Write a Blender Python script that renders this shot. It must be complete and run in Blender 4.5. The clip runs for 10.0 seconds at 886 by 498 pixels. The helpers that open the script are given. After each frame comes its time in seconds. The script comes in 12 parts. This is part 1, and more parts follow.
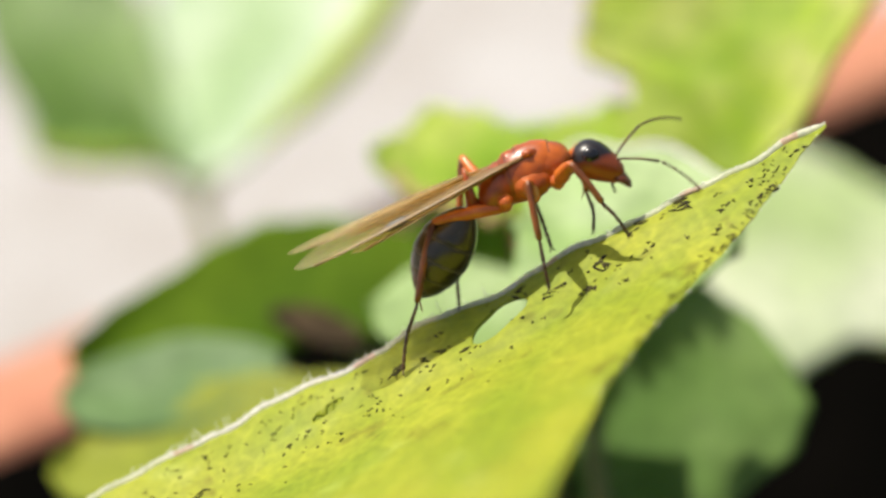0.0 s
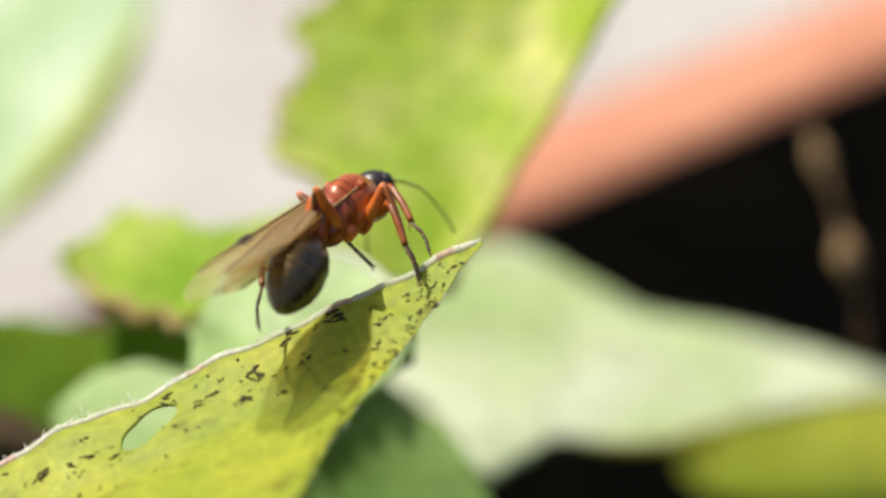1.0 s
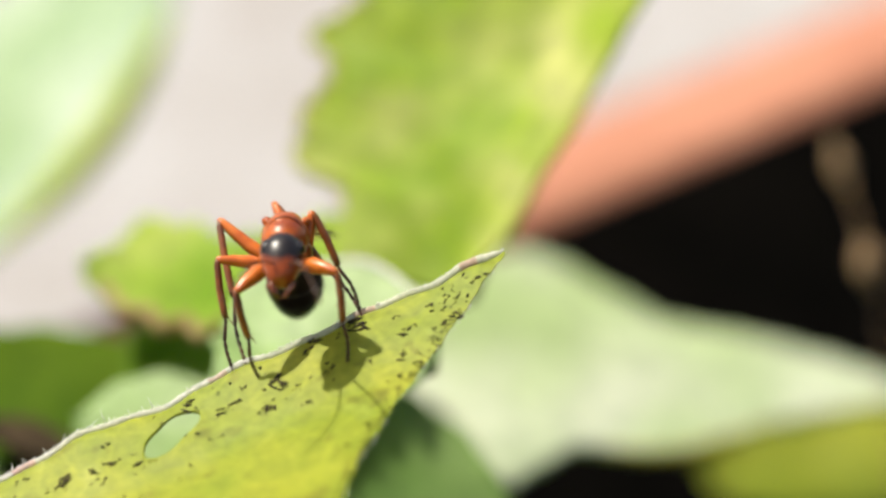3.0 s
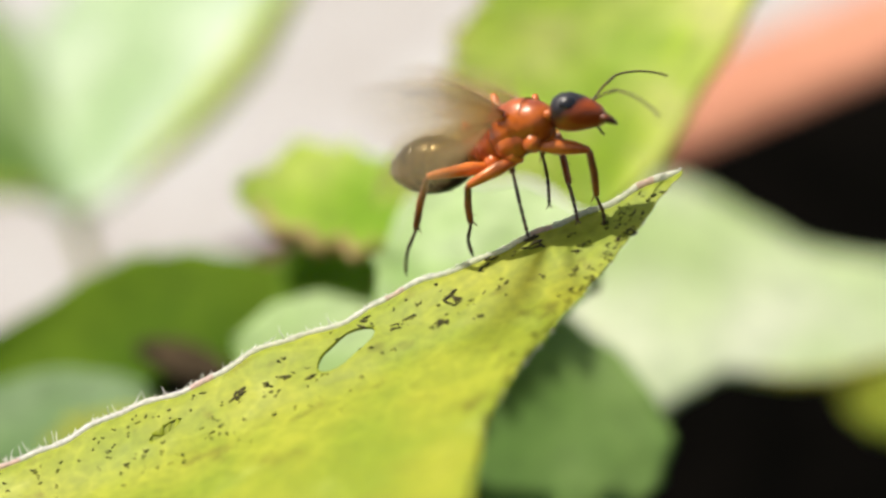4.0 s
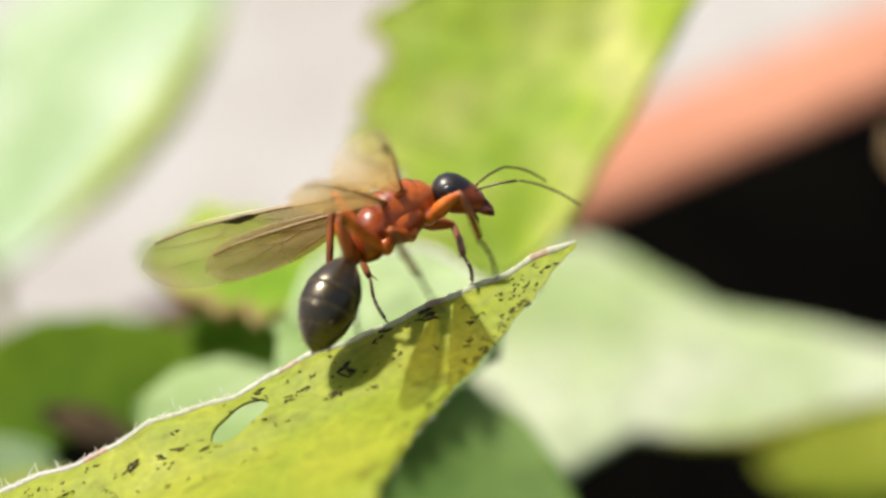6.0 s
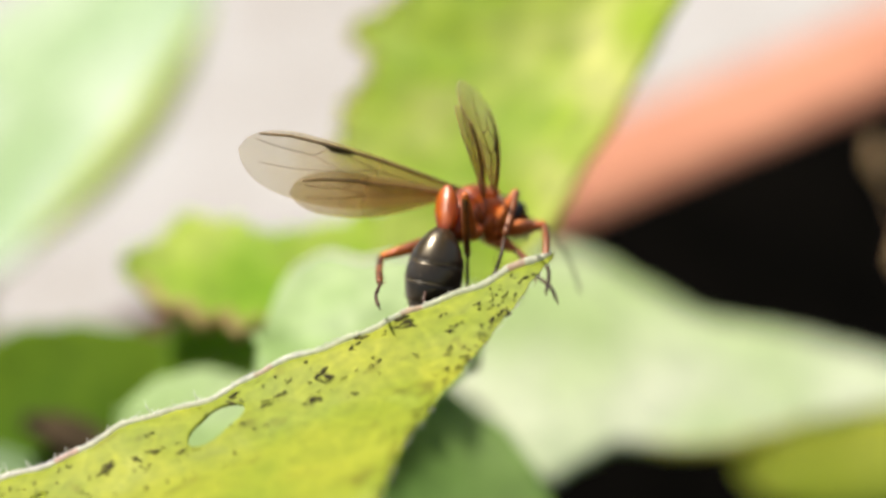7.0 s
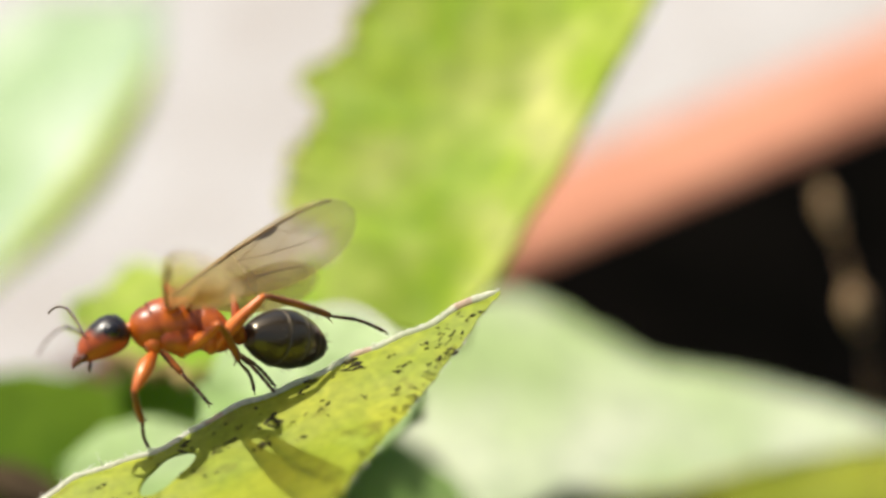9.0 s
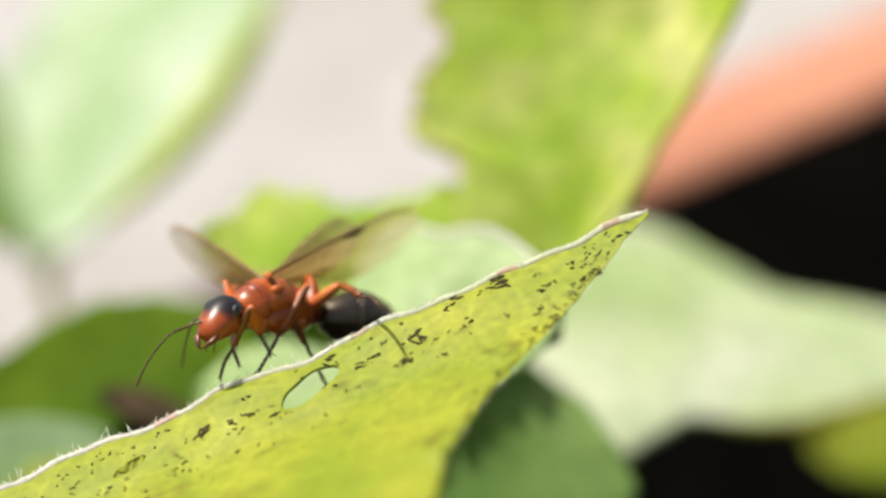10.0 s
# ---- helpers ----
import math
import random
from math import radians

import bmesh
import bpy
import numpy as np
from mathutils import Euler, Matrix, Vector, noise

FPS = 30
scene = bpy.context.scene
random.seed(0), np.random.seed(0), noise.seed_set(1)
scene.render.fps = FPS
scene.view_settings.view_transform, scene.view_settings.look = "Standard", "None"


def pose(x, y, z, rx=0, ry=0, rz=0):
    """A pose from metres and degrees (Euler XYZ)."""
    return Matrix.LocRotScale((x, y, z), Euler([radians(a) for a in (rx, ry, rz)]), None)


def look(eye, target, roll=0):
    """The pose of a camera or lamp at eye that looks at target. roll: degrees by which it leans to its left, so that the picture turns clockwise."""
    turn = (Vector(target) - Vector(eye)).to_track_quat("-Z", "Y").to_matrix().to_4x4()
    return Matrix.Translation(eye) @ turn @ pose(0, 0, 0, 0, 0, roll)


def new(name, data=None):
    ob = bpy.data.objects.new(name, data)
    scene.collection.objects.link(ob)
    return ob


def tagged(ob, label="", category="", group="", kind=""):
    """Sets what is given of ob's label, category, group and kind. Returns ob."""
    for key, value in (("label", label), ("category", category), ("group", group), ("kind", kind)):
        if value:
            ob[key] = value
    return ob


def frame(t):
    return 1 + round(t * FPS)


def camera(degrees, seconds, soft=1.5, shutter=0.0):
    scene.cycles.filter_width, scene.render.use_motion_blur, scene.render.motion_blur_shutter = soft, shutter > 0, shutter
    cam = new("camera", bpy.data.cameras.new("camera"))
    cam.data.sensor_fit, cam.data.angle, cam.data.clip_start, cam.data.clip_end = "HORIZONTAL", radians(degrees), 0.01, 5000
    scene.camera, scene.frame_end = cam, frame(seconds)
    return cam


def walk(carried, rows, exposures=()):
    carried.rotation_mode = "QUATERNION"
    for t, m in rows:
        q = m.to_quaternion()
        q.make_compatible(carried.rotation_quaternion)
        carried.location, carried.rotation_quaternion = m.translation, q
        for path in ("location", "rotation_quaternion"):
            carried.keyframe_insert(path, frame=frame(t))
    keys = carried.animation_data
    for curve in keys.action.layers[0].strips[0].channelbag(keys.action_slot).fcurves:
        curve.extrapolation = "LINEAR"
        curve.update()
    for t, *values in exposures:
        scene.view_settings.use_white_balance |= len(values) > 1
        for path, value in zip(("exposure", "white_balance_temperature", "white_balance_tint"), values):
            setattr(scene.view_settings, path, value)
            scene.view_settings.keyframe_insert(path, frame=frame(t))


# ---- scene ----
# The site: its own axes in millimetres (across, up, away) round the spot where the ant walks.
TILT = radians(20)
SPOT = Vector((0, 0, 0.11))
LEAN = radians(14)
ACROSS = Vector((math.cos(LEAN), -math.sin(LEAN) * math.sin(TILT), -math.sin(LEAN) * math.cos(TILT)))
UP = Vector((math.sin(LEAN), math.cos(LEAN) * math.sin(TILT), math.cos(LEAN) * math.cos(TILT)))
AWAY = Vector((0, math.cos(TILT), -math.sin(TILT)))
REACH = 190.0


def site(a, b, c):
    return SPOT + (ACROSS * a + UP * b + AWAY * c) * 0.001


def eye(a, b, c=0.0):
    m = Matrix((ACROSS, UP, -AWAY)).transposed().to_4x4()
    return Matrix.Translation(site(a, b, c - REACH)) @ m


# ---- camera and its walk ----
cam = camera(9.03, 10.0, soft=2.7, shutter=0.5)
cam.data.dof.use_dof = True
cam.data.dof.focus_distance = REACH / 1000
cam.data.dof.aperture_fstop = 23.0
cam.data.dof.aperture_blades = 7
walk(cam, [
    (0.0, eye(-8.151, -4.190, 0.00)),
    (0.067, eye(-7.998, -4.152, 0.00)),
    (0.3, eye(-3.367, -2.870, 0.00)),
    (0.5, eye(-0.593, -2.717, 0.00)),
    (0.6, eye(0.957, -2.392, 0.00)),
    (0.75, eye(2.392, -1.531, 0.00)),
    (0.9, eye(3.444, -0.727, 0.00)),
    (1.0, eye(3.578, -0.287, 0.00)),
    (1.5, eye(3.176, 0.057, 0.00)),
    (2.0, eye(3.061, 0.191, 0.00)),
    (2.2, eye(3.004, 0.191, 0.00)),
    (3.3, eye(2.353, -0.191, 0.00)),
    (3.5, eye(-2.468, -2.334, 0.00)),
    (3.6, eye(-3.023, -2.870, 0.00)),
    (4.0, eye(-3.100, -2.908, 0.00)),
    (4.2, eye(-1.894, -2.009, 0.00)),
    (4.5, eye(-0.344, -0.057, 0.00)),
    (5.0, eye(0.019, 0.000, 0.00)),
    (5.5, eye(-0.000, 0.000, 0.00)),
    (5.7, eye(0.115, -0.191, 0.00)),
    (6.8, eye(1.358, -0.517, 0.00)),
    (7.0, eye(1.225, -0.115, 0.00)),
    (7.2, eye(1.684, 0.957, 0.00)),
    (7.5, eye(1.952, 1.454, 0.00)),
    (7.8, eye(2.526, 1.684, 0.00)),
    (8.0, eye(2.851, 1.799, 0.00)),
    (8.2, eye(3.272, 1.818, 0.00)),
    (8.5, eye(3.961, 1.722, 0.00)),
    (8.7, eye(3.961, 1.684, 0.00)),
    (9.0, eye(3.233, 1.741, 0.00)),
    (9.2, eye(2.315, 1.186, 0.00)),
    (9.5, eye(0.325, 0.325, 0.00)),
    (9.7, eye(-1.531, -0.689, 0.00)),
    (10.0, eye(-1.703, -1.110, 0.00)),
], exposures=[(0.0, 0.43, 6600, 9), (1.0, 0.37, 6600, 9), (10.0, 0.4, 6600, 9)])

# ---- world and sun ----
world = bpy.data.worlds.new("sky")
scene.world = world
world.use_nodes = True
nt = world.node_tree
sky = nt.nodes.new("ShaderNodeTexSky")
sky.sky_type = "NISHITA"
sky.sun_disc = False
sky.dust_density = 5.0
sky.ozone_density = 0.6
SUN_WAY = (ACROSS * 0.47 - UP * 0.86 + AWAY * 0.2).normalized()
sky.sun_elevation = math.asin(-SUN_WAY.z)
sky.sun_rotation = math.atan2(-SUN_WAY.x, -SUN_WAY.y)
nt.links.new(sky.outputs[0], nt.nodes["Background"].inputs[0])
nt.nodes["Background"].inputs[1].default_value = 0.09
sun_data = bpy.data.lights.new("sun", "SUN")
sun_data.energy = 4.0
sun_data.angle = radians(0.55)
sun_data.color = (1.0, 0.95, 0.84)
sun = new("sun", sun_data)
sun.matrix_world = look(Vector((0, 0, 1)) - SUN_WAY, Vector((0, 0, 1)))


# ---- materials ----
def nodes_of(name):
    m = bpy.data.materials.new(name)
    m.use_nodes = True
    return m, m.node_tree, m.node_tree.nodes["Principled BSDF"]


def noise_mix(nt, scale, low, high, detail=4.0, coords="Object", lo=0.35, hi=0.65, stretch=None):
    """A colour that wanders between low and high."""
    tc = nt.nodes.new("ShaderNodeTexCoord")
    nz = nt.nodes.new("ShaderNodeTexNoise")
    nz.inputs["Scale"].default_value = scale
    nz.inputs["Detail"].default_value = detail
    vec = tc.outputs[coords]
    if stretch:
        mp = nt.nodes.new("ShaderNodeMapping")
        mp.inputs["Scale"].default_value = stretch
        nt.links.new(vec, mp.inputs[0])
        vec = mp.outputs[0]
    nt.links.new(vec, nz.inputs["Vector"])
    cr = nt.nodes.new("ShaderNodeValToRGB")
    cr.color_ramp.elements[0].position, cr.color_ramp.elements[0].color = lo, (*low, 1)
    cr.color_ramp.elements[1].position, cr.color_ramp.elements[1].color = hi, (*high, 1)
    nt.links.new(nz.outputs["Fac"], cr.inputs[0])
    return cr.outputs[0], nz.outputs["Fac"]


def multiply(nt, a, b, fac=1.0):
    mx = nt.nodes.new("ShaderNodeMix")
    mx.data_type, mx.blend_type = "RGBA", "MULTIPLY"
    mx.inputs["Factor"].default_value = fac
    nt.links.new(a, mx.inputs["A"])
    nt.links.new(b, mx.inputs["B"])
    return mx.outputs["Result"]


def bumped(nt, bsdf, height, strength, distance):
    b = nt.nodes.new("ShaderNodeBump")
    b.inputs["Strength"].default_value, b.inputs["Distance"].default_value = strength, distance
    nt.links.new(height, b.inputs["Height"])
    nt.links.new(b.outputs[0], bsdf.inputs["Normal"])


def leaf_material(name, low, high, glow, through_part=0.4, rough=0.45, fine=2600.0, coat=0.0, spec=0.3, patchy=0.0):
    """Leaf tissue: mottled, finely pitted, and letting light through."""
    m, nt, p = nodes_of(name)
    big, _ = noise_mix(nt, 160.0, low, high)
    small, fac = noise_mix(nt, fine, (0.78, 0.8, 0.72), (1.12, 1.1, 1.05), lo=0.3, hi=0.7)
    blotch, _ = noise_mix(nt, 75.0, (0.74, 0.82, 0.7), (1.08, 1.05, 1.3), lo=0.4, hi=0.6)
    patch, _ = noise_mix(nt, 340.0, (0.8, 0.89, 0.5), (1.1, 1.03, 1.6), detail=2.5, lo=0.36, hi=0.62)
    fleck, _ = noise_mix(nt, 260.0, (0.35, 0.22, 0.3), (1.0, 1.0, 1.0), detail=2.0, lo=0.22, hi=0.3)
    tone = multiply(nt, small, multiply(nt, patch, fleck), patchy)
    col = multiply(nt, multiply(nt, big, tone), blotch)
    nt.links.new(col, p.inputs["Base Color"])
    p.inputs["Roughness"].default_value = rough
    p.inputs["Specular IOR Level"].default_value = spec
    p.inputs["Coat Weight"].default_value = coat
    p.inputs["Coat Roughness"].default_value = 0.35
    bumped(nt, p, fac, 0.25, 0.00004)
    tr = nt.nodes.new("ShaderNodeBsdfTranslucent")
    glow_col, _ = noise_mix(nt, 220.0, tuple(g * 0.85 for g in glow), glow)
    nt.links.new(multiply(nt, glow_col, tone), tr.inputs[0])
    mix = nt.nodes.new("ShaderNodeMixShader")
    mix.inputs[0].default_value = through_part
    nt.links.new(p.outputs[0], mix.inputs[1])
    nt.links.new(tr.outputs[0], mix.inputs[2])
    nt.links.new(mix.outputs[0], nt.nodes["Material Output"].inputs["Surface"])
    return m


def plain_material(name, low, high, scale, rough=0.5, bump=0.3, dist=0.0001, metal=0.0, coat=0.0, stretch=None, spec=0.5, sheen=0.0):
    m, nt, p = nodes_of(name)
    p.inputs["Sheen Weight"].default_value = sheen
    p.inputs["Sheen Tint"].default_value = (0.75, 0.62, 0.45, 1)
    col, fac = noise_mix(nt, scale, low, high, stretch=stretch)
    nt.links.new(col, p.inputs["Base Color"])
    p.inputs["Roughness"].default_value, p.inputs["Metallic"].default_value = rough, metal
    p.inputs["Coat Weight"].default_value = coat
    p.inputs["Specular IOR Level"].default_value = spec
    if bump:
        bumped(nt, p, fac, bump, dist)
    return m


def near_leaf_material():
    """Yellow-green tissue with greener drifts, pale spots painted in as soft gloss, brownish flecks and a net of fine
    veins.
    """
    m, nt, p = nodes_of("leaf_yellow_green")
    drift, _ = noise_mix(nt, 210.0, (0.28, 0.36, 0.018), (0.41, 0.44, 0.03), detail=5.0, lo=0.36, hi=0.6)
    # soft highlights put into the colour as paler patches
    gloss_spots, _ = noise_mix(nt, 330.0, (1.0, 1.0, 1.0), (1.22, 1.22, 3.4), detail=3.0, lo=0.58, hi=0.74)
    flecks, _ = noise_mix(nt, 640.0, (0.62, 0.55, 0.45), (1.0, 1.0, 1.0), detail=6.0, lo=0.27, hi=0.4)
    fine, fac = noise_mix(nt, 2600.0, (0.8, 0.82, 0.74), (1.1, 1.08, 1.05), lo=0.3, hi=0.7)
    tc = nt.nodes.new("ShaderNodeTexCoord")
    vo = nt.nodes.new("ShaderNodeTexVoronoi")
    vo.feature = "DISTANCE_TO_EDGE"
    vo.inputs["Scale"].default_value = 620.0
    nt.links.new(tc.outputs["Object"], vo.inputs["Vector"])
    net = nt.nodes.new("ShaderNodeValToRGB")
    net.color_ramp.elements[0].position, net.color_ramp.elements[0].color = 0.0, (1.12, 1.1, 1.25, 1)
    net.color_ramp.elements[1].position, net.color_ramp.elements[1].color = 0.09, (0.98, 0.98, 0.96, 1)
    nt.links.new(vo.outputs["Distance"], net.inputs[0])
    tone = multiply(nt, multiply(nt, gloss_spots, flecks), multiply(nt, fine, net.outputs[0]))
    nt.links.new(multiply(nt, drift, tone), p.inputs["Base Color"])
    p.inputs["Roughness"].default_value = 0.55
    p.inputs["Specular IOR Level"].default_value = 0.35
    high = nt.nodes.new("ShaderNodeMath")
    high.operation = "MULTIPLY_ADD"
    high.inputs[1].default_value = -0.6
    nt.links.new(net.outputs[0], high.inputs[0])
    nt.links.new(fac, high.inputs[2])
    bumped(nt, p, high.outputs[0], 0.35, 0.00005)
    tr = nt.nodes.new("ShaderNodeBsdfTranslucent")
    glow, _ = noise_mix(nt, 220.0, (0.36, 0.44, 0.008), (0.46, 0.5, 0.012))
    nt.links.new(multiply(nt, glow, tone), tr.inputs[0])
    mix = nt.nodes.new("ShaderNodeMixShader")
    mix.inputs[0].default_value = 0.3
    nt.links.new(p.outputs[0], mix.inputs[1])
    nt.links.new(tr.outputs[0], mix.inputs[2])
    nt.links.new(mix.outputs[0], nt.nodes["Material Output"].inputs["Surface"])
    return m


LEAF_NEAR = near_leaf_material()
LEAF_BRIGHT = leaf_material("leaf_bright_green", (0.4, 0.54, 0.025), (0.64, 0.7, 0.15), (0.74, 0.86, 0.05), 0.42, 0.6, 900.0, patchy=1.0)
LEAF_WHITE = leaf_material("leaf_whitish_green", (0.42, 0.56, 0.33), (0.56, 0.67, 0.46), (0.42, 0.62, 0.24), 0.25, 0.5, 900.0, coat=0.05)
LEAF_CREAM = leaf_material("leaf_cream_green", (0.72, 0.84, 0.46), (0.86, 0.92, 0.62), (0.7, 0.85, 0.35), 0.25, 0.45, 900.0, coat=0.15)
LEAF_MINT = leaf_material("leaf_soft_green", (0.37, 0.52, 0.19), (0.49, 0.62, 0.29), (0.45, 0.65, 0.17), 0.3, 0.5, 900.0)
MANDIBLE = plain_material("dark_mandible", (0.06, 0.014, 0.006), (0.2, 0.045, 0.01), 2500.0, 0.35, 0.2, 0.00002, coat=0.3)
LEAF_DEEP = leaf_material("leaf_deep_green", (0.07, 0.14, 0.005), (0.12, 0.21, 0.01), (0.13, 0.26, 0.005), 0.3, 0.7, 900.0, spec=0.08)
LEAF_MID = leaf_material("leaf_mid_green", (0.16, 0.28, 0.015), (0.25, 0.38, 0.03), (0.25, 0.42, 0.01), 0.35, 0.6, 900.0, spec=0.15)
# darker blue-green with the shade on the cream leaf put into it
LEAF_BLUE_SHADE = leaf_material("leaf_blue_green_shade", (0.15, 0.28, 0.055), (0.23, 0.37, 0.085), (0.24, 0.42, 0.05), 0.3, 0.6, 900.0)
LEAF_FRESH = leaf_material("leaf_fresh_green", (0.27, 0.47, 0.015), (0.5, 0.63, 0.08), (0.55, 0.78, 0.03), 0.42, 0.6, 900.0, patchy=0.7)
LEAF_SAGE = leaf_material("leaf_sage_green", (0.22, 0.36, 0.08), (0.4, 0.54, 0.22), (0.32, 0.52, 0.1), 0.3, 0.55, 900.0)
LEAF_DULL = leaf_material("leaf_grey_green", (0.17, 0.29, 0.11), (0.26, 0.38, 0.17), (0.2, 0.36, 0.1), 0.3, 0.6, 900.0)
LEAF_OLIVE = leaf_material("leaf_olive_yellow", (0.24, 0.29, 0.012), (0.36, 0.4, 0.03), (0.34, 0.4, 0.01), 0.35, 0.6, 900.0)
# lime colour that stands for sunlight showing through a leaf edge
EDGE_PAINTED_GLOW = leaf_material("leaf_edge_painted_glow", (0.5, 0.62, 0.08), (0.62, 0.72, 0.16), (0.65, 0.8, 0.06), 0.45, 0.5)
EDGE_GOLD = leaf_material("leaf_edge_gold", (0.5, 0.48, 0.08), (0.64, 0.58, 0.16), (0.7, 0.65, 0.1), 0.4, 0.5)
EDGE_TAN = leaf_material("leaf_edge_tan", (0.5, 0.32, 0.14), (0.62, 0.42, 0.2), (0.6, 0.4, 0.15), 0.3, 0.6)
RIM = leaf_material("leaf_margin_pale", (0.86, 0.84, 0.68), (0.96, 0.95, 0.86), (0.97, 0.96, 0.8), 0.5, 0.6, 5000.0)
RIM_PINK = leaf_material("leaf_margin_pink", (0.82, 0.56, 0.46), (0.9, 0.76, 0.64), (0.95, 0.7, 0.55), 0.5, 0.6, 5000.0)
HAIR = plain_material("leaf_hair", (0.75, 0.75, 0.62), (0.85, 0.84, 0.75), 2000.0, 0.4, 0)
SCAR = plain_material("dark_leaf_scar", (0.02, 0.017, 0.006), (0.07, 0.06, 0.015), 4000.0, 0.8, 0.4, 0.00003, spec=0.2)
TERRACOTTA = plain_material("terracotta", (0.38, 0.15, 0.085), (0.48, 0.21, 0.125), 300.0, 0.85, 0.4, 0.0002)
# soil colour taken down to near black to stand for deep shade
SOIL = plain_material("soil_painted_shade", (0.0025, 0.002, 0.0015), (0.009, 0.007, 0.005), 500.0, 0.95, 0.8, 0.001, spec=0.03)
# near-black stand-in for the shade on the inner wall
SHADE_SHEET = plain_material("painted_shade_black", (0.001, 0.001, 0.0008), (0.003, 0.0025, 0.002), 200.0, 0.8, 0.3, 0.0003, spec=0.015)
TWIG = plain_material("dry_stem", (0.2, 0.12, 0.055), (0.4, 0.26, 0.13), 900.0, 0.8, 0.4, 0.0002)
WITHERED = plain_material("withered_leaf", (0.03, 0.02, 0.01), (0.09, 0.06, 0.03), 700.0, 0.8, 0.5, 0.0002, spec=0.2)
STEM = leaf_material("leaf_stalk", (0.3, 0.36, 0.1), (0.42, 0.46, 0.16), (0.3, 0.4, 0.08), 0.2, 0.5)
PAVING = plain_material("pale_concrete", (0.23, 0.195, 0.16), (0.48, 0.485, 0.5), 95.0, 0.9, 0.5, 0.001, stretch=(1, 0.5, 1))
RUST = plain_material("rust_red_cuticle", (0.2, 0.026, 0.003), (0.55, 0.125, 0.01), 900.0, 0.34, 0.8, 0.0001, coat=0.4)
RUST_LEG = plain_material("orange_leg_cuticle", (0.5, 0.1, 0.012), (0.7, 0.19, 0.03), 1500.0, 0.3, 0.2, 0.00002, coat=0.3)
TIBIA = plain_material("brown_shin_cuticle", (0.11, 0.032, 0.008), (0.32, 0.09, 0.016), 1100.0, 0.36, 0.2, 0.00002, coat=0.2)
DARK_LEG = plain_material("dark_brown_leg_cuticle", (0.035, 0.015, 0.008), (0.12, 0.045, 0.018), 1800.0, 0.35, 0.2, 0.00002, coat=0.3)
BLACK = plain_material("black_brown_cuticle", (0.006, 0.0045, 0.003), (0.035, 0.024, 0.011), 700.0, 0.29, 0.3, 0.00003, coat=0.45, spec=0.7, sheen=0.07)
# the golden down on the gaster spreads the sun into a broad bronze gloss
BLACK.node_tree.nodes["Principled BSDF"].inputs["IOR"].default_value = 1.55
BLACK.node_tree.nodes["Principled BSDF"].inputs["Specular Tint"].default_value = (1.0, 0.86, 0.62, 1)
BLACK.node_tree.nodes["Principled BSDF"].inputs["Coat Roughness"].default_value = 0.2
EYE = plain_material("black_eye", (0.006, 0.005, 0.005), (0.014, 0.012, 0.012), 6000.0, 0.2, 0.1, 0.00001, coat=0.6)
BAND = plain_material("pale_segment_margin", (0.03, 0.022, 0.012), (0.1, 0.075, 0.04), 2500.0, 0.4, 0.1, 0.00001, sheen=0.5)
PALE_HAIR = plain_material("pale_body_hair", (0.1, 0.075, 0.045), (0.2, 0.15, 0.09), 2000.0, 0.4, 0)
SEAM = plain_material("dark_thorax_seam", (0.05, 0.008, 0.003), (0.1, 0.016, 0.004), 2500.0, 0.5, 0)
VEIN = plain_material("brown_wing_vein", (0.16, 0.09, 0.03), (0.3, 0.18, 0.07), 2000.0, 0.4, 0)
STIGMA = plain_material("dark_wing_spot", (0.03, 0.02, 0.01), (0.06, 0.04, 0.02), 2000.0, 0.5, 0)


def head_material():
    m, nt, p = nodes_of("head_cuticle")
    tc = nt.nodes.new("ShaderNodeTexCoord")
    sp = nt.nodes.new("ShaderNodeSeparateXYZ")
    nt.links.new(tc.outputs["Object"], sp.inputs[0])
    nz = nt.nodes.new("ShaderNodeTexNoise")
    nz.inputs["Scale"].default_value = 2500.0
    nt.links.new(tc.outputs["Object"], nz.inputs["Vector"])
    ma = nt.nodes.new("ShaderNodeMath")
    ma.operation = "MULTIPLY_ADD"
    ma.inputs[1].default_value, ma.inputs[2].default_value = -900.0, 0.18
    nt.links.new(sp.outputs["Z"], ma.inputs[0])
    mb = nt.nodes.new("ShaderNodeMath")
    mb.operation = "MULTIPLY_ADD"
    mb.inputs[1].default_value = 480.0
    nt.links.new(sp.outputs["X"], mb.inputs[0])
    nt.links.new(ma.outputs[0], mb.inputs[2])
    mc = nt.nodes.new("ShaderNodeMath")
    mc.operation = "MULTIPLY_ADD"
    mc.inputs[1].default_value = 0.35
    nt.links.new(nz.outputs["Fac"], mc.inputs[0])
    nt.links.new(mb.outputs[0], mc.inputs[2])
    cr = nt.nodes.new("ShaderNodeValToRGB")
    cr.color_ramp.elements[0].position, cr.color_ramp.elements[0].color = 0.5, (0.014, 0.01, 0.009, 1)
    cr.color_ramp.elements[1].position, cr.color_ramp.elements[1].color = 0.85, (0.36, 0.065, 0.008, 1)
    nt.links.new(mc.outputs[0], cr.inputs[0])
    nt.links.new(cr.outputs[0], p.inputs["Base Color"])
    p.inputs["Roughness"].default_value = 0.34
    p.inputs["Coat Weight"].default_value = 0.3
    bumped(nt, p, nz.outputs["Fac"], 0.25, 0.00002)
    return m


HEAD = head_material()


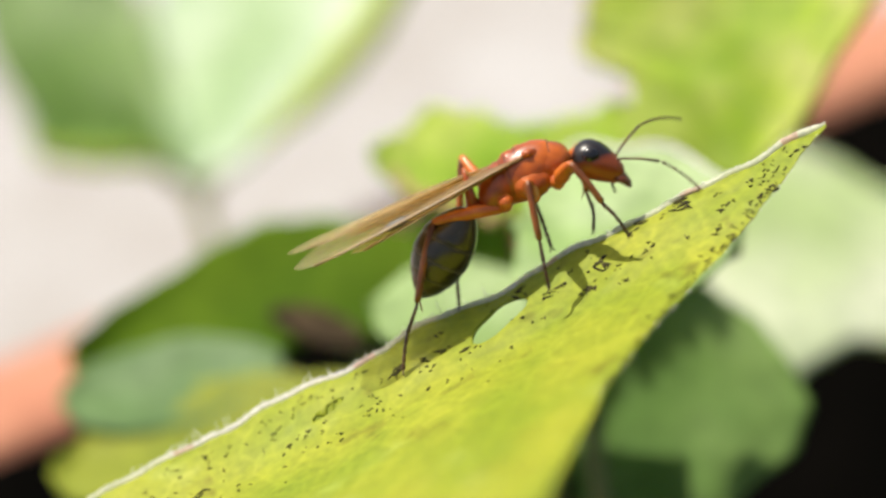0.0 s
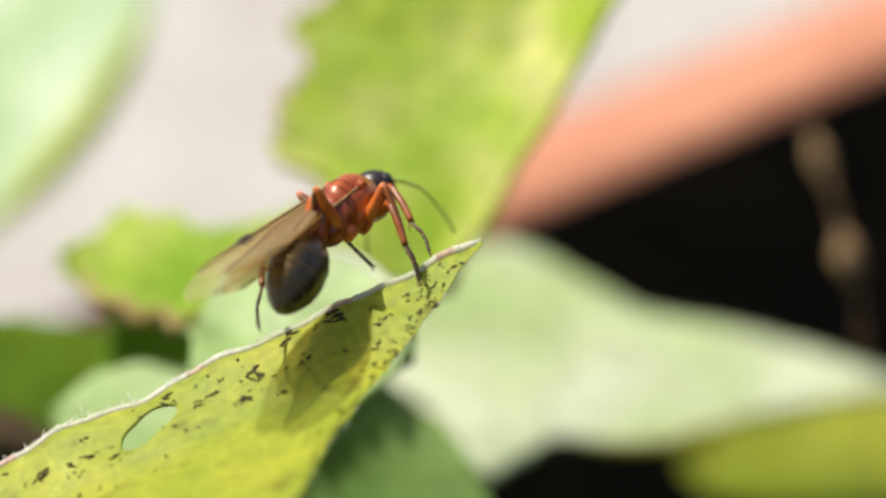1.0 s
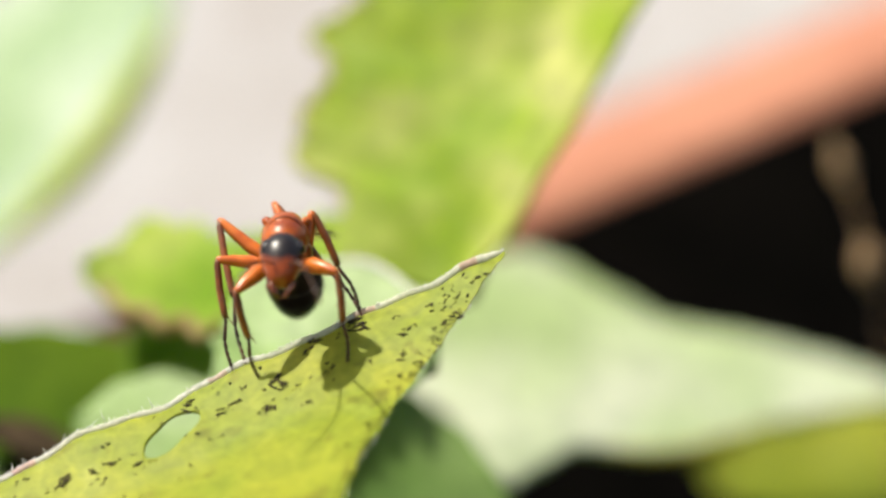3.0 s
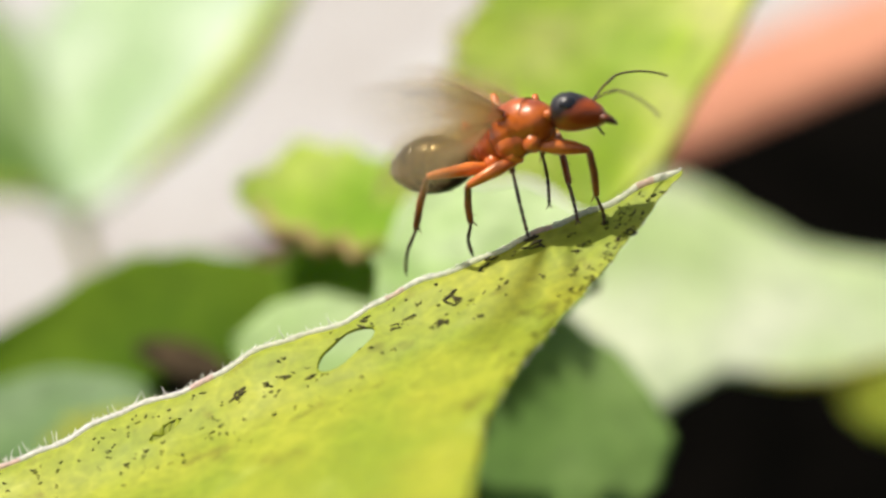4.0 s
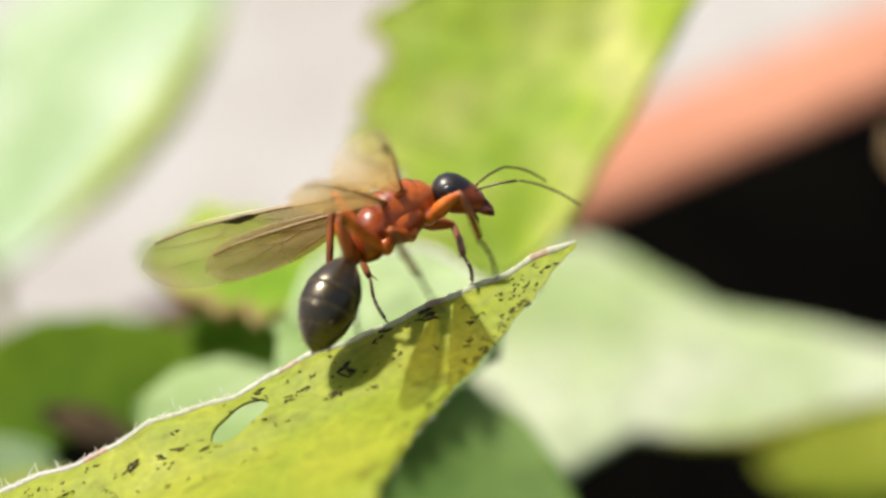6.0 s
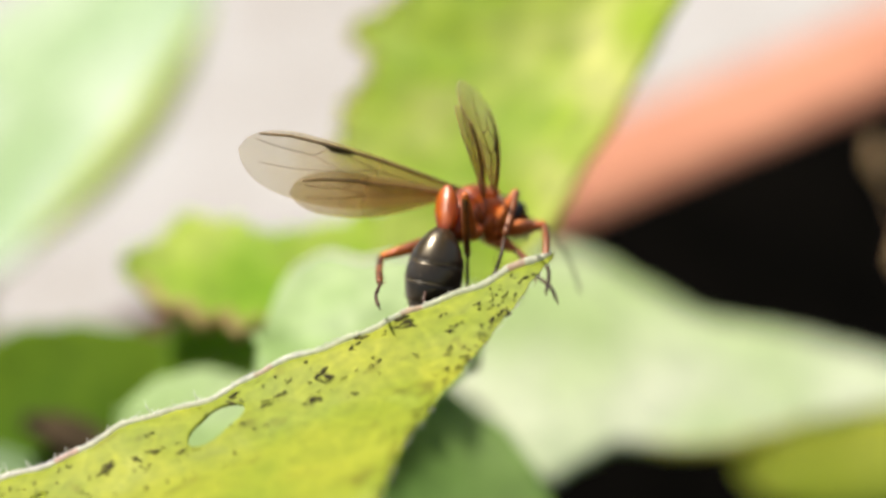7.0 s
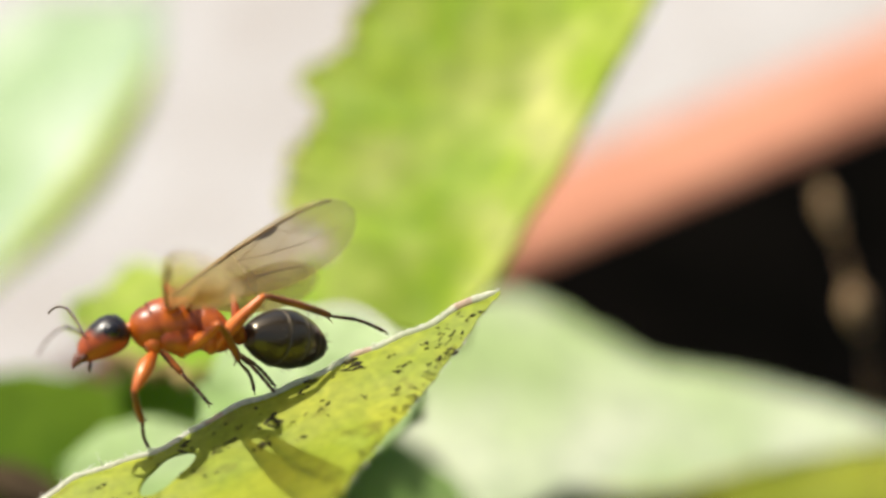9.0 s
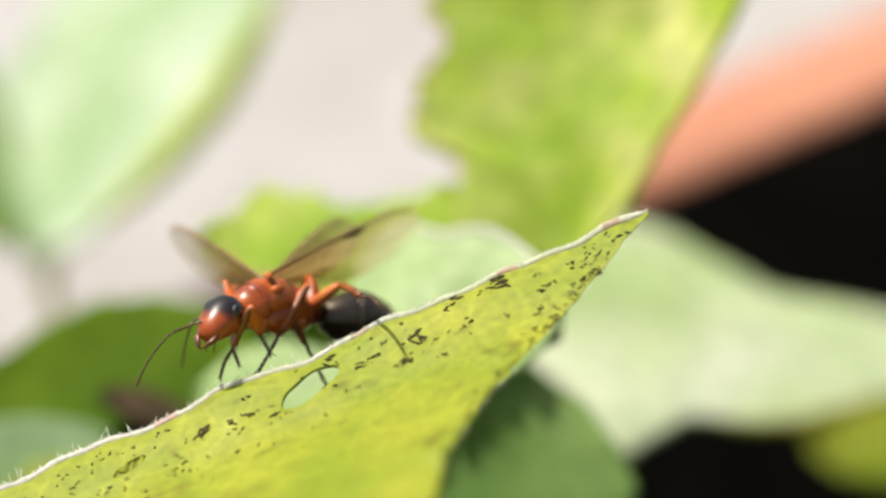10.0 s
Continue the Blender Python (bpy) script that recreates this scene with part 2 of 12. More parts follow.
def wing_material():
    m, nt, p = nodes_of("smoky_wing_membrane")
    _, fac = noise_mix(nt, 500.0, (0, 0, 0), (1, 1, 1))
    tc = nt.nodes.new("ShaderNodeTexCoord")
    sp = nt.nodes.new("ShaderNodeSeparateXYZ")
    nt.links.new(tc.outputs["Object"], sp.inputs[0])
    along = nt.nodes.new("ShaderNodeMath")
    along.operation = "MULTIPLY_ADD"
    along.inputs[1].default_value = -125.0
    nt.links.new(sp.outputs["X"], along.inputs[0])
    wander = nt.nodes.new("ShaderNodeMath")
    wander.operation = "MULTIPLY_ADD"
    wander.inputs[1].default_value, wander.inputs[2].default_value = 0.5, -0.25
    nt.links.new(fac, wander.inputs[0])
    nt.links.new(wander.outputs[0], along.inputs[2])
    cr = nt.nodes.new("ShaderNodeValToRGB")
    cr.color_ramp.elements[0].position, cr.color_ramp.elements[0].color = 0.25, (0.85, 0.73, 0.46, 1)
    cr.color_ramp.elements[1].position, cr.color_ramp.elements[1].color = 0.95, (0.985, 0.975, 0.94, 1)
    nt.links.new(along.outputs[0], cr.inputs[0])
    tint = nt.nodes.new("ShaderNodeBsdfTransparent")
    nt.links.new(cr.outputs[0], tint.inputs[0])
    p.inputs["Base Color"].default_value = (0.66, 0.56, 0.38, 1)
    p.inputs["Roughness"].default_value = 0.22
    bumped(nt, p, fac, 0.4, 0.00004)
    mix = nt.nodes.new("ShaderNodeMixShader")
    veil = nt.nodes.new("ShaderNodeMapRange")
    veil.inputs["From Min"].default_value, veil.inputs["From Max"].default_value = 0.3, 1.1
    veil.inputs["To Min"].default_value, veil.inputs["To Max"].default_value = 0.32, 0.2
    nt.links.new(along.outputs[0], veil.inputs["Value"])
    nt.links.new(veil.outputs["Result"], mix.inputs[0])
    nt.links.new(tint.outputs[0], mix.inputs[1])
    # the sun shines amber through the membrane
    amber = nt.nodes.new("ShaderNodeBsdfTranslucent")
    amber.inputs[0].default_value = (0.82, 0.66, 0.42, 1)
    film_mix = nt.nodes.new("ShaderNodeMixShader")
    film_mix.inputs[0].default_value = 0.5
    nt.links.new(p.outputs[0], film_mix.inputs[1])
    nt.links.new(amber.outputs[0], film_mix.inputs[2])
    nt.links.new(film_mix.outputs[0], mix.inputs[2])
    nt.links.new(mix.outputs[0], nt.nodes["Material Output"].inputs["Surface"])
    return m


WING = wing_material()


# ---- mesh helpers ----
def mesh_of(name, bm, material, smooth=True):
    me = bpy.data.meshes.new(name)
    bmesh.ops.recalc_face_normals(bm, faces=bm.faces)
    bm.to_mesh(me)
    bm.free()
    me.materials.append(material)
    if smooth:
        for f in me.polygons:
            f.use_smooth = True
    return me


def part(name, bm, material, parent=None, label="", smooth=True):
    ob = new(name, mesh_of(name, bm, material, smooth))
    if parent:
        ob.parent = parent
    if label:
        tagged(ob, label)
    return ob


MM = 0.001


def tube(bm, points, radii, n=8, squash=1.0):
    """A closed, tapered tube through points (mm)."""
    pts = [Vector(p) for p in points]
    rings = []
    side = None
    for i, p in enumerate(pts):
        way = (pts[min(i + 1, len(pts) - 1)] - pts[max(i - 1, 0)]).normalized()
        if side is None:
            side = way.orthogonal().normalized()
        side = (side - way * side.dot(way)).normalized()
        other = way.cross(side)
        r = radii[i] if isinstance(radii, (list, tuple)) else radii
        rings.append([bm.verts.new((p + side * (r * math.cos(2 * math.pi * k / n)) + other * (r * squash * math.sin(2 * math.pi * k / n))) * MM) for k in range(n)])
    for a, b in zip(rings, rings[1:]):
        for k in range(n):
            bm.faces.new((a[k], a[(k + 1) % n], b[(k + 1) % n], b[k]))
    bm.faces.new(list(reversed(rings[0])))
    bm.faces.new(rings[-1])


def loft(bm, rings, n=24):
    """A body through elliptic rings (x, z of the middle, half width, half height), in mm."""
    loops = []
    for x, zc, ry, rz in rings:
        loops.append([bm.verts.new((x * MM, ry * math.cos(2 * math.pi * k / n) * MM, (zc + rz * math.sin(2 * math.pi * k / n)) * MM)) for k in range(n)])
    for a, b in zip(loops, loops[1:]):
        for k in range(n):
            bm.faces.new((a[k], a[(k + 1) % n], b[(k + 1) % n], b[k]))
    bm.faces.new(list(reversed(loops[0])))
    bm.faces.new(loops[-1])


def bulb(x0, x1, zc, ry, rz, count=9, z1=None, power=0.5):
    """Rings of a rounded body from x0 to x1."""
    z1 = zc if z1 is None else z1
    out = []
    for i in range(count):
        a = math.pi * (0.03 + 0.94 * i / (count - 1))
        t = (1 - math.cos(a)) / 2
        g = math.sin(a) ** (2 * power)
        out.append((x0 + (x1 - x0) * t, zc + (z1 - zc) * t, ry * g, rz * g))
    return out


def sheet(bm, rows, thick):
    """A thin closed sheet from a grid of points (mm), thick mm through."""
    top = [[Vector(p) for p in row] for row in rows]
    nu, nv = len(top), len(top[0])

    def normal(i, j):
        a = top[min(i + 1, nu - 1)][j] - top[max(i - 1, 0)][j]
        b = top[i][min(j + 1, nv - 1)] - top[i][max(j - 1, 0)]
        n = a.cross(b)
        return n.normalized() if n.length > 1e-9 else Vector((0, 0, 1))

    up, low = [], []
    for i in range(nu):
        up.append([bm.verts.new(top[i][j] * MM) for j in range(nv)])
        low.append([bm.verts.new((top[i][j] - normal(i, j) * thick) * MM) for j in range(nv)])
    for i in range(nu - 1):
        for j in range(nv - 1):
            bm.faces.new((up[i][j], up[i + 1][j], up[i + 1][j + 1], up[i][j + 1]))
            bm.faces.new((low[i][j], low[i][j + 1], low[i + 1][j + 1], low[i + 1][j]))
    ring = [(i, 0) for i in range(nu)] + [(nu - 1, j) for j in range(1, nv)] + [(i, nv - 1) for i in range(nu - 2, -1, -1)] + [(0, j) for j in range(nv - 2, 0, -1)]
    for (i, j), (k, l) in zip(ring, ring[1:] + ring[:1]):
        bm.faces.new((up[i][j], low[i][j], low[k][l], up[k][l]))


# ---- ground and planter ----
def ground():
    bm = bmesh.new()
    n, far = 60, 60.0
    ticks = [far * math.copysign(abs(t) ** 4, t) for t in np.linspace(-1, 1, n)]
    vs = [[bm.verts.new((x, y, 0.0012 * noise.noise((x * 9, y * 9, 0)) if abs(x) < 2 and abs(y) < 2 else 0)) for y in ticks] for x in ticks]
    for i in range(n - 1):
        for j in range(n - 1):
            bm.faces.new((vs[i][j], vs[i + 1][j], vs[i + 1][j + 1], vs[i][j + 1]))
    tagged(part("ground", bm, PAVING), "pale grey sunlit concrete paving round the planter", "ground", kind="structure")


ground()

TURN = radians(23.70)
RIM_AT = Vector((0.00566, 0.04337, 0))
RIM_Z = 0.0945


def planter():
    """A long terracotta trough with a flat, rounded rim; its near walls lie behind the viewer."""
    root = tagged(new("planter"), "weathered terracotta trough with a broad flat rim", "planter")
    root.matrix_world = Matrix.Translation((RIM_AT.x, RIM_AT.y, 0)) @ Matrix.Rotation(TURN, 4, "Z")
    # in its own space x runs along the far rim, y points outwards over it, the soil lies at negative y
    long, wide, wall = 300.0, 430.0, 8.2

    def ringwall(bm, x0, x1, y0, y1, w, profile):
        loops = []
        for off, z in profile:
            o = off
            loops.append([bm.verts.new((x * MM, y * MM, z * MM)) for x, y in ((x0 - o, y0 - o), (x1 + o, y0 - o), (x1 + o, y1 + o), (x0 - o, y1 + o))])
        for a, b in zip(loops, loops[1:] + loops[:1]):
            for k in range(4):
                bm.faces.new((a[k], a[(k + 1) % 4], b[(k + 1) % 4], b[k]))

    z = RIM_Z * 1000
    bm = bmesh.new()
    ringwall(bm, -long, long, -wide, 0, wall, [(0, z - 14), (0, z - 1.4), (0.1, z - 0.9), (0.4, z - 0.4), (0.8, z - 0.1), (1.3, z), (wall - 1.5, z), (wall - 0.5, z - 0.4), (wall, z - 1.4), (wall, z - 14)])
    part("rim", bm, TERRACOTTA, root)
    bm = bmesh.new()
    ringwall(bm, -long, long, -wide, 0, wall, [(1.5, 1), (1.5, z - 14.2), (wall - 2, z - 14.2), (wall - 2, 1)])
    part("wall", bm, TERRACOTTA, root)
    # black sheet added over the inner wall, in place of its shade
    bm = bmesh.new()
    ringwall(bm, -long, long, -wide, 0, wall, [(-0.6, 2), (-0.6, z - 1.3), (-0.1, z - 1.3), (-0.1, 2)])
    part("shade_sheet", bm, SHADE_SHEET, root, "black sheet added for the shade inside the trough")
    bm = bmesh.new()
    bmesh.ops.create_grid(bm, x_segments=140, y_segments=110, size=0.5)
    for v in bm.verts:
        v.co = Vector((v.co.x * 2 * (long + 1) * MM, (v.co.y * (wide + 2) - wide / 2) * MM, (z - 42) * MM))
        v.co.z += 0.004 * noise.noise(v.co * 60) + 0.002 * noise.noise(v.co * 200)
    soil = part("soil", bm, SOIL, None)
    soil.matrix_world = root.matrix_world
    tagged(soil, "dark damp potting soil inside the planter, deep shade put into its colour", "soil", kind="structure")


planter()
SOIL_Z = RIM_Z - 0.042


# ---- leaves ----
def smooth_profile(points, u):
    """A half width (mm) at u along a leaf, eased between (u, width) stations."""
    for (u0, w0), (u1, w1) in zip(points, points[1:]):
        if u <= u1:
            q = min(1.0, max(0.0, (u - u0) / (u1 - u0)))
            q = 0.5 * q + 0.5 * q * q * (3 - 2 * q)
            return w0 + (w1 - w0) * q
    return points[-1][1]


def leaf(label, base, tip, facing, width, material, teeth=0, depth=0.0, lobes=0.0, cup=0.0, droop=0.0, seed=1, fullness=0.8, belly=0.45, nu=56, nv=24, stalk=None, ribs=1.0, lop=1.0, bow=0.07, arch=None, wave=0.03, sides=None, pleat=0.0, margin=None):
    """A leaf from base to tip (mm along the site's axes) that faces facing; it stands on a stalk from the soil.
    sides: the half widths of its two halves, as stations along the midrib, where the leaf is lobed; teeth are then counted along each half.
    margin: (side, from, to, radius, material, label) of a thickened edge."""
    rnd = random.Random(seed)
    b, t = site(*base), site(*tip)
    way = (t - b)
    length = way.length * 1000
    x = way.normalized()
    f = (ACROSS * facing[0] + UP * facing[1] + AWAY * facing[2]).normalized()
    y = f.cross(x).normalized()
    z = x.cross(y)
    root = tagged(new("leaf"), label, "leaf", "leaves round the ant")
    m = Matrix((x, y, z)).transposed().to_4x4()
    root.matrix_world = Matrix.Translation(b) @ m
    ph = rnd.random() * 9

    def surface(u, s):
        edge = abs(s) ** 3
        if sides:
            half = smooth_profile(sides[1 if s > 0 else 0], u)
        else:
            shape = (u ** belly) * ((1 - u) ** fullness)
            peak = (belly / (belly + fullness)) ** belly * (fullness / (belly + fullness)) ** fullness
            half = width / 2 * max(shape / peak, 0.006) * (lop if s < 0 else 1.0)
        saw = ((u * teeth + (0.3 if s > 0 else 0) + ph + 0.9 * noise.noise((u * 4, s, seed))) % 1.0) if teeth else 0.36
        saw = saw / 0.72 if saw < 0.72 else (1 - saw) / 0.28
        grow = 1 + edge * (depth * (saw - 0.5) + lobes * math.sin(u * 14 + ph + (1.3 if s > 0 else 0)) + 0.05 * noise.noise((u * 7, s * 2, seed)))
        py = s * half * grow
        px = u * length - abs(s) * (0.0 if sides else half) * 0.25 * edge * (1 if teeth else 0)
        vein = -0.006 * ribs * width * (0.5 + 0.5 * math.cos((u * 7 - abs(s) * 2.2) * 2 * math.pi)) * abs(s) ** 0.6 * (1 - edge)
        fold = pleat * min(1.0, 3 * u) * math.cos(9.0 * py / (px + 4.0)) * (1 - edge)
        pz = cup * width / 2 * s * s + droop * length * u * u + vein + fold + wave * width * noise.noise((u * 3, s * 1.5, seed + 7)) - 0.012 * min(1.0, ribs) * width * (1 - abs(s)) ** 6
        return Vector((px, py, pz))

    bm = bmesh.new()
    sheet(bm, [[surface(i / nu, 2 * j / nv - 1) for j in range(nv + 1)] for i in range(nu + 1)], 0.35)
    part("blade", bm, material, root)
    bm = bmesh.new()
    n = 14
    mid = [surface(0.97 * k / n, 0.0) - Vector((0, 0, 0.7)) for k in range(n + 1)]
    tube(bm, mid, [0.5 * (1 - 0.85 * k / n) for k in range(n + 1)], 8)
    part("midrib", bm, STEM, root)
    if margin:
        side, u0, u1, thick, stuff, says = margin
        bm = bmesh.new()
        n = 190 if teeth else 40
        tube(bm, [surface(u0 + (u1 - u0) * k / n, side) for k in range(n + 1)], [thick * (0.15 + 0.85 * math.sin(math.pi * k / n) ** 0.7) for k in range(n + 1)], 8)
        part("margin", bm, stuff, root, says)
    if stalk is not False:
        foot = site(*(stalk or (base[0] + 4, base[1] - 20, base[2] + 2)))
        foot.z = SOIL_Z - 0.004
        inv = root.matrix_world.inverted()
        a, c = Vector((0, 0, -0.5)), inv @ foot * 1000
        bend = inv @ site(*arch) * 1000 if arch else a + Vector((-bow * (c - a).length, 0, 0))
        pts = [a * (1 - q) ** 2 + bend * 2 * q * (1 - q) + c * q * q for q in [k / 10 for k in range(11)]]
        bm = bmesh.new()
        tube(bm, pts, [0.3 + 0.03 * k for k in range(11)], 8)
        part("stalk", bm, STEM, root)
    return root


# bright lobed leaf: its toothed upper lobe and the lower one
leaf("bright yellow-green toothed leaf glowing in the sun", (3.19, -1.48, 19.5), (8.61, 16.24, 25.0), (-0.3, 0.65, -0.7), 13.0, LEAF_BRIGHT, 22, 0.06, 0.0, 0.1, 0.0, 3, nu=190, nv=34, ribs=2.0, wave=0.05, stalk=(-14.0, -30.0, 34.0), arch=(-4.0, -5.5, 30.0), sides=(
    ((0, 0.2), (0.053, 0.85), (0.112, 1.6), (0.241, 2.25), (0.403, 3.2), (0.528, 3.9), (0.653, 4.6), (0.776, 4.7), (0.913, 2.7), (1, 0.05)),
    ((0, 3.6), (0.027, 4.9), (0.086, 5.1), (0.165, 5.4), (0.212, 8.4), (0.25, 8.0), (0.311, 8.2), (0.38, 7.5), (0.423, 7.6), (0.485, 9.2), (0.525, 8.2), (0.57, 7.3), (0.63, 7.7), (0.715, 6.8), (0.893, 4.1), (1, 0.05))),
    margin=(1, 0.1, 0.98, 0.14, EDGE_GOLD, "thin ochre leaf edge"))
leaf("bright green rounded leaf lobe with jagged edge", (0.77, -0.66, 22.0), (-10.69, -0.77, 21.5), (-0.25, 0.75, -0.6), 8.0, LEAF_FRESH, 9, 0.26, 0.0, 0.06, 0.0, 5, nu=130, stalk=(-15.0, -30.0, 36.0), arch=(-5.0, -5.5, 30.0), sides=(
    ((0, 3.0), (0.1, 3.3), (0.251, 2.8), (0.385, 2.0), (0.517, 1.6), (0.61, 2.3), (0.66, 2.9), (0.777, 3.0), (0.85, 2.6), (0.885, 1.2), (0.957, 1.15), (1, 0.1)),
    ((0, 4.0), (0.112, 4.0), (0.354, 4.0), (0.572, 4.0), (0.7, 3.7), (0.804, 3.2), (0.895, 2.2), (0.949, 1.05), (1, 0.1))),
    margin=(1, 0.55, 0.97, 0.3, EDGE_TAN, "tan dried leaf edge"))
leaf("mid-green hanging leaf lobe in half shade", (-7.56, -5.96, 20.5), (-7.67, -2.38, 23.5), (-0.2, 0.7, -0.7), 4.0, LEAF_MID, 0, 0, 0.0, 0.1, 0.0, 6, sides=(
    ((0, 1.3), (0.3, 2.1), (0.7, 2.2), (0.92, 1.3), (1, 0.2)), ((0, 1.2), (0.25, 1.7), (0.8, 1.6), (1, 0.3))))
# pale leaf and its darker neighbours
# the lime margins here are added strips, their glow painted as colour
leaf("large pale green pleated leaf in full sun", (-18.64, -1.32, 42.0), (-8.73, 12.34, 47.5), (-0.3, 0.75, -0.6), 11.5, LEAF_WHITE, 0, 0, 0.0, 0.06, 0.0, 8, nu=70, nv=40, pleat=0.16, stalk=(-11.0, -12.0, 26.0), bow=0.0, sides=(
    ((0, 0.9), (0.07, 2.22), (0.258, 3.18), (0.383, 3.45), (0.503, 3.4), (0.653, 3.0), (0.824, 2.5), (1, 0.1)),
    ((0, 0.2), (0.036, 0.7), (0.129, 3.3), (0.244, 6.0), (0.425, 8.0), (0.641, 8.0), (0.867, 6.4), (1, 0.1))),
    margin=(-1, 0.12, 0.85, 0.75, EDGE_PAINTED_GLOW, "yellow-green edge strip with the glow put into its colour"))
leaf("mid-green folded leaf turned partly into shade", (-18.53, -1.05, 44.6), (-28.34, 7.8, 47.5), (0.1, 0.6, -0.8), 8.5, LEAF_SAGE, 0, 0, 0.0, 0.2, 0.0, 9, nv=36, pleat=0.5, stalk=(-11.5, -12.0, 26.0), bow=0.0, sides=(
    ((0, 0.3), (0.151, 0.95), (0.35, 2.5), (0.577, 4.2), (0.823, 3.8), (1, 0.1)),
    ((0, 0.3), (0.124, 1.5), (0.24, 3.3), (0.349, 4.5), (0.499, 3.3), (0.652, 2.7), (1, 0.1))),
    margin=(1, 0.05, 0.4, 0.45, EDGE_PAINTED_GLOW, "yellow-green edge strip with the glow put into its colour"))
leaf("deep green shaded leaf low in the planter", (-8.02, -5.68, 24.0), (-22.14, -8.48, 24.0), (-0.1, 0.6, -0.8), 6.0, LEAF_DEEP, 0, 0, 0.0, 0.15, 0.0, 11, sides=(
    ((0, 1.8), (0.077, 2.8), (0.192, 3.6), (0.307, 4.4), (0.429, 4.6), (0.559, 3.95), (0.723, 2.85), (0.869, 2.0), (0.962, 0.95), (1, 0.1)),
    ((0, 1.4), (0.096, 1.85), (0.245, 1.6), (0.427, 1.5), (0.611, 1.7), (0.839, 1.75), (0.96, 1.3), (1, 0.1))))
leaf("dull grey-green leaf low over the soil", (-14.22, -8.65, 22.0), (-22.44, -9.72, 22.0), (-0.1, 0.65, -0.75), 3.8, LEAF_DULL, 0, 0, 0.0, 0.1, 0.0, 12, sides=(
    ((0, 0.6), (0.144, 1.35), (0.374, 1.95), (0.636, 1.75), (0.875, 1.25), (1, 0.1)),
    ((0, 0.6), (0.141, 1.2), (0.408, 2.2), (0.667, 2.4), (0.921, 1.8), (1, 0.1))))
leaf("small withered brown leaf low over the soil", (-11.42, -7.57, 22.29), (-14.41, -6.56, 22.29), (-0.1, 0.65, -0.75), 1.5, WITHERED, 0, 0, 0.05, 0.1, 0.0, 14, 0.5, 0.4)
leaf("yellow-green leaf low beneath the others", (-10.77, -9.25, 20.0), (-22.62, -12.42, 20.0), (0.0, 0.8, -0.6), 5.0, LEAF_OLIVE, 0, 0, 0.0, 0.1, 0.0, 13, sides=(
    ((0, 0.5), (0.164, 1.2), (0.351, 2.2), (0.563, 2.6), (0.802, 2.1), (1, 0.1)),
    ((0, 0.8), (0.136, 2.4), (0.506, 3.85), (0.77, 3.85), (0.966, 2.2), (1, 0.1))))
leaf("pale rounded leaf just behind the near leaf", (2.34, -3.5, 10.5), (-5.38, -3.14, 12.5), (-0.1, 0.65, -0.75), 8.1, LEAF_MINT, 0, 0, 0.06, -0.05, 0.0, 15, 0.2, 0.35, stalk=(-14.0, -30.0, 28.0), arch=(-7.0, -3.0, 18.0), margin=(-1, 0.05, 0.97, 0.16, RIM, "whitish leaf edge"))
leaf("pale soft leaf lobe low behind the near leaf", (-3.2, -7.4, 15.1), (-10.85, -6.25, 17.0), (-0.1, 0.65, -0.75), 5.4, LEAF_MINT, 0, 0, 0.0, -0.05, 0.0, 16, stalk=(-5.0, -20.0, 15.0), bow=0.0, sides=(
    ((0, 2.5), (0.28, 2.6), (0.43, 2.85), (0.67, 3.0), (0.87, 2.2), (0.97, 0.9), (1, 0.1)), ((0, 2.3), (0.35, 2.3), (0.74, 1.9), (0.91, 1.2), (1, 0.1))))
leaf("broad cream-green lobed leaf with a long tip", (0.36, -3.45, 32.0), (22.19, -5.75, 38.0), (-0.2, 0.62, -0.75), 9.0, LEAF_CREAM, 0, 0, 0.0, 0.0, 0.0, 17, nu=110, nv=30, ribs=0.3, wave=0.02, pleat=0.03, sides=(
    ((0, 2.6), (0.037, 2.8), (0.086, 3.3), (0.139, 4.85), (0.171, 6.4), (0.21, 6.75), (0.256, 5.8), (0.335, 4.6), (0.438, 4.6), (0.522, 4.4), (0.623, 3.35), (0.715, 2.35), (0.792, 1.7), (0.918, 0.8), (1, 0.1)),
    ((0, 2.0), (0.065, 2.85), (0.156, 4.3), (0.234, 5.1), (0.3, 5.55), (0.361, 5.1), (0.438, 3.9), (0.536, 2.5), (0.641, 2.28), (0.745, 1.96), (0.816, 1.55), (0.93, 0.7), (1, 0.1))),
    margin=(-1, 0.38, 0.72, 0.22, EDGE_GOLD, "thin golden leaf edge"))
# separate leaf added where the cream leaf lies in shadow
leaf("blue-green leaf below the near leaf, added as the cream leaf's shaded part", (0.71, -15.75, 17.0), (1.17, -5.13, 20.5), (-0.25, 0.6, -0.75), 8.0, LEAF_BLUE_SHADE, 0, 0, 0.0, -0.1, 0.0, 19, ribs=0.0, wave=0.015, sides=(
    ((0, 0.6), (0.205, 2.0), (0.391, 4.1), (0.526, 4.7), (0.667, 3.9), (0.83, 2.6), (0.936, 1.0), (1, 0.2)),
    ((0, 2.5), (0.247, 4.5), (0.602, 4.7), (0.833, 3.4), (1, 0.4))))
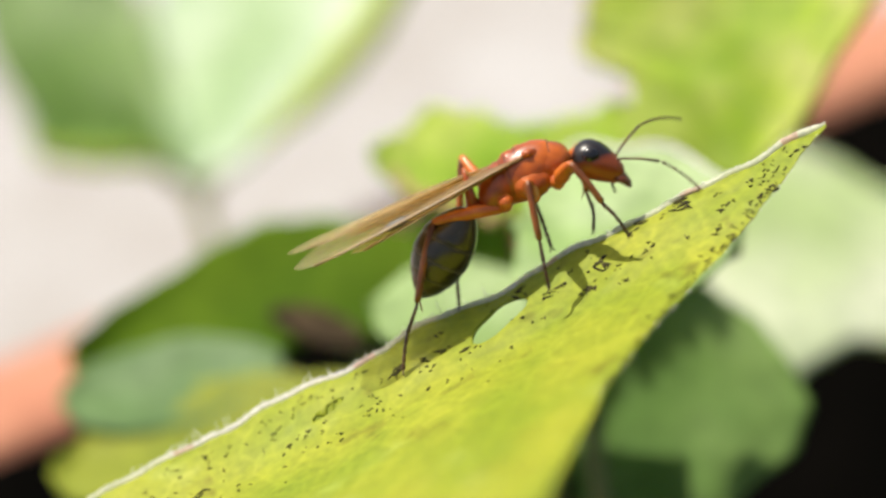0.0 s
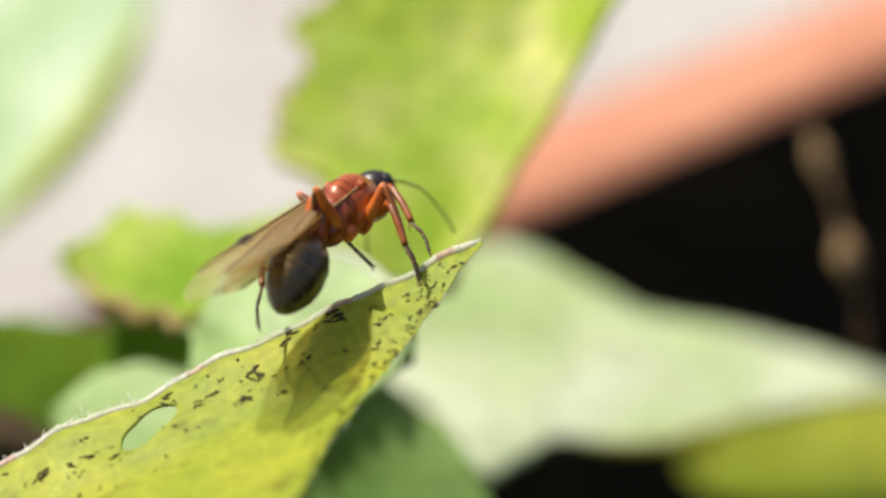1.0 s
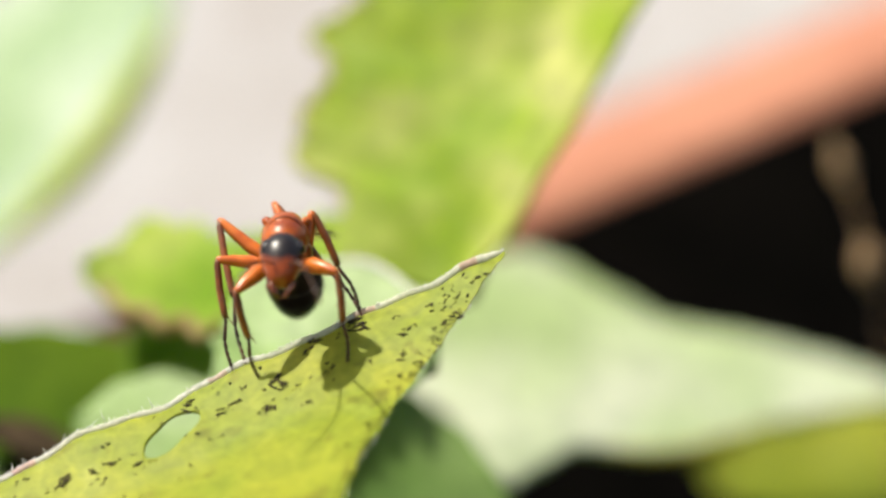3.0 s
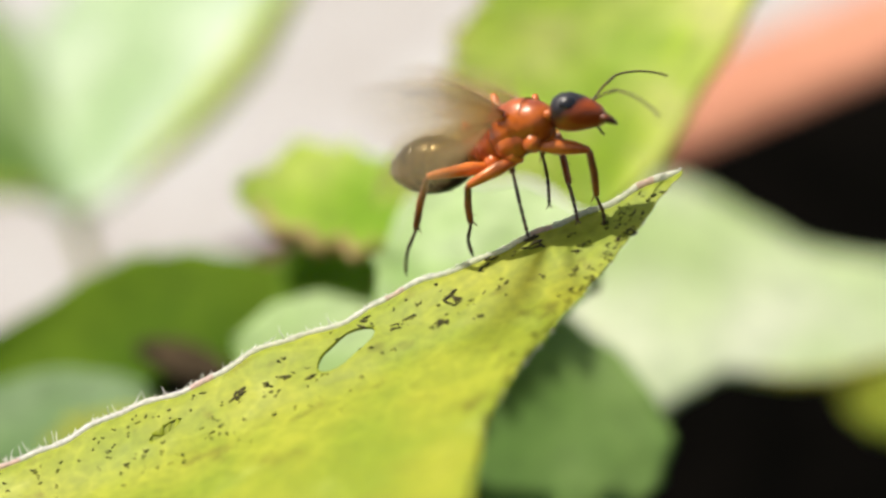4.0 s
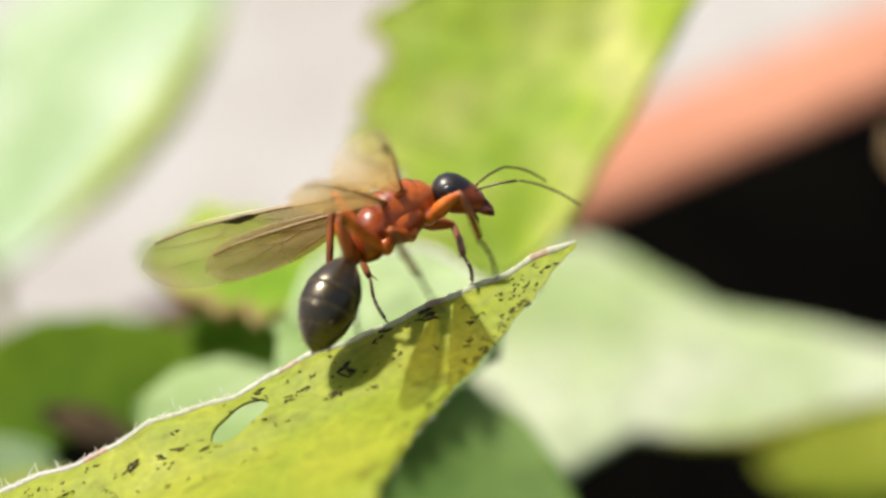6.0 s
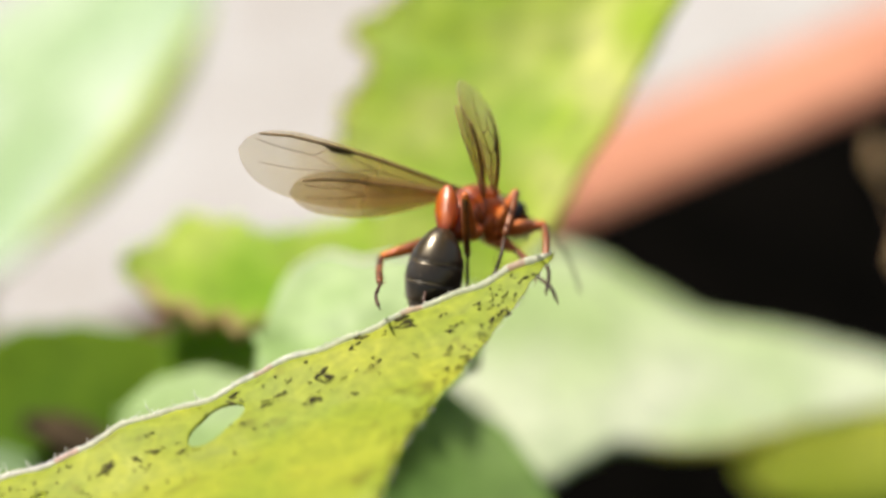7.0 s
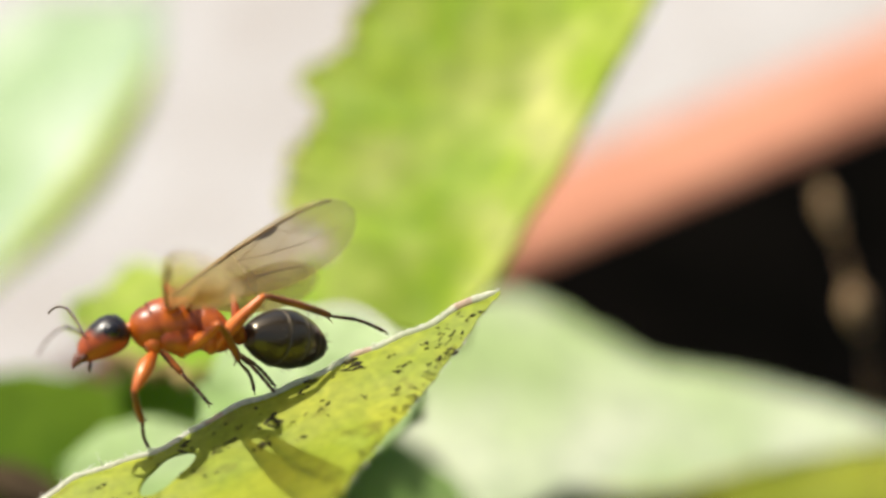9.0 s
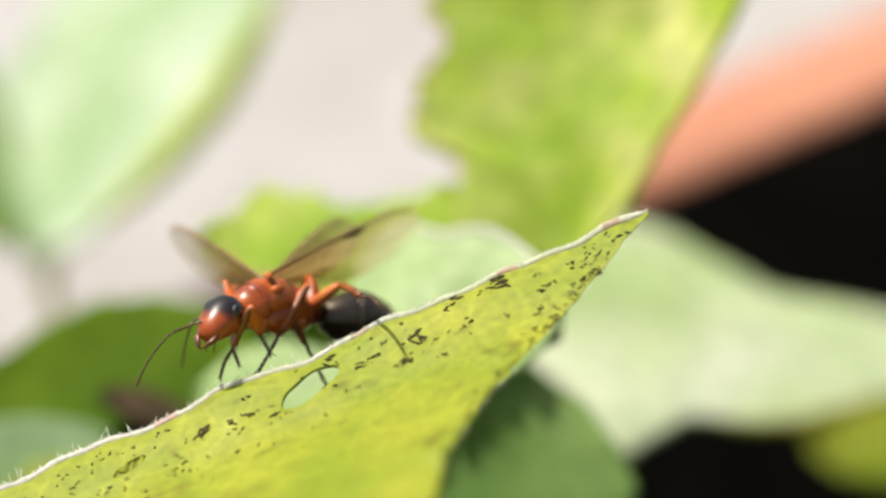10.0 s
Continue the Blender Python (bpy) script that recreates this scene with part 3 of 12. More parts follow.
leaf("olive-yellow rounded leaf deep in the planter", (23.18, -9.52, 41.0), (13.64, -9.28, 41.0), (0.0, 0.8, -0.6), 7.0, LEAF_OLIVE, 0, 0, 0.0, 0.1, 0.0, 21, sides=(
    ((0, 4.0), (0.06, 5.6), (0.313, 4.9), (0.566, 3.9), (0.818, 2.8), (0.95, 1.2), (1, 0.1)),
    ((0, 1.5), (0.117, 2.95), (0.363, 3.75), (0.649, 3.15), (0.862, 2.1), (1, 0.1))))


def twig(label, points, radii):
    bm = bmesh.new()
    tube(bm, [site(*p) * 1000 for p in points], radii, 8)
    tagged(part("dry_stem", bm, TWIG), label, "dry stem")


twig("thin dry stem with swollen nodes over dark soil", [(18.3, 4.4, 34.0), (18.45, 3.9, 34.0), (18.62, 3.35, 34.0), (18.8, 2.8, 34.0), (18.95, 2.2, 33.5), (19.45, 0.5, 33.0), (19.55, 0.0, 33.0), (19.7, -0.6, 33.0), (19.85, -1.2, 33.0), (20.05, -1.8, 33.0), (20.3, -10.0, 28.0), (20.1, -27.0, 24.0)], [0.05, 0.3, 0.45, 0.3, 0.04, 0.04, 0.4, 0.58, 0.4, 0.04, 0.05, 0.08])


# ---- the leaf on which the ant walks ----
# its own space, in mm: u from the tip along the upper margin, v down the face, w out of the face
NEAR_TIP = site(*(4.99, -0.17, 0.0))
SLOPE = radians(50)
U_WAY = ACROSS * -0.913 + UP * -0.407
V_WAY = (ACROSS * 0.407 - UP * 0.913) * math.cos(SLOPE) - AWAY * math.sin(SLOPE)
W_WAY = V_WAY.cross(U_WAY).normalized()
if W_WAY.dot(AWAY) > 0:
    W_WAY = -W_WAY
# the axes are kept right-handed: x = u, y = w x u, z = w
NEAR_M = Matrix((U_WAY, W_WAY.cross(U_WAY), W_WAY)).transposed().to_4x4()
V_SIGN = 1.0 if NEAR_M.col[1].xyz.dot(V_WAY) > 0 else -1.0
BEND = NEAR_M.to_3x3().inverted() @ -AWAY
LOWER_U = [0.0, 1.2, 4.6, 5.9, 7.8, 9.4, 10.8, 12.2, 18.0, 27.0, 34.0, 38.0]
LOWER_V = [0.14, 1.13, 3.75, 4.75, 6.3, 8.3, 12.2, 17.3, 24.0, 26.2, 20.0, 11.0]
HOLES = [(12.85, 1.5, 1.2, 0.62, -0.45), (19.5, 1.6, 0.7, 0.22, -0.35)]


def upper(u):
    return -0.12 * math.cos(2 * math.pi * (u - 5.0) / 5.2) * min(1, u / 3) + 0.05 * math.sin(u * 3.1)


def near_point(u, v, lift=0.0):
    w = 0.06 * math.sin(u * 0.9 + 0.4) * math.exp(-v / 4) + 0.012 * v * v + 0.1 * noise.noise((u * 0.35, v * 0.5, 3)) + 0.02 * noise.noise((u * 1.8, v * 2.2, 5))
    w -= 0.22 * math.exp(-((v - upper(u)) / 0.35) ** 2) * 0.2
    # lower down the blade bends out of the upright
    q = max(0.0, v - 3.0)
    return Vector((u, V_SIGN * v, w + lift)) + BEND * (0.22 * q * q / (1 + q / 8))


def near_leaf():
    root = tagged(new("leaf"), "yellow-green leaf with pale hairy margin, dark scars and a hole", "leaf", "leaves round the ant")
    root.matrix_world = Matrix.Translation(NEAR_TIP) @ NEAR_M
    nu, nv = 250, 110
    us = [38.0 * (i / nu) ** 1.15 for i in range(nu + 1)]
    uv = []
    for u in us:
        lo, hi = upper(u), float(np.interp(u, LOWER_U, LOWER_V)) + 0.05 * math.sin(u * 4.1) + 0.03 * math.sin(u * 9.7)
        hi = max(hi, lo + 0.1)
        uv.append([[u, lo + (hi - lo) * (j / nv) ** 1.25] for j in range(nv + 1)])

    def inside(p):
        for hu, hv, a, b, turn in HOLES:
            du, dv = p[0] - hu, p[1] - hv
            x, y = du * math.cos(turn) - dv * math.sin(turn), du * math.sin(turn) + dv * math.cos(turn)
            a2, b2 = a * (1 + 0.1 * math.sin(3 * math.atan2(y, x))), b * (1 + 0.12 * math.sin(2 * math.atan2(y, x) + 1))
            q = math.hypot(x / a2, y / b2)
            if q < 1:
                return q, (hu, hv)
        return None

    gone = [[inside(p) for p in row] for row in uv]
    keep = lambda i, j: not all(gone[i + a][j + b] for a in (0, 1) for b in (0, 1))
    for i in range(nu + 1):
        for j in range(nv + 1):
            if gone[i][j]:
                q, (hu, hv) = gone[i][j]
                if q > 0.05:
                    uv[i][j] = [hu + (uv[i][j][0] - hu) / q, hv + (uv[i][j][1] - hv) / q]
    bm = bmesh.new()
    top = [[bm.verts.new(near_point(*p) * MM) for p in row] for row in uv]
    low = [[bm.verts.new(near_point(p[0], p[1], -0.03 - 0.08 * min(1.0, (row[-1][1] - p[1]) / 0.6)) * MM) for p in row] for row in uv]
    for i in range(nu):
        for j in range(nv):
            if keep(i, j):
                bm.faces.new((top[i][j], top[i + 1][j], top[i + 1][j + 1], top[i][j + 1]))
                bm.faces.new((low[i][j], low[i][j + 1], low[i + 1][j + 1], low[i + 1][j]))
    bmesh.ops.delete(bm, geom=[v for v in bm.verts if not v.link_faces], context="VERTS")
    bm.verts.index_update()
    n_top = {v for row in top for v in row if v.is_valid}
    twin = {a: b for ra, rb in zip(top, low) for a, b in zip(ra, rb)}
    for e in [e for e in bm.edges if e.is_boundary and e.verts[0] in n_top and e.verts[1] in n_top]:
        a, b = e.verts
        bm.faces.new((a, b, twin[b], twin[a]))
    part("blade", bm, LEAF_NEAR, root)

    # pale swollen margin, pink in places
    def margin(name, u0, u1, r, material, label):
        bm = bmesh.new()
        k = max(8, int((u1 - u0) * 14))
        pts = []
        for i in range(k + 1):
            u = u0 + (u1 - u0) * i / k
            p = near_point(u, upper(u) - 0.02, -0.06)
            pts.append(p)
        tube(bm, pts, [r * (1 + 1.0 * math.exp(-q.x / 1.1) + 0.25 * noise.noise((q.x * 2.2, 0, 0)) + 0.3 * noise.noise((q.x * 11, 3, 0))) * min(1, 0.2 + q.x / 0.9) for q in pts], 8)
        part(name, bm, material, root, label)

    stops = [(0.02, 1.0, 0), (1.0, 1.6, 1), (1.6, 4.8, 0), (4.8, 5.5, 1), (5.5, 10.3, 0), (10.3, 10.9, 1), (10.9, 17.4, 0), (17.4, 18.2, 1), (18.2, 24.5, 0), (24.5, 25.2, 1), (25.2, 37.0, 0)]
    for u0, u1, pink in stops:
        if pink:
            margin("margin", u0 - 0.05, u1 + 0.05, 0.14, RIM_PINK, "pinkish swollen leaf margin")
        else:
            margin("margin", u0, u1, 0.14, RIM, "pale fuzzy leaf margin")
    rnd = random.Random(4)
    bm = bmesh.new()
    for i in range(2800):
        long = i < 60
        u = 12.5 + 15 * rnd.random() ** 1.4 if long else rnd.uniform(0, 33)
        p = near_point(u, upper(u) - 0.06, rnd.uniform(-0.18, 0.08))
        d = Vector((rnd.gauss(-0.2, 0.4), -V_SIGN, rnd.gauss(0, 0.5))).normalized() * (rnd.uniform(0.3, 0.62) if long else rnd.uniform(0.03, 0.12))
        tube(bm, [p, p + d * 0.6, p + d + Vector((rnd.gauss(0, 0.03), 0, rnd.gauss(0, 0.03)))], [0.022, 0.014, 0.005], 4)
    for i in range(110):
        u = rnd.uniform(0.3, 10.5)
        p = near_point(u, float(np.interp(u, LOWER_U, LOWER_V)) + 0.03, rnd.uniform(-0.06, 0.02))
        d = Vector((rnd.gauss(-0.5, 0.4), V_SIGN, rnd.gauss(0.2, 0.5))).normalized() * rnd.uniform(0.04, 0.16)
        tube(bm, [p, p + d * 0.6, p + d], [0.012, 0.008, 0.004], 4)
    tagged(part("margin_hair", bm, HAIR, root, "fine white bristles along the leaf margin"), kind="stuff")

    # dark eaten scars, in a few large patches and many crumbs
    def scar(bm, u, v, size, rnd, pieces):
        for _ in range(pieces):
            cu, cv = u + rnd.gauss(0, 0.35) * size, v + rnd.gauss(0, 0.35) * size
            n, turn = 7, rnd.gauss(-0.25, 0.7)
            r0 = size * rnd.uniform(0.14, 0.36)
            ring_t, ring_b = [], []
            for k in range(n):
                a = 2 * math.pi * k / n
                r = r0 * rnd.uniform(0.4, 1.3)
                x, y = r * 1.7 * math.cos(a), r * 0.5 * math.sin(a)
                du, dv = x * math.cos(turn) - y * math.sin(turn), x * math.sin(turn) + y * math.cos(turn)
                ring_t.append(bm.verts.new(near_point(cu + du, cv + dv, 0.035) * MM))
                ring_b.append(bm.verts.new(near_point(cu + du * 1.1, cv + dv * 1.1, -0.02) * MM))
            bm.faces.new(ring_t)
            for k in range(n):
                bm.faces.new((ring_t[k], ring_b[k], ring_b[(k + 1) % n], ring_t[(k + 1) % n]))

    for u, v, size, pieces in [(24.9, 2.83, 0.35, 4), (24.4, 2.6, 0.3, 4), (21.0, 2.6, 0.24, 3), (20.4, 2.3, 0.2, 3), (19.7, 2.2, 0.14, 3), (18.0, 2.9, 0.3, 4), (5.56, 0.32, 0.5, 9), (7.22, 0.34, 0.38, 6), (4.32, 1.56, 0.3, 5), (4.67, 2.49, 0.26, 4), (8.69, 1.46, 0.5, 8), (9.47, 2.36, 0.34, 6), (8.34, 2.88, 0.25, 4), (10.44, 1.36, 0.25, 5), (11.08, 1.54, 0.3, 4), (11.81, 0.67, 0.35, 5), (15.77, 1.7, 0.3, 4), (16.7, 1.51, 0.45, 7), (15.03, 1.79, 0.35, 5), (14.28, 2.34, 0.3, 4), (7.01, 1.81, 0.2, 3), (2.34, 1.96, 0.3, 4), (1.18, 0.81, 0.3, 4), (5.76, 2.19, 0.2, 4), (9.99, 0.89, 0.16, 3)]:
        bm = bmesh.new()
        scar(bm, u, v, size, rnd, pieces)
        part("scar", bm, SCAR, root, "dark brown eaten scar")
    bm = bmesh.new()
    for i in range(330):
        band = rnd.random() if i < 210 else 0.9
        u = rnd.uniform(1.5, 27 if i < 210 else 9.5)
        top_v, bot_v = upper(u), float(np.interp(u, LOWER_U, LOWER_V))
        if band < 0.36:
            v = top_v + rnd.gauss(1.9, 0.5) * min(1, u / 6)
        elif band < 0.58:
            v = top_v + rnd.gauss(0.8, 0.25)
        else:
            v = bot_v - abs(rnd.gauss(0.15, 0.3)) if u < 12 else top_v + rnd.gauss(3.2, 0.6)
        if v < top_v + 0.25 or v > bot_v - 0.05 or inside((u, v)):
            continue
        scar(bm, u, v, rnd.uniform(0.06, 0.17), rnd, 2)
    tagged(part("scar_crumb", bm, SCAR, root, "scattered dark crumbs and tiny scars"), kind="stuff")
    # raised side veins
    for u0, u1, v1 in ((8.0, 15.0, 9.0), (13.5, 19.0, 12.0), (19.0, 24.0, 14.0)):
        bm = bmesh.new()
        pts = [near_point(u0 + (u1 - u0) * q, 0.5 + v1 * q, -0.09 - 0.08 * q) for q in [k / 16 for k in range(17)]]
        tube(bm, pts, [0.05 + 0.07 * k / 16 for k in range(17)], 6)
        part("vein", bm, LEAF_NEAR, root)
    # stalk down to the soil
    foot = root.matrix_world.inverted() @ Vector((-0.05, -0.045, SOIL_Z - 0.004)) * 1000
    a = near_point(37.0, 6.0, -0.3)
    pts = [a.lerp(foot, q) + Vector((2.5, 0, 0)) * math.sin(q * math.pi) for q in [k / 10 for k in range(11)]]
    bm = bmesh.new()
    tube(bm, pts, 0.9, 8)
    part("stalk", bm, STEM, root)
    return root


near = near_leaf()


# ---- the ant ----
def at_part(name, bm, material, parent, where=(0, 0, 0), label=""):
    ob = part(name, bm, material, parent, label)
    ob.location = Vector(where) * MM
    return ob


# joints in the ant's own space (mm): x forwards, y to its left, z up
NECK = (1.75, 0, 0.2)
WAIST = (-2.1, 0, -0.62)
HIPS = {"fore": (1.0, 0.42, -0.62), "middle": (0.1, 0.45, -0.85), "hind": (-0.9, 0.42, -0.9)}
FEMUR = {"fore": 1.75, "middle": 1.9, "hind": 2.5}
SHANK = {"fore": 3.1, "middle": 3.7, "hind": 5.2}
WINGS = {"forewing": (0.35, 0.55, 0.72), "hindwing": (-0.3, 0.5, 0.55)}


def femur_mesh(kind):
    bm = bmesh.new()
    n = FEMUR[kind]
    fat = 0.3 if kind == "fore" else 0.25
    tube(bm, [(0, 0, -0.05), (0.12 * n, 0, 0), (0.4 * n, 0, 0.05), (0.75 * n, 0, 0.03), (0.95 * n, 0, 0), (n + 0.05, 0, 0)], [0.12, 0.18, fat, fat * 0.75, 0.14, 0.1], 12)
    return mesh_of("femur", bm, RUST_LEG)


def tibia_mesh(kind):
    bm = bmesh.new()
    n = SHANK[kind] * 0.54
    tube(bm, [(-0.03, 0, 0), (0.08 * n, 0, 0.03), (0.5 * n, 0, 0.06), (0.9 * n, 0, 0.02), (n, 0, 0)], [0.08, 0.12, 0.13, 0.12, 0.1], 10)
    # the spur at its end and short bristles
    tube(bm, [(0.97 * n, 0, -0.05), (n + 0.12, 0.03, -0.16), (n + 0.3, 0.03, -0.24)], [0.035, 0.025, 0.008], 5)
    rnd = random.Random(2)
    for k in range(10):
        x = n * rnd.uniform(0.2, 0.95)
        a = rnd.uniform(0, 6.28)
        d = Vector((0.5, math.cos(a), math.sin(a))).normalized()
        p = Vector((x, math.cos(a) * 0.1, math.sin(a) * 0.1))
        tube(bm, [p, p + d * 0.16], [0.012, 0.004], 4)
    return mesh_of("tibia", bm, TIBIA)


def tarsus_mesh(kind):
    bm = bmesh.new()
    a, b = SHANK[kind] * 0.54, SHANK[kind]
    cuts = [0.0, 0.45, 0.62, 0.76, 0.87, 0.97]
    for p, q in zip(cuts, cuts[1:]):
        x0, x1 = a + (b - a) * p, a + (b - a) * q
        bow = lambda s: 0.12 * math.sin(math.pi * s)
        tube(bm, [(x0, 0, bow(p)), (x0 + 0.15 * (x1 - x0), 0, bow(p)), (x1 - 0.05, 0, bow(q)), (x1, 0, bow(q))], [0.045, 0.055, 0.07, 0.05], 8)
    for s in (-1, 1):
        tube(bm, [(b - 0.05, 0, 0.01), (b + 0.08, s * 0.07, 0.0), (b + 0.14, s * 0.1, -0.08)], [0.035, 0.025, 0.006], 5)
    return mesh_of("tarsus", bm, DARK_LEG)


def coxa_mesh(kind):
    bm = bmesh.new()
    n = 0.75 if kind == "fore" else 0.6
    tube(bm, [(0, -0.2, 0.45), (0.02, -0.1, 0.3), (0.02, 0, 0.0), (0, 0.02, -0.12)], [0.2, 0.3 * n / 0.65, 0.22, 0.13], 12)
    return mesh_of("coxa", bm, RUST_LEG)


def wing_blade(kind):
    """A wing that lies along -x from its root, its leading edge towards +y."""
    n, wide = (8.9, 2.1) if kind == "forewing" else (6.3, 1.25)
    bm = bmesh.new()
    rows = []
    for i in range(49):
        u = i / 48
        cap = math.sqrt(max(0.0, 1 - max(0.0, (u - 0.72) / 0.28) ** 2.2))
        lead = (0.12 + 0.32 * math.sin(math.pi * u * 0.8)) * (1 if u < 0.72 else 1) - (1 - cap) * (0.4 + 0.28 * wide)
        belly = math.sin(min(1.0, u / 0.66) * math.pi / 2) ** 1.15
        trail = -wide * 0.86 * belly * (0.28 + 0.72 * cap) - 0.02
        trail = min(trail, lead - 0.01)
        row = []
        for j in range(13):
            q = j / 12
            y = lead + (trail - lead) * q
            row.append((-n * u, y, 0.06 * math.sin(q * 9 + u * 5) * (0.3 + q) * (u * (1.2 - u) + 0.1) + 0.25 * u * u))
        rows.append(row)
    sheet(bm, rows, 0.014)
    return mesh_of("wing", bm, WING), n, wide


def wing_veins(kind):
    n, wide = (8.9, 2.1) if kind == "forewing" else (6.3, 1.25)
    bm = bmesh.new()

    def vein(points, r):
        tube(bm, [(-n * u, y * wide, 0.02 + 0.25 * u * u) for u, y in points], [0.45 * r * (1 - 0.5 * k / len(points)) for k in range(len(points))], 6)

    vein([(0, 0.04), (0.15, 0.08), (0.4, 0.13), (0.62, 0.135), (0.8, 0.1), (0.93, 0.0)], 0.16)
    vein([(0, 0.0), (0.2, -0.06), (0.4, -0.04), (0.6, 0.1)], 0.05)
    vein([(0.02, -0.04), (0.25, -0.3), (0.45, -0.55), (0.56, -0.75)], 0.045)
    vein([(0.4, -0.04), (0.55, -0.22), (0.75, -0.4), (0.9, -0.45)], 0.035)
    vein([(0.4, -0.04), (0.42, -0.3), (0.45, -0.55)], 0.03)
    vein([(0.62, 0.1), (0.68, -0.1), (0.85, -0.12), (0.94, -0.1)], 0.035)
    vein([(0.55, -0.22), (0.68, -0.1)], 0.03)
    return mesh_of("vein", bm, VEIN)


def wing_spot(kind):
    n, wide = (8.9, 2.1) if kind == "forewing" else (6.3, 1.25)
    bm = bmesh.new()
    tube(bm, [(-n * u, wide * y, 0.025 + 0.25 * u * u) for u, y in ((0.5, 0.12), (0.55, 0.1), (0.6, 0.09), (0.65, 0.11))], [0.03, 0.16, 0.17, 0.03], 8, 0.25)
    return mesh_of("wing_spot", bm, STIGMA)


def make_ant():
    ant = tagged(new("ant"), "winged ant with rust-red thorax, black head and dark gaster", "ant")
    moving = {"ant": ant}
    bm = bmesh.new()
    loft(bm, bulb(-0.15, 1.7, 0.05, 0.78, 0.8, 13, 0.16, 0.42), 28)
    at_part("pronotum", bm, RUST, ant)
    bm = bmesh.new()
    loft(bm, [(-0.85, -0.12, 0.3, 0.35), (-0.8, -0.08, 0.6, 0.75), (-0.5, -0.02, 0.74, 0.9), (0.0, 0.05, 0.8, 0.97), (0.5, 0.12, 0.82, 0.95), (0.9, 0.2, 0.74, 0.8), (1.22, 0.26, 0.52, 0.55), (1.3, 0.3, 0.2, 0.25)], 28)
    at_part("mesothorax", bm, RUST, ant)
    bm = bmesh.new()
    loft(bm, [(-0.1, 0.6, 0.2, 0.1), (-0.12, 0.62, 0.42, 0.26), (-0.35, 0.62, 0.46, 0.33), (-0.6, 0.55, 0.4, 0.32), (-0.78, 0.45, 0.15, 0.15)], 20)
    at_part("scutellum", bm, RUST, ant)
    for s in (-1, 1):
        bm = bmesh.new()
        loft(bm, [(x, z, 0.34 * g, 0.52 * g) for x, z, g in ((-0.5, -0.35, 0.2), (-0.42, -0.36, 0.62), (-0.1, -0.38, 0.95), (0.25, -0.36, 1.0), (0.6, -0.3, 0.85), (0.82, -0.25, 0.5), (0.88, -0.25, 0.15))], 18)
        at_part("pleuron", bm, RUST, ant, (0, s * 0.56, 0))
    bm = bmesh.new()
    loft(bm, [(-1.72, -0.62, 0.2, 0.2), (-1.68, -0.58, 0.36, 0.38), (-1.5, -0.45, 0.55, 0.62), (-1.2, -0.3, 0.68, 0.82), (-0.9, -0.18, 0.74, 0.86), (-0.55, -0.15, 0.66, 0.76), (-0.4, -0.15, 0.3, 0.4)], 28)
    at_part("propodeum", bm, RUST, ant)
    # dark seams between the plates of the thorax
    for x, z, ry, rz, a0, a1, slant in ((0.98, 0.215, 0.69, 0.745, -0.9, 4.05, 0.03), (-0.52, -0.02, 0.735, 0.893, -1.2, 4.3, -0.03), (0.15, 0.07, 0.806, 0.965, -1.3, -0.2, 0.06), (0.15, 0.07, 0.806, 0.965, 3.35, 4.45, 0.06), (-0.15, 0.03, 0.785, 0.95, 0.6, 2.55, 0.0)):
        bm = bmesh.new()
        pts = [(x + slant * math.sin(a), ry * 1.0 * math.cos(a), z + rz * 1.0 * math.sin(a)) for a in [a0 + (a1 - a0) * k / 20 for k in range(21)]]
        tube(bm, pts, [0.008 + 0.012 * math.sin(math.pi * k / 20) for k in range(21)], 6)
        at_part("seam", bm, SEAM, ant)
    bm = bmesh.new()
    loft(bm, [(-2.22, -0.7, 0.12, 0.12), (-2.17, -0.68, 0.2, 0.22), (-2.02, -0.12, 0.42, 0.84), (-1.9, -0.08, 0.44, 0.9), (-1.75, -0.62, 0.22, 0.24), (-1.6, -0.62, 0.16, 0.16)], 18)
    at_part("petiole", bm, RUST, ant)
    bm = bmesh.new()
    tube(bm, [(1.5, 0, 0.18), (1.7, 0, 0.2), (1.9, 0, 0.22)], [0.3, 0.2, 0.18], 14)
    at_part("neck", bm, RUST, ant)
    for s in (-1, 1):
        bm = bmesh.new()
        tube(bm, [(0.55, s * 0.55, 0.7), (0.3, s * 0.66, 0.72), (0.05, s * 0.66, 0.68)], [0.1, 0.17, 0.1], 10)
        at_part("wing_socket", bm, RUST, ant)

    # head
    bm = bmesh.new()
    loft(bm, [(-0.02, 0.0, 0.12, 0.12), (0.03, 0.0, 0.36, 0.34), (0.18, 0.02, 0.58, 0.54), (0.45, 0.03, 0.7, 0.66), (0.8, 0.0, 0.73, 0.68), (1.15, -0.06, 0.66, 0.6), (1.5, -0.15, 0.52, 0.47), (1.75, -0.23, 0.4, 0.33), (1.85, -0.26, 0.2, 0.18)], 28)
    head = at_part("head", bm, HEAD, ant, NECK)
    moving["head"] = head
    for s in (-1, 1):
        bm = bmesh.new()
        bmesh.ops.create_uvsphere(bm, u_segments=18, v_segments=12, radius=1.0)
        for v in bm.verts:
            v.co = Vector((0.62 + v.co.x * 0.33, s * (0.55 + v.co.y * s * 0.2), 0.2 + v.co.z * 0.29)) * MM
        part("eye", bm, EYE, head, "glossy black compound eye")
        bm = bmesh.new()
        tube(bm, [(1.6, s * 0.3, -0.3), (1.85, s * 0.36, -0.36), (2.05, s * 0.2, -0.48), (2.2, s * 0.03, -0.62)], [0.16, 0.16, 0.12, 0.03], 10, 0.7)
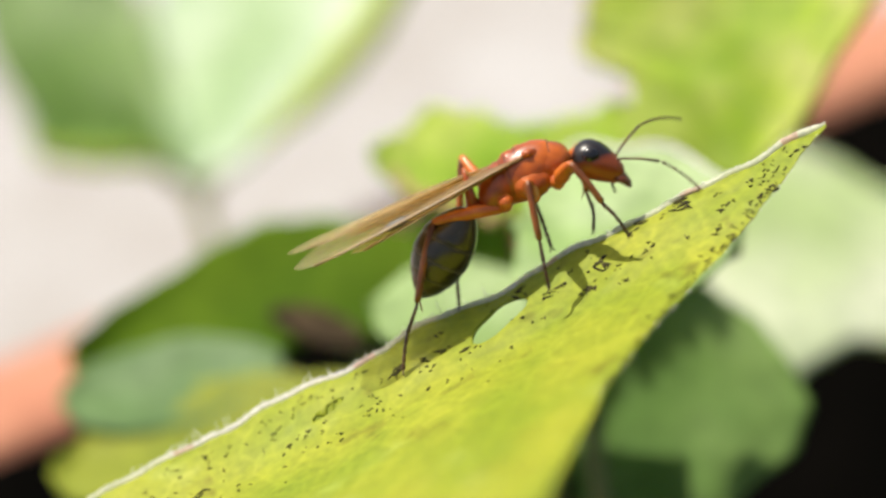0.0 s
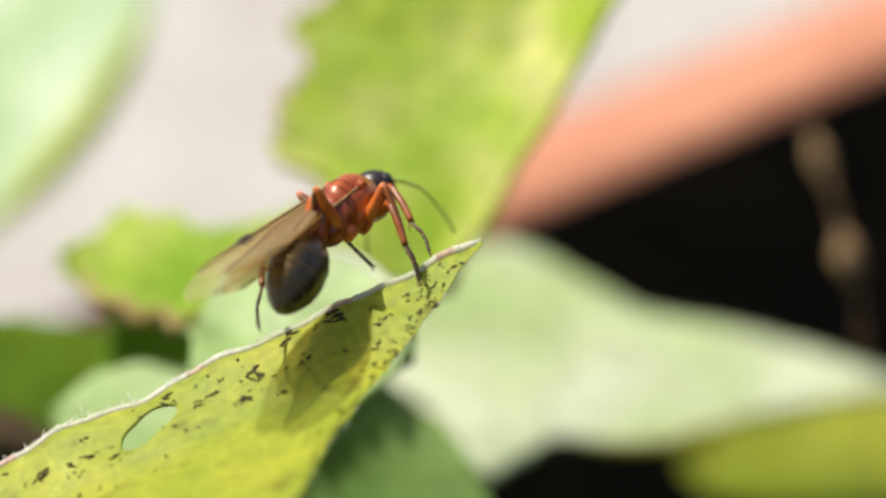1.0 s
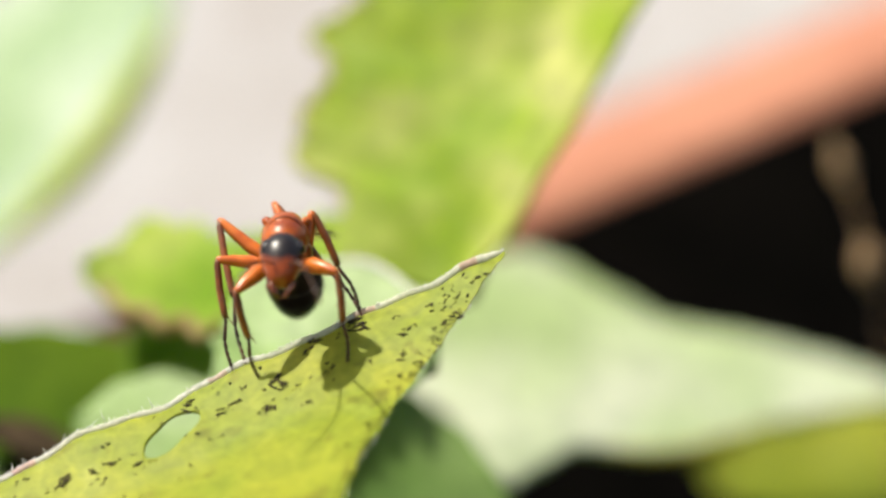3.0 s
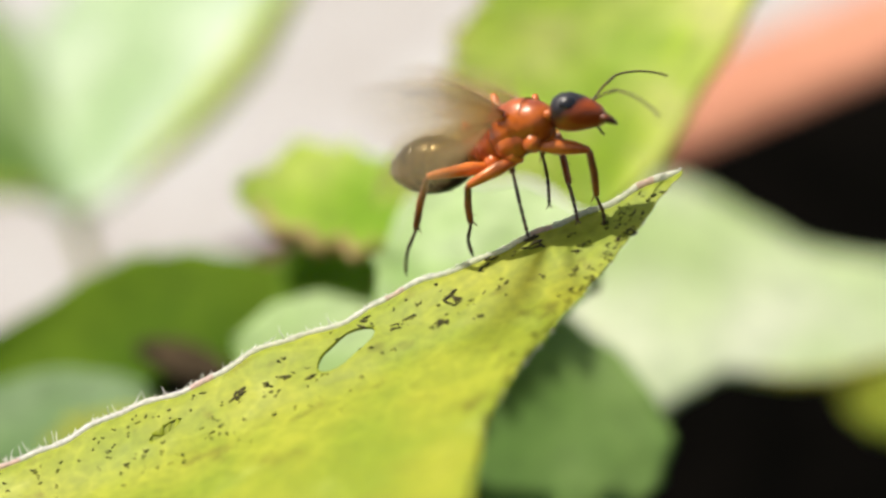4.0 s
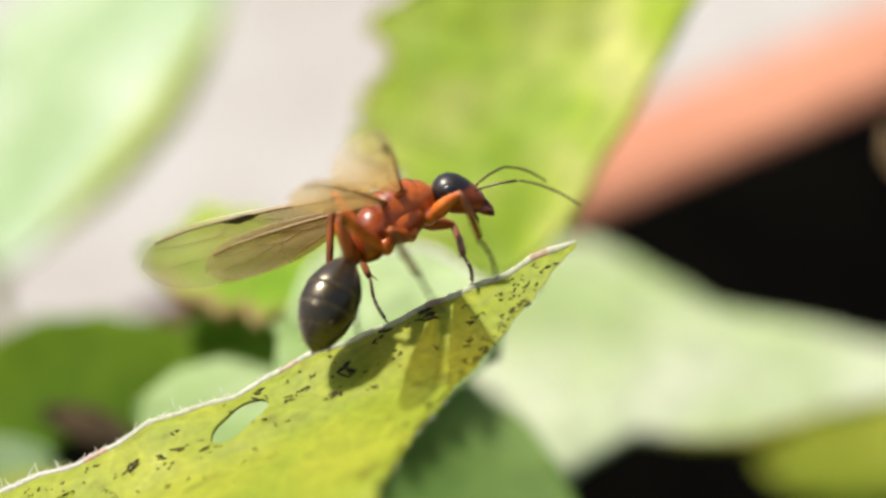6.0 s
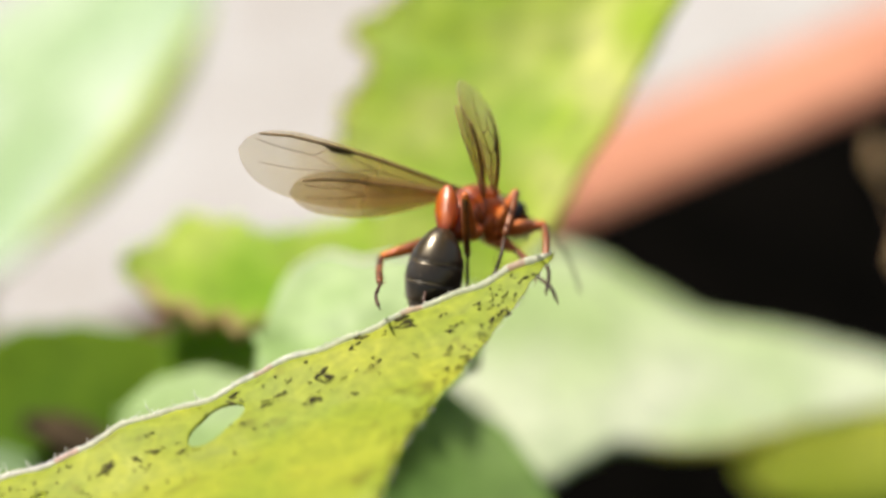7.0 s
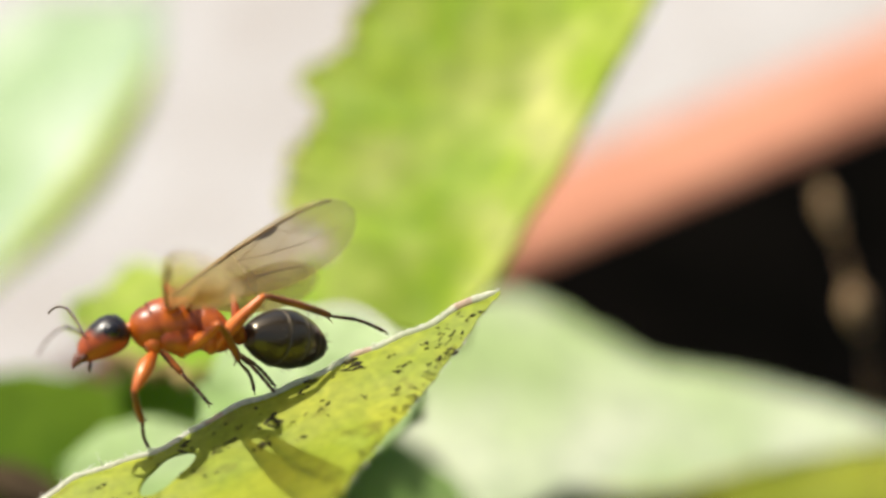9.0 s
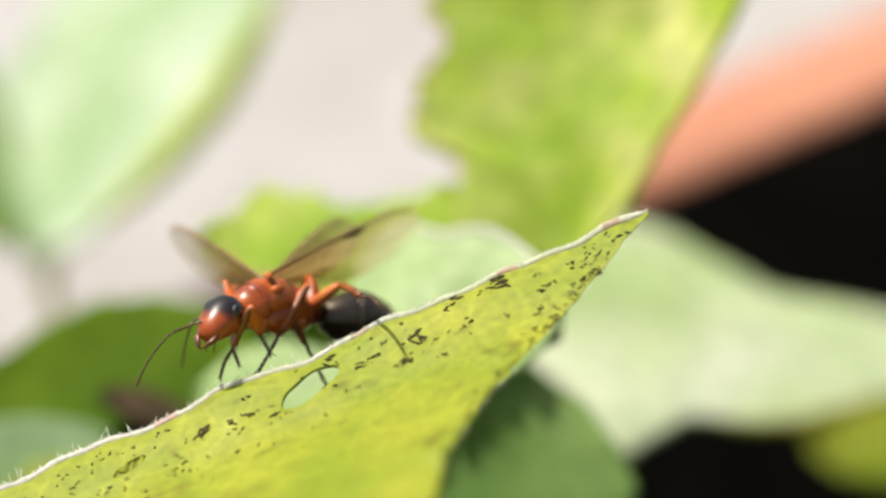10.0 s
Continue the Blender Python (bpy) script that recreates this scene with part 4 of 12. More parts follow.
        part("mandible", bm, MANDIBLE, head, "curved rust-brown mandible")
        bm = bmesh.new()
        tube(bm, [(1.5, s * 0.12, -0.55), (1.6, s * 0.14, -0.75), (1.72, s * 0.15, -0.92)], [0.035, 0.03, 0.02], 6)
        part("palp", bm, DARK_LEG, head)
        bm = bmesh.new()
        pts = [(0, 0, 0), (0.3, 0, 0.06), (0.9, 0, 0.12), (1.55, 0, 0.1)]
        tube(bm, pts, [0.045, 0.036, 0.04, 0.05], 8)
        at = Vector((1.6, 0, 0.1))
        for k in range(11):
            d = Vector((math.cos(0.35 + k * 0.05), 0, -math.sin(0.35 + k * 0.05))) * 0.21
            tube(bm, [at, at + d * 0.3, at + d * 0.85, at + d], [0.026, 0.036, 0.043, 0.03], 7)
            at = at + d
        ob = part("antenna", bm, DARK_LEG, head)
        ob.matrix_basis = pose(1.42 * MM, s * 0.22 * MM, 0.22 * MM, 0, -20, s * 25)
        moving["antenna_l" if s > 0 else "antenna_r"] = ob

    # gaster: overlapping plates along -x from the waist
    bm = bmesh.new()
    prof = lambda t: (math.sin(math.pi * min(1, t * 0.98 + 0.04)) ** 0.62) if t < 1 else 0.05
    n_g = 3.5

    def plates(t0, t1, grow):
        out = []
        for k in range(9):
            t = t0 + (t1 - t0) * k / 8
            lip = 1 + grow * (1 - (k / 8)) * 0 + grow * (k / 8)
            if k == 8:
                lip *= 0.97
            r = max(0.03, prof(t)) * lip
            out.append((-0.1 - n_g * t, 0.08 * math.sin(math.pi * t), 0.98 * r, 1.0 * r))
        return out

    loft(bm, plates(0.0, 0.995, 0.0), 28)
    gaster = at_part("gaster", bm, BLACK, ant, WAIST)
    cuts = [0.02, 0.36, 0.57, 0.76, 0.9, 0.99]
    for a, b in zip(cuts, cuts[1:]):
        bm = bmesh.new()
        loft(bm, plates(a, b, 0.03), 28)
        part("tergite", bm, BLACK, gaster, "glossy black-brown gaster plate")
        bm = bmesh.new()
        r = max(0.05, prof(b)) * 1.012
        x = -0.1 - n_g * b
        z = 0.08 * math.sin(math.pi * b)
        loft(bm, [(x - 0.03, z, 0.98 * r * 0.985, 1.0 * r * 0.985), (x + 0.01, z, 0.98 * r * 1.012, 1.0 * r * 1.012), (x + 0.06, z, 0.98 * r * 1.02, 1.0 * r * 1.02)], 28)
        part("plate_margin", bm, BAND, gaster, "pale downy plate margin")
    rnd = random.Random(9)
    bm = bmesh.new()
    for k in range(70):
        t, a = rnd.uniform(0.08, 0.96), rnd.uniform(0, 2 * math.pi)
        r = max(0.05, prof(t)) * 1.02
        p = Vector((-0.1 - n_g * t, 1.02 * r * math.cos(a), 0.08 * math.sin(math.pi * t) + 1.04 * r * math.sin(a)))
        d = Vector((-1.3, math.cos(a) * 0.6, math.sin(a) * 0.6)).normalized() * rnd.uniform(0.1, 0.24)
        tube(bm, [p, p + d], [0.008, 0.003], 3)
    tagged(part("gaster_hair", bm, PALE_HAIR, gaster, "short pale hairs lying on the gaster"), kind="stuff")
    moving["gaster"] = gaster

    # legs
    for kind in ("fore", "middle", "hind"):
        cx, fm, tb, ts = coxa_mesh(kind), femur_mesh(kind), tibia_mesh(kind), tarsus_mesh(kind)
        for s, side in ((1, "l"), (-1, "r")):
            h = Vector(HIPS[kind])
            h.y *= s
            c = new("coxa", cx)
            c.parent = ant
            c.matrix_basis = Matrix.Translation(h * MM) @ pose(0, 0, 0, -22 * s, 0, 0)
            f = new("femur", fm)
            f.parent = ant
            f.location = h * MM
            t = new("tibia", tb)
            t.parent = ant
            tagged(t, "dark brown bristly shin")
            q = new("tarsus", ts)
            q.parent = t
            tagged(q, "thin dark jointed foot")
            moving[f"femur_{kind}_{side}"] = f
            moving[f"tibia_{kind}_{side}"] = t
    # wings
    for kind in ("forewing", "hindwing"):
        blade, veins, spot = wing_blade(kind)[0], wing_veins(kind), wing_spot(kind)
        for s, side in ((1, "l"), (-1, "r")):
            r = Vector(WINGS[kind])
            r.y *= s
            w = new(kind, blade)
            w.parent = ant
            w.location = r * MM
            tagged(w, "smoky transparent brown-veined wing")
            v = new("wing_vein", veins)
            v.parent = w
            if kind == "forewing":
                p = new("wing_spot", spot)
                p.parent = w
                tagged(p, "dark spot on the leading edge")
            moving[f"{kind}_{side}"] = w
    return moving


ANT = make_ant()


# ---- what moves ----
def motions():
    # the leaf sways and twists a little under the ant
    walk(near, [
        (0, pose(0.00467, -0.00034, 0.10896, -19.0, 15.0, 176.6)), (0.5, pose(0.00479, -0.00038, 0.10892, -22.5, 12.5, 178.1)),
        (1, pose(0.00472, -0.00042, 0.10892, -22.4, 9.3, -174.2)), (1.5, pose(0.00465, -0.00041, 0.10887, -25.6, 7.3, -172.2)),
        (2, pose(0.00464, -0.00043, 0.10881, -23.1, 7.6, -172.2)), (3.3, pose(0.00468, -0.00039, 0.10892, -25.3, 8.2, -173.2)),
        (3.5, pose(0.00477, -0.00047, 0.10865, -17.6, 9.8, -176.7)), (4, pose(0.00478, -0.00047, 0.10866, -21.0, 9.2, -177.3)),
        (4.5, pose(0.00478, -0.00046, 0.10874, -20.1, 9.3, -175.9)), (5.5, pose(0.00480, -0.00047, 0.10871, -19.7, 9.4, -176.5)),
        (7, pose(0.00472, -0.00048, 0.10865, -21.0, 5.7, -171.5)), (7.5, pose(0.00470, -0.00035, 0.10893, -22.4, 4.9, -169.5)),
        (8, pose(0.00500, -0.00030, 0.10903, -21.8, 4.8, -170.3)), (8.5, pose(0.00505, -0.00027, 0.10912, -20.3, 6.6, -171.5)),
        (9, pose(0.00507, -0.00027, 0.10914, -19.0, 8.1, -172.0)), (9.5, pose(0.00506, -0.00024, 0.10916, -20.3, 8.5, -174.4)),
        (10, pose(0.00512, -0.00028, 0.10895, -19.6, 8.8, -177.3)),
    ])
    # the ant runs to and fro along the margin
    walk(ANT["ant"], [
        (0, pose(-0.00563, 0.00084, 0.10939, -14.3, -0.4, 1.4)), (0.1, pose(-0.00499, 0.00084, 0.10952, -14.7, 1.4, 3.6)),
        (0.2, pose(-0.00346, 0.00083, 0.10983, -15.3, 5.7, 8.6)), (0.3, pose(-0.00164, 0.00081, 0.11020, -15.6, 10.9, 14.7)),
        (0.4, pose(-0.00011, 0.00080, 0.11051, -15.4, 15.3, 19.9)), (0.5, pose(0.00053, 0.00079, 0.11064, -15.1, 17.1, 22.1)),
        (0.6, pose(0.00053, 0.00080, 0.11065, -13.7, 16.9, 25.9)), (0.7, pose(0.00052, 0.00083, 0.11069, -10.2, 16.2, 34.9)),
        (0.8, pose(0.00051, 0.00087, 0.11072, -6.3, 14.7, 45.6)), (0.9, pose(0.00050, 0.00090, 0.11076, -3.3, 13.0, 54.4)),
        (1, pose(0.00050, 0.00091, 0.11077, -2.2, 12.1, 58.0)), (1.1, pose(0.00036, 0.00090, 0.11074, -2.8, 12.8, 59.3)),
        (1.2, pose(0.00002, 0.00088, 0.11067, -4.3, 14.7, 62.6)), (1.3, pose(-0.00039, 0.00086, 0.11059, -6.0, 17.1, 66.4)),
        (1.4, pose(-0.00073, 0.00083, 0.11052, -7.3, 19.1, 69.5)), (1.5, pose(-0.00087, 0.00082, 0.11049, -7.8, 20.0, 70.8)),
        (1.6, pose(-0.00097, 0.00082, 0.11052, -5.9, 19.6, 72.0)), (1.7, pose(-0.00122, 0.00082, 0.11058, -1.4, 18.7, 74.6)),
        (1.8, pose(-0.00151, 0.00081, 0.11065, 3.8, 17.3, 77.5)), (1.9, pose(-0.00175, 0.00080, 0.11071, 8.1, 16.0, 79.9)),
        (2, pose(-0.00185, 0.00080, 0.11074, 9.8, 15.4, 80.8)), (2.1, pose(-0.00099, 0.00062, 0.11102, -6.1, 14.7, 63.3)),
        (2.2, pose(-0.00013, 0.00044, 0.11131, -20.9, 9.5, 46.7)), (2.3, pose(-0.00025, 0.00039, 0.11135, -22.1, 4.9, 31.1)),
        (2.4, pose(-0.00053, 0.00028, 0.11144, -20.3, -5.2, -3.1)), (2.5, pose(-0.00081, 0.00017, 0.11153, -13.0, -12.5, -38.3)),
        (2.6, pose(-0.00094, 0.00012, 0.11157, -8.4, -14.0, -54.9)), (2.7, pose(-0.00122, 0.00010, 0.11145, -9.4, -13.7, -62.2)),
        (2.8, pose(-0.00179, 0.00007, 0.11121, -11.5, -13.5, -77.1)), (2.9, pose(-0.00226, 0.00004, 0.11100, -13.3, -13.7, -89.6)),
        (2.95, pose(-0.00233, 0.00003, 0.11097, -13.5, -13.7, -91.6)), (3, pose(-0.00240, 0.00005, 0.11094, -13.2, -14.1, -94.0)),
        (3.1, pose(-0.00277, 0.00012, 0.11078, -11.0, -16.3, -109.0)), (3.2, pose(-0.00322, 0.00020, 0.11059, -7.7, -18.0, -127.4)),
        (3.3, pose(-0.00344, 0.00024, 0.11050, -5.9, -18.5, -136.4)), (3.4, pose(-0.00281, 0.00045, 0.11066, 2.0, -20.7, -115.5)),
        (3.5, pose(-0.00217, 0.00065, 0.11082, 8.7, -25.4, -94.6)), (3.6, pose(-0.00119, 0.00045, 0.11061, 1.2, -26.5, -76.4)),
        (3.7, pose(0.00004, 0.00019, 0.11036, -8.1, -24.8, -53.5)), (3.72, pose(0.00010, 0.00018, 0.11034, -8.4, -24.7, -52.5)),
        (3.8, pose(-0.00001, 0.00008, 0.11055, -7.5, -22.5, -49.8)), (3.9, pose(-0.00028, -0.00016, 0.11108, -4.8, -17.1, -42.8)),
        (4, pose(-0.00043, -0.00030, 0.11138, -2.9, -14.1, -38.7)), (4.1, pose(-0.00063, -0.00027, 0.11142, -3.8, -15.7, -32.1)),
        (4.2, pose(-0.00110, -0.00018, 0.11152, -6.5, -19.0, -15.9)), (4.3, pose(-0.00166, -0.00008, 0.11163, -10.9, -21.8, 3.9)),
        (4.4, pose(-0.00213, 0.00000, 0.11173, -15.2, -23.0, 20.9)), (4.5, pose(-0.00233, 0.00004, 0.11177, -17.1, -23.1, 28.1)),
        (4.6, pose(-0.00232, 0.00005, 0.11179, -17.2, -23.0, 28.1)), (4.7, pose(-0.00231, 0.00008, 0.11184, -17.3, -23.0, 28.3)),
        (4.8, pose(-0.00229, 0.00011, 0.11189, -17.4, -23.0, 28.5)), (4.9, pose(-0.00227, 0.00014, 0.11194, -17.6, -22.9, 28.7)),
        (5, pose(-0.00227, 0.00016, 0.11196, -17.6, -22.9, 28.8)), (5.1, pose(-0.00226, 0.00014, 0.11191, -16.8, -22.2, 27.8)),
        (5.2, pose(-0.00224, 0.00010, 0.11177, -15.1, -20.4, 25.4)), (5.3, pose(-0.00221, 0.00005, 0.11161, -13.1, -18.3, 22.7)),
        (5.4, pose(-0.00219, 0.00001, 0.11148, -11.5, -16.4, 20.5)), (5.5, pose(-0.00218, -0.00001, 0.11142, -10.9, -15.6, 19.7)),
        (5.6, pose(-0.00222, -0.00015, 0.11126, -8.4, -16.7, 15.2)), (5.7, pose(-0.00225, -0.00029, 0.11110, -5.8, -17.7, 10.6)),
        (5.8, pose(-0.00206, -0.00022, 0.11107, -7.5, -15.4, 13.6)), (5.9, pose(-0.00161, -0.00005, 0.11100, -11.1, -9.3, 20.7)),
        (6, pose(-0.00103, 0.00017, 0.11092, -14.4, -1.3, 28.9)), (6.1, pose(-0.00050, 0.00037, 0.11084, -16.5, 6.6, 36.2)),
        (6.2, pose(-0.00016, 0.00049, 0.11079, -17.3, 11.8, 40.7)), (6.25, pose(-0.00011, 0.00051, 0.11078, -17.4, 12.5, 41.4)),
        (6.3, pose(-0.00005, 0.00058, 0.11075, -17.1, 12.9, 41.7)), (6.4, pose(0.00037, 0.00109, 0.11054, -15.1, 15.5, 43.4)),
        (6.5, pose(0.00104, 0.00188, 0.11021, -11.7, 19.3, 46.3)), (6.6, pose(0.00175, 0.00272, 0.10986, -7.7, 23.2, 49.8)),
        (6.7, pose(0.00231, 0.00340, 0.10957, -4.2, 26.2, 52.8)), (6.8, pose(0.00255, 0.00367, 0.10946, -2.7, 27.3, 54.2)),
        (6.9, pose(0.00253, 0.00371, 0.10933, -1.3, 28.3, 56.3)), (7, pose(0.00251, 0.00375, 0.10920, 0.2, 29.2, 58.4)),
        (7.1, pose(0.00257, 0.00377, 0.10927, -0.5, 27.6, 59.3)), (7.2, pose(0.00271, 0.00382, 0.10946, -2.0, 23.8, 61.5)),
        (7.3, pose(0.00288, 0.00388, 0.10968, -4.1, 19.4, 64.2)), (7.4, pose(0.00302, 0.00392, 0.10986, -5.9, 15.8, 66.5)),
        (7.5, pose(0.00308, 0.00394, 0.10994, -6.7, 14.3, 67.5)), (7.6, pose(0.00318, 0.00395, 0.10993, -5.9, 15.6, 67.2)),
        (7.7, pose(0.00341, 0.00396, 0.10990, -4.2, 18.9, 66.8)), (7.8, pose(0.00369, 0.00398, 0.10987, -2.0, 22.7, 66.3)),
        (7.9, pose(0.00393, 0.00400, 0.10985, -0.2, 26.0, 66.1)), (8, pose(0.00402, 0.00400, 0.10984, 0.5, 27.4, 66.0)),
        (8.1, pose(0.00388, 0.00336, 0.11002, -11.8, 19.1, 53.9)), (8.15, pose(0.00380, 0.00307, 0.11027, -23.0, 3.6, 20.5)),
        (8.2, pose(0.00371, 0.00278, 0.11053, -24.0, -15.3, -10.6)), (8.3, pose(0.00278, 0.00206, 0.11068, -22.3, -2.8, -59.7)),
        (8.4, pose(0.00254, 0.00127, 0.11061, -13.1, -1.9, -94.4)), (8.5, pose(0.00069, 0.00056, 0.11077, -2.9, -8.3, -139.6)),
        (8.6, pose(-0.00188, -0.00028, 0.11077, -3.9, -6.8, -139.8)), (8.7, pose(-0.00446, -0.00112, 0.11077, -4.9, -5.3, -140.0)),
        (8.8, pose(-0.00477, -0.00124, 0.11086, -0.9, -6.9, -147.7)), (8.9, pose(-0.00534, -0.00146, 0.11104, 6.9, -8.4, -162.3)),
        (9, pose(-0.00564, -0.00157, 0.11114, 11.2, -8.3, -170.2)), (9.1, pose(-0.00649, -0.00134, 0.11071, 8.6, -6.4, -162.5)),
        (9.2, pose(-0.00780, -0.00098, 0.11004, 5.2, -2.7, -150.8)), (9.25, pose(-0.00805, -0.00092, 0.10992, 4.6, -2.0, -148.6)),
        (9.3, pose(-0.00795, -0.00070, 0.10989, 6.9, -0.9, -158.0)), (9.4, pose(-0.00743, 0.00041, 0.10976, 14.2, 9.6, 153.6)),
        (9.5, pose(-0.00709, 0.00113, 0.10967, 13.4, 17.9, 121.8)), (9.6, pose(-0.00535, 0.00177, 0.10917, 7.9, 24.5, 92.7)),
        (9.7, pose(-0.00589, 0.00190, 0.10929, 4.7, 25.3, 89.9)), (9.8, pose(-0.00675, 0.00219, 0.10894, 6.8, 25.0, 97.0)),
        (9.9, pose(-0.00760, 0.00248, 0.10859, 8.7, 24.5, 104.0)), (9.935, pose(-0.00786, 0.00228, 0.10830, 15.3, 2.1, 163.6)), (9.97, pose(-0.00812, 0.00208, 0.10802, -0.7, -14.8, -136.5)),
        (10, pose(-0.00812, 0.00208, 0.10802, -0.7, -14.8, -136.5)),
    ])
    walk(ANT["head"], [
        (0, pose(0.00175, 0.00000, 0.00020, 2.8, 27.3, -6.7)), (0.5, pose(0.00175, 0.00000, 0.00020, 4.2, 4.2, -13.1)),
        (1, pose(0.00175, 0.00000, 0.00020, -4.9, 5.2, 15.4)), (1.5, pose(0.00175, 0.00000, 0.00020, -4.7, -1.5, 15.4)),
        (2, pose(0.00175, 0.00000, 0.00020, -1.1, 6.7, 3.5)), (2.2, pose(0.00175, 0.00000, 0.00020, 7.6, 21.2, -20.6)),
        (2.4, pose(0.00175, 0.00000, 0.00020, -1.7, 18.1, 6.5)), (2.6, pose(0.00175, 0.00000, 0.00020, -11.4, 19.4, 33.6)),
        (2.8, pose(0.00175, 0.00000, 0.00020, -3.4, 28.2, 13.4)), (2.95, pose(0.00175, 0.00000, 0.00020, -0.0, 35.1, -0.0)),
        (3.1, pose(0.00175, 0.00000, 0.00020, -3.1, 33.0, 7.6)), (3.3, pose(0.00175, 0.00000, 0.00020, -8.2, 30.5, 19.2)),
        (3.5, pose(0.00175, 0.00000, 0.00020, 6.1, 33.4, -13.2)), (3.6, pose(0.00175, 0.00000, 0.00020, 5.7, 34.2, -12.1)),
        (3.72, pose(0.00175, 0.00000, 0.00020, 5.2, 35.2, -10.6)), (4, pose(0.00175, 0.00000, 0.00020, -12.6, 15.5, 39.8)),
        (4.5, pose(0.00175, 0.00000, 0.00020, 15.2, 14.6, -52.8)), (5, pose(0.00175, 0.00000, 0.00020, 16.0, 14.5, -58.3)),
        (5.5, pose(0.00175, 0.00000, 0.00020, 18.9, 32.0, -55.5)), (5.7, pose(0.00175, 0.00000, 0.00020, 17.8, 32.0, -49.5)),
        (6.25, pose(0.00175, 0.00000, 0.00020, 4.0, 25.1, -9.9)), (6.8, pose(0.00175, 0.00000, 0.00020, -6.5, 10.4, 19.9)),
        (7, pose(0.00175, 0.00000, 0.00020, -2.3, 6.4, 7.2)), (7.5, pose(0.00175, 0.00000, 0.00020, 0.2, 2.2, -0.6)),
        (8, pose(0.00175, 0.00000, 0.00020, 0.7, 1.8, -2.2)), (8.1, pose(0.00175, 0.00000, 0.00020, -1.6, 12.1, 2.8)),
        (8.2, pose(0.00175, 0.00000, 0.00020, 0.1, 7.3, -0.4)), (8.3, pose(0.00175, 0.00000, 0.00020, 0.1, 26.0, -0.4)),
        (8.4, pose(0.00175, 0.00000, 0.00020, 0.1, 26.0, -0.4)), (8.5, pose(0.00175, 0.00000, 0.00020, 0.1, 7.3, -0.4)),
        (8.6, pose(0.00175, 0.00000, 0.00020, 6.6, 16.6, -14.3)), (8.7, pose(0.00175, 0.00000, 0.00020, 10.9, 27.2, -27.9)),
        (9, pose(0.00175, 0.00000, 0.00020, -0.6, 10.8, 1.8)), (9.25, pose(0.00175, 0.00000, 0.00020, 8.8, 1.4, -29.5)),
        (9.5, pose(0.00175, 0.00000, 0.00020, 0.1, -7.2, -0.3)), (9.55, pose(0.00175, 0.00000, 0.00020, -0.5, -8.9, 1.7)),
        (9.6, pose(0.00175, 0.00000, 0.00020, -1.1, -10.6, 3.8)), (9.65, pose(0.00175, 0.00000, 0.00020, -0.3, -11.1, 0.9)),
        (9.7, pose(0.00175, 0.00000, 0.00020, 0.6, -11.5, -1.9)), (9.8, pose(0.00175, 0.00000, 0.00020, -0.8, -9.8, 2.5)),
        (9.9, pose(0.00175, 0.00000, 0.00020, -2.0, -8.0, 6.7)), (9.95, pose(0.00175, 0.00000, 0.00020, -3.3, 7.0, 9.7)),
        (9.97, pose(0.00175, 0.00000, 0.00020, -3.5, 10.7, 10.4)), (10, pose(0.00175, 0.00000, 0.00020, -3.5, 10.7, 10.4)),
    ])
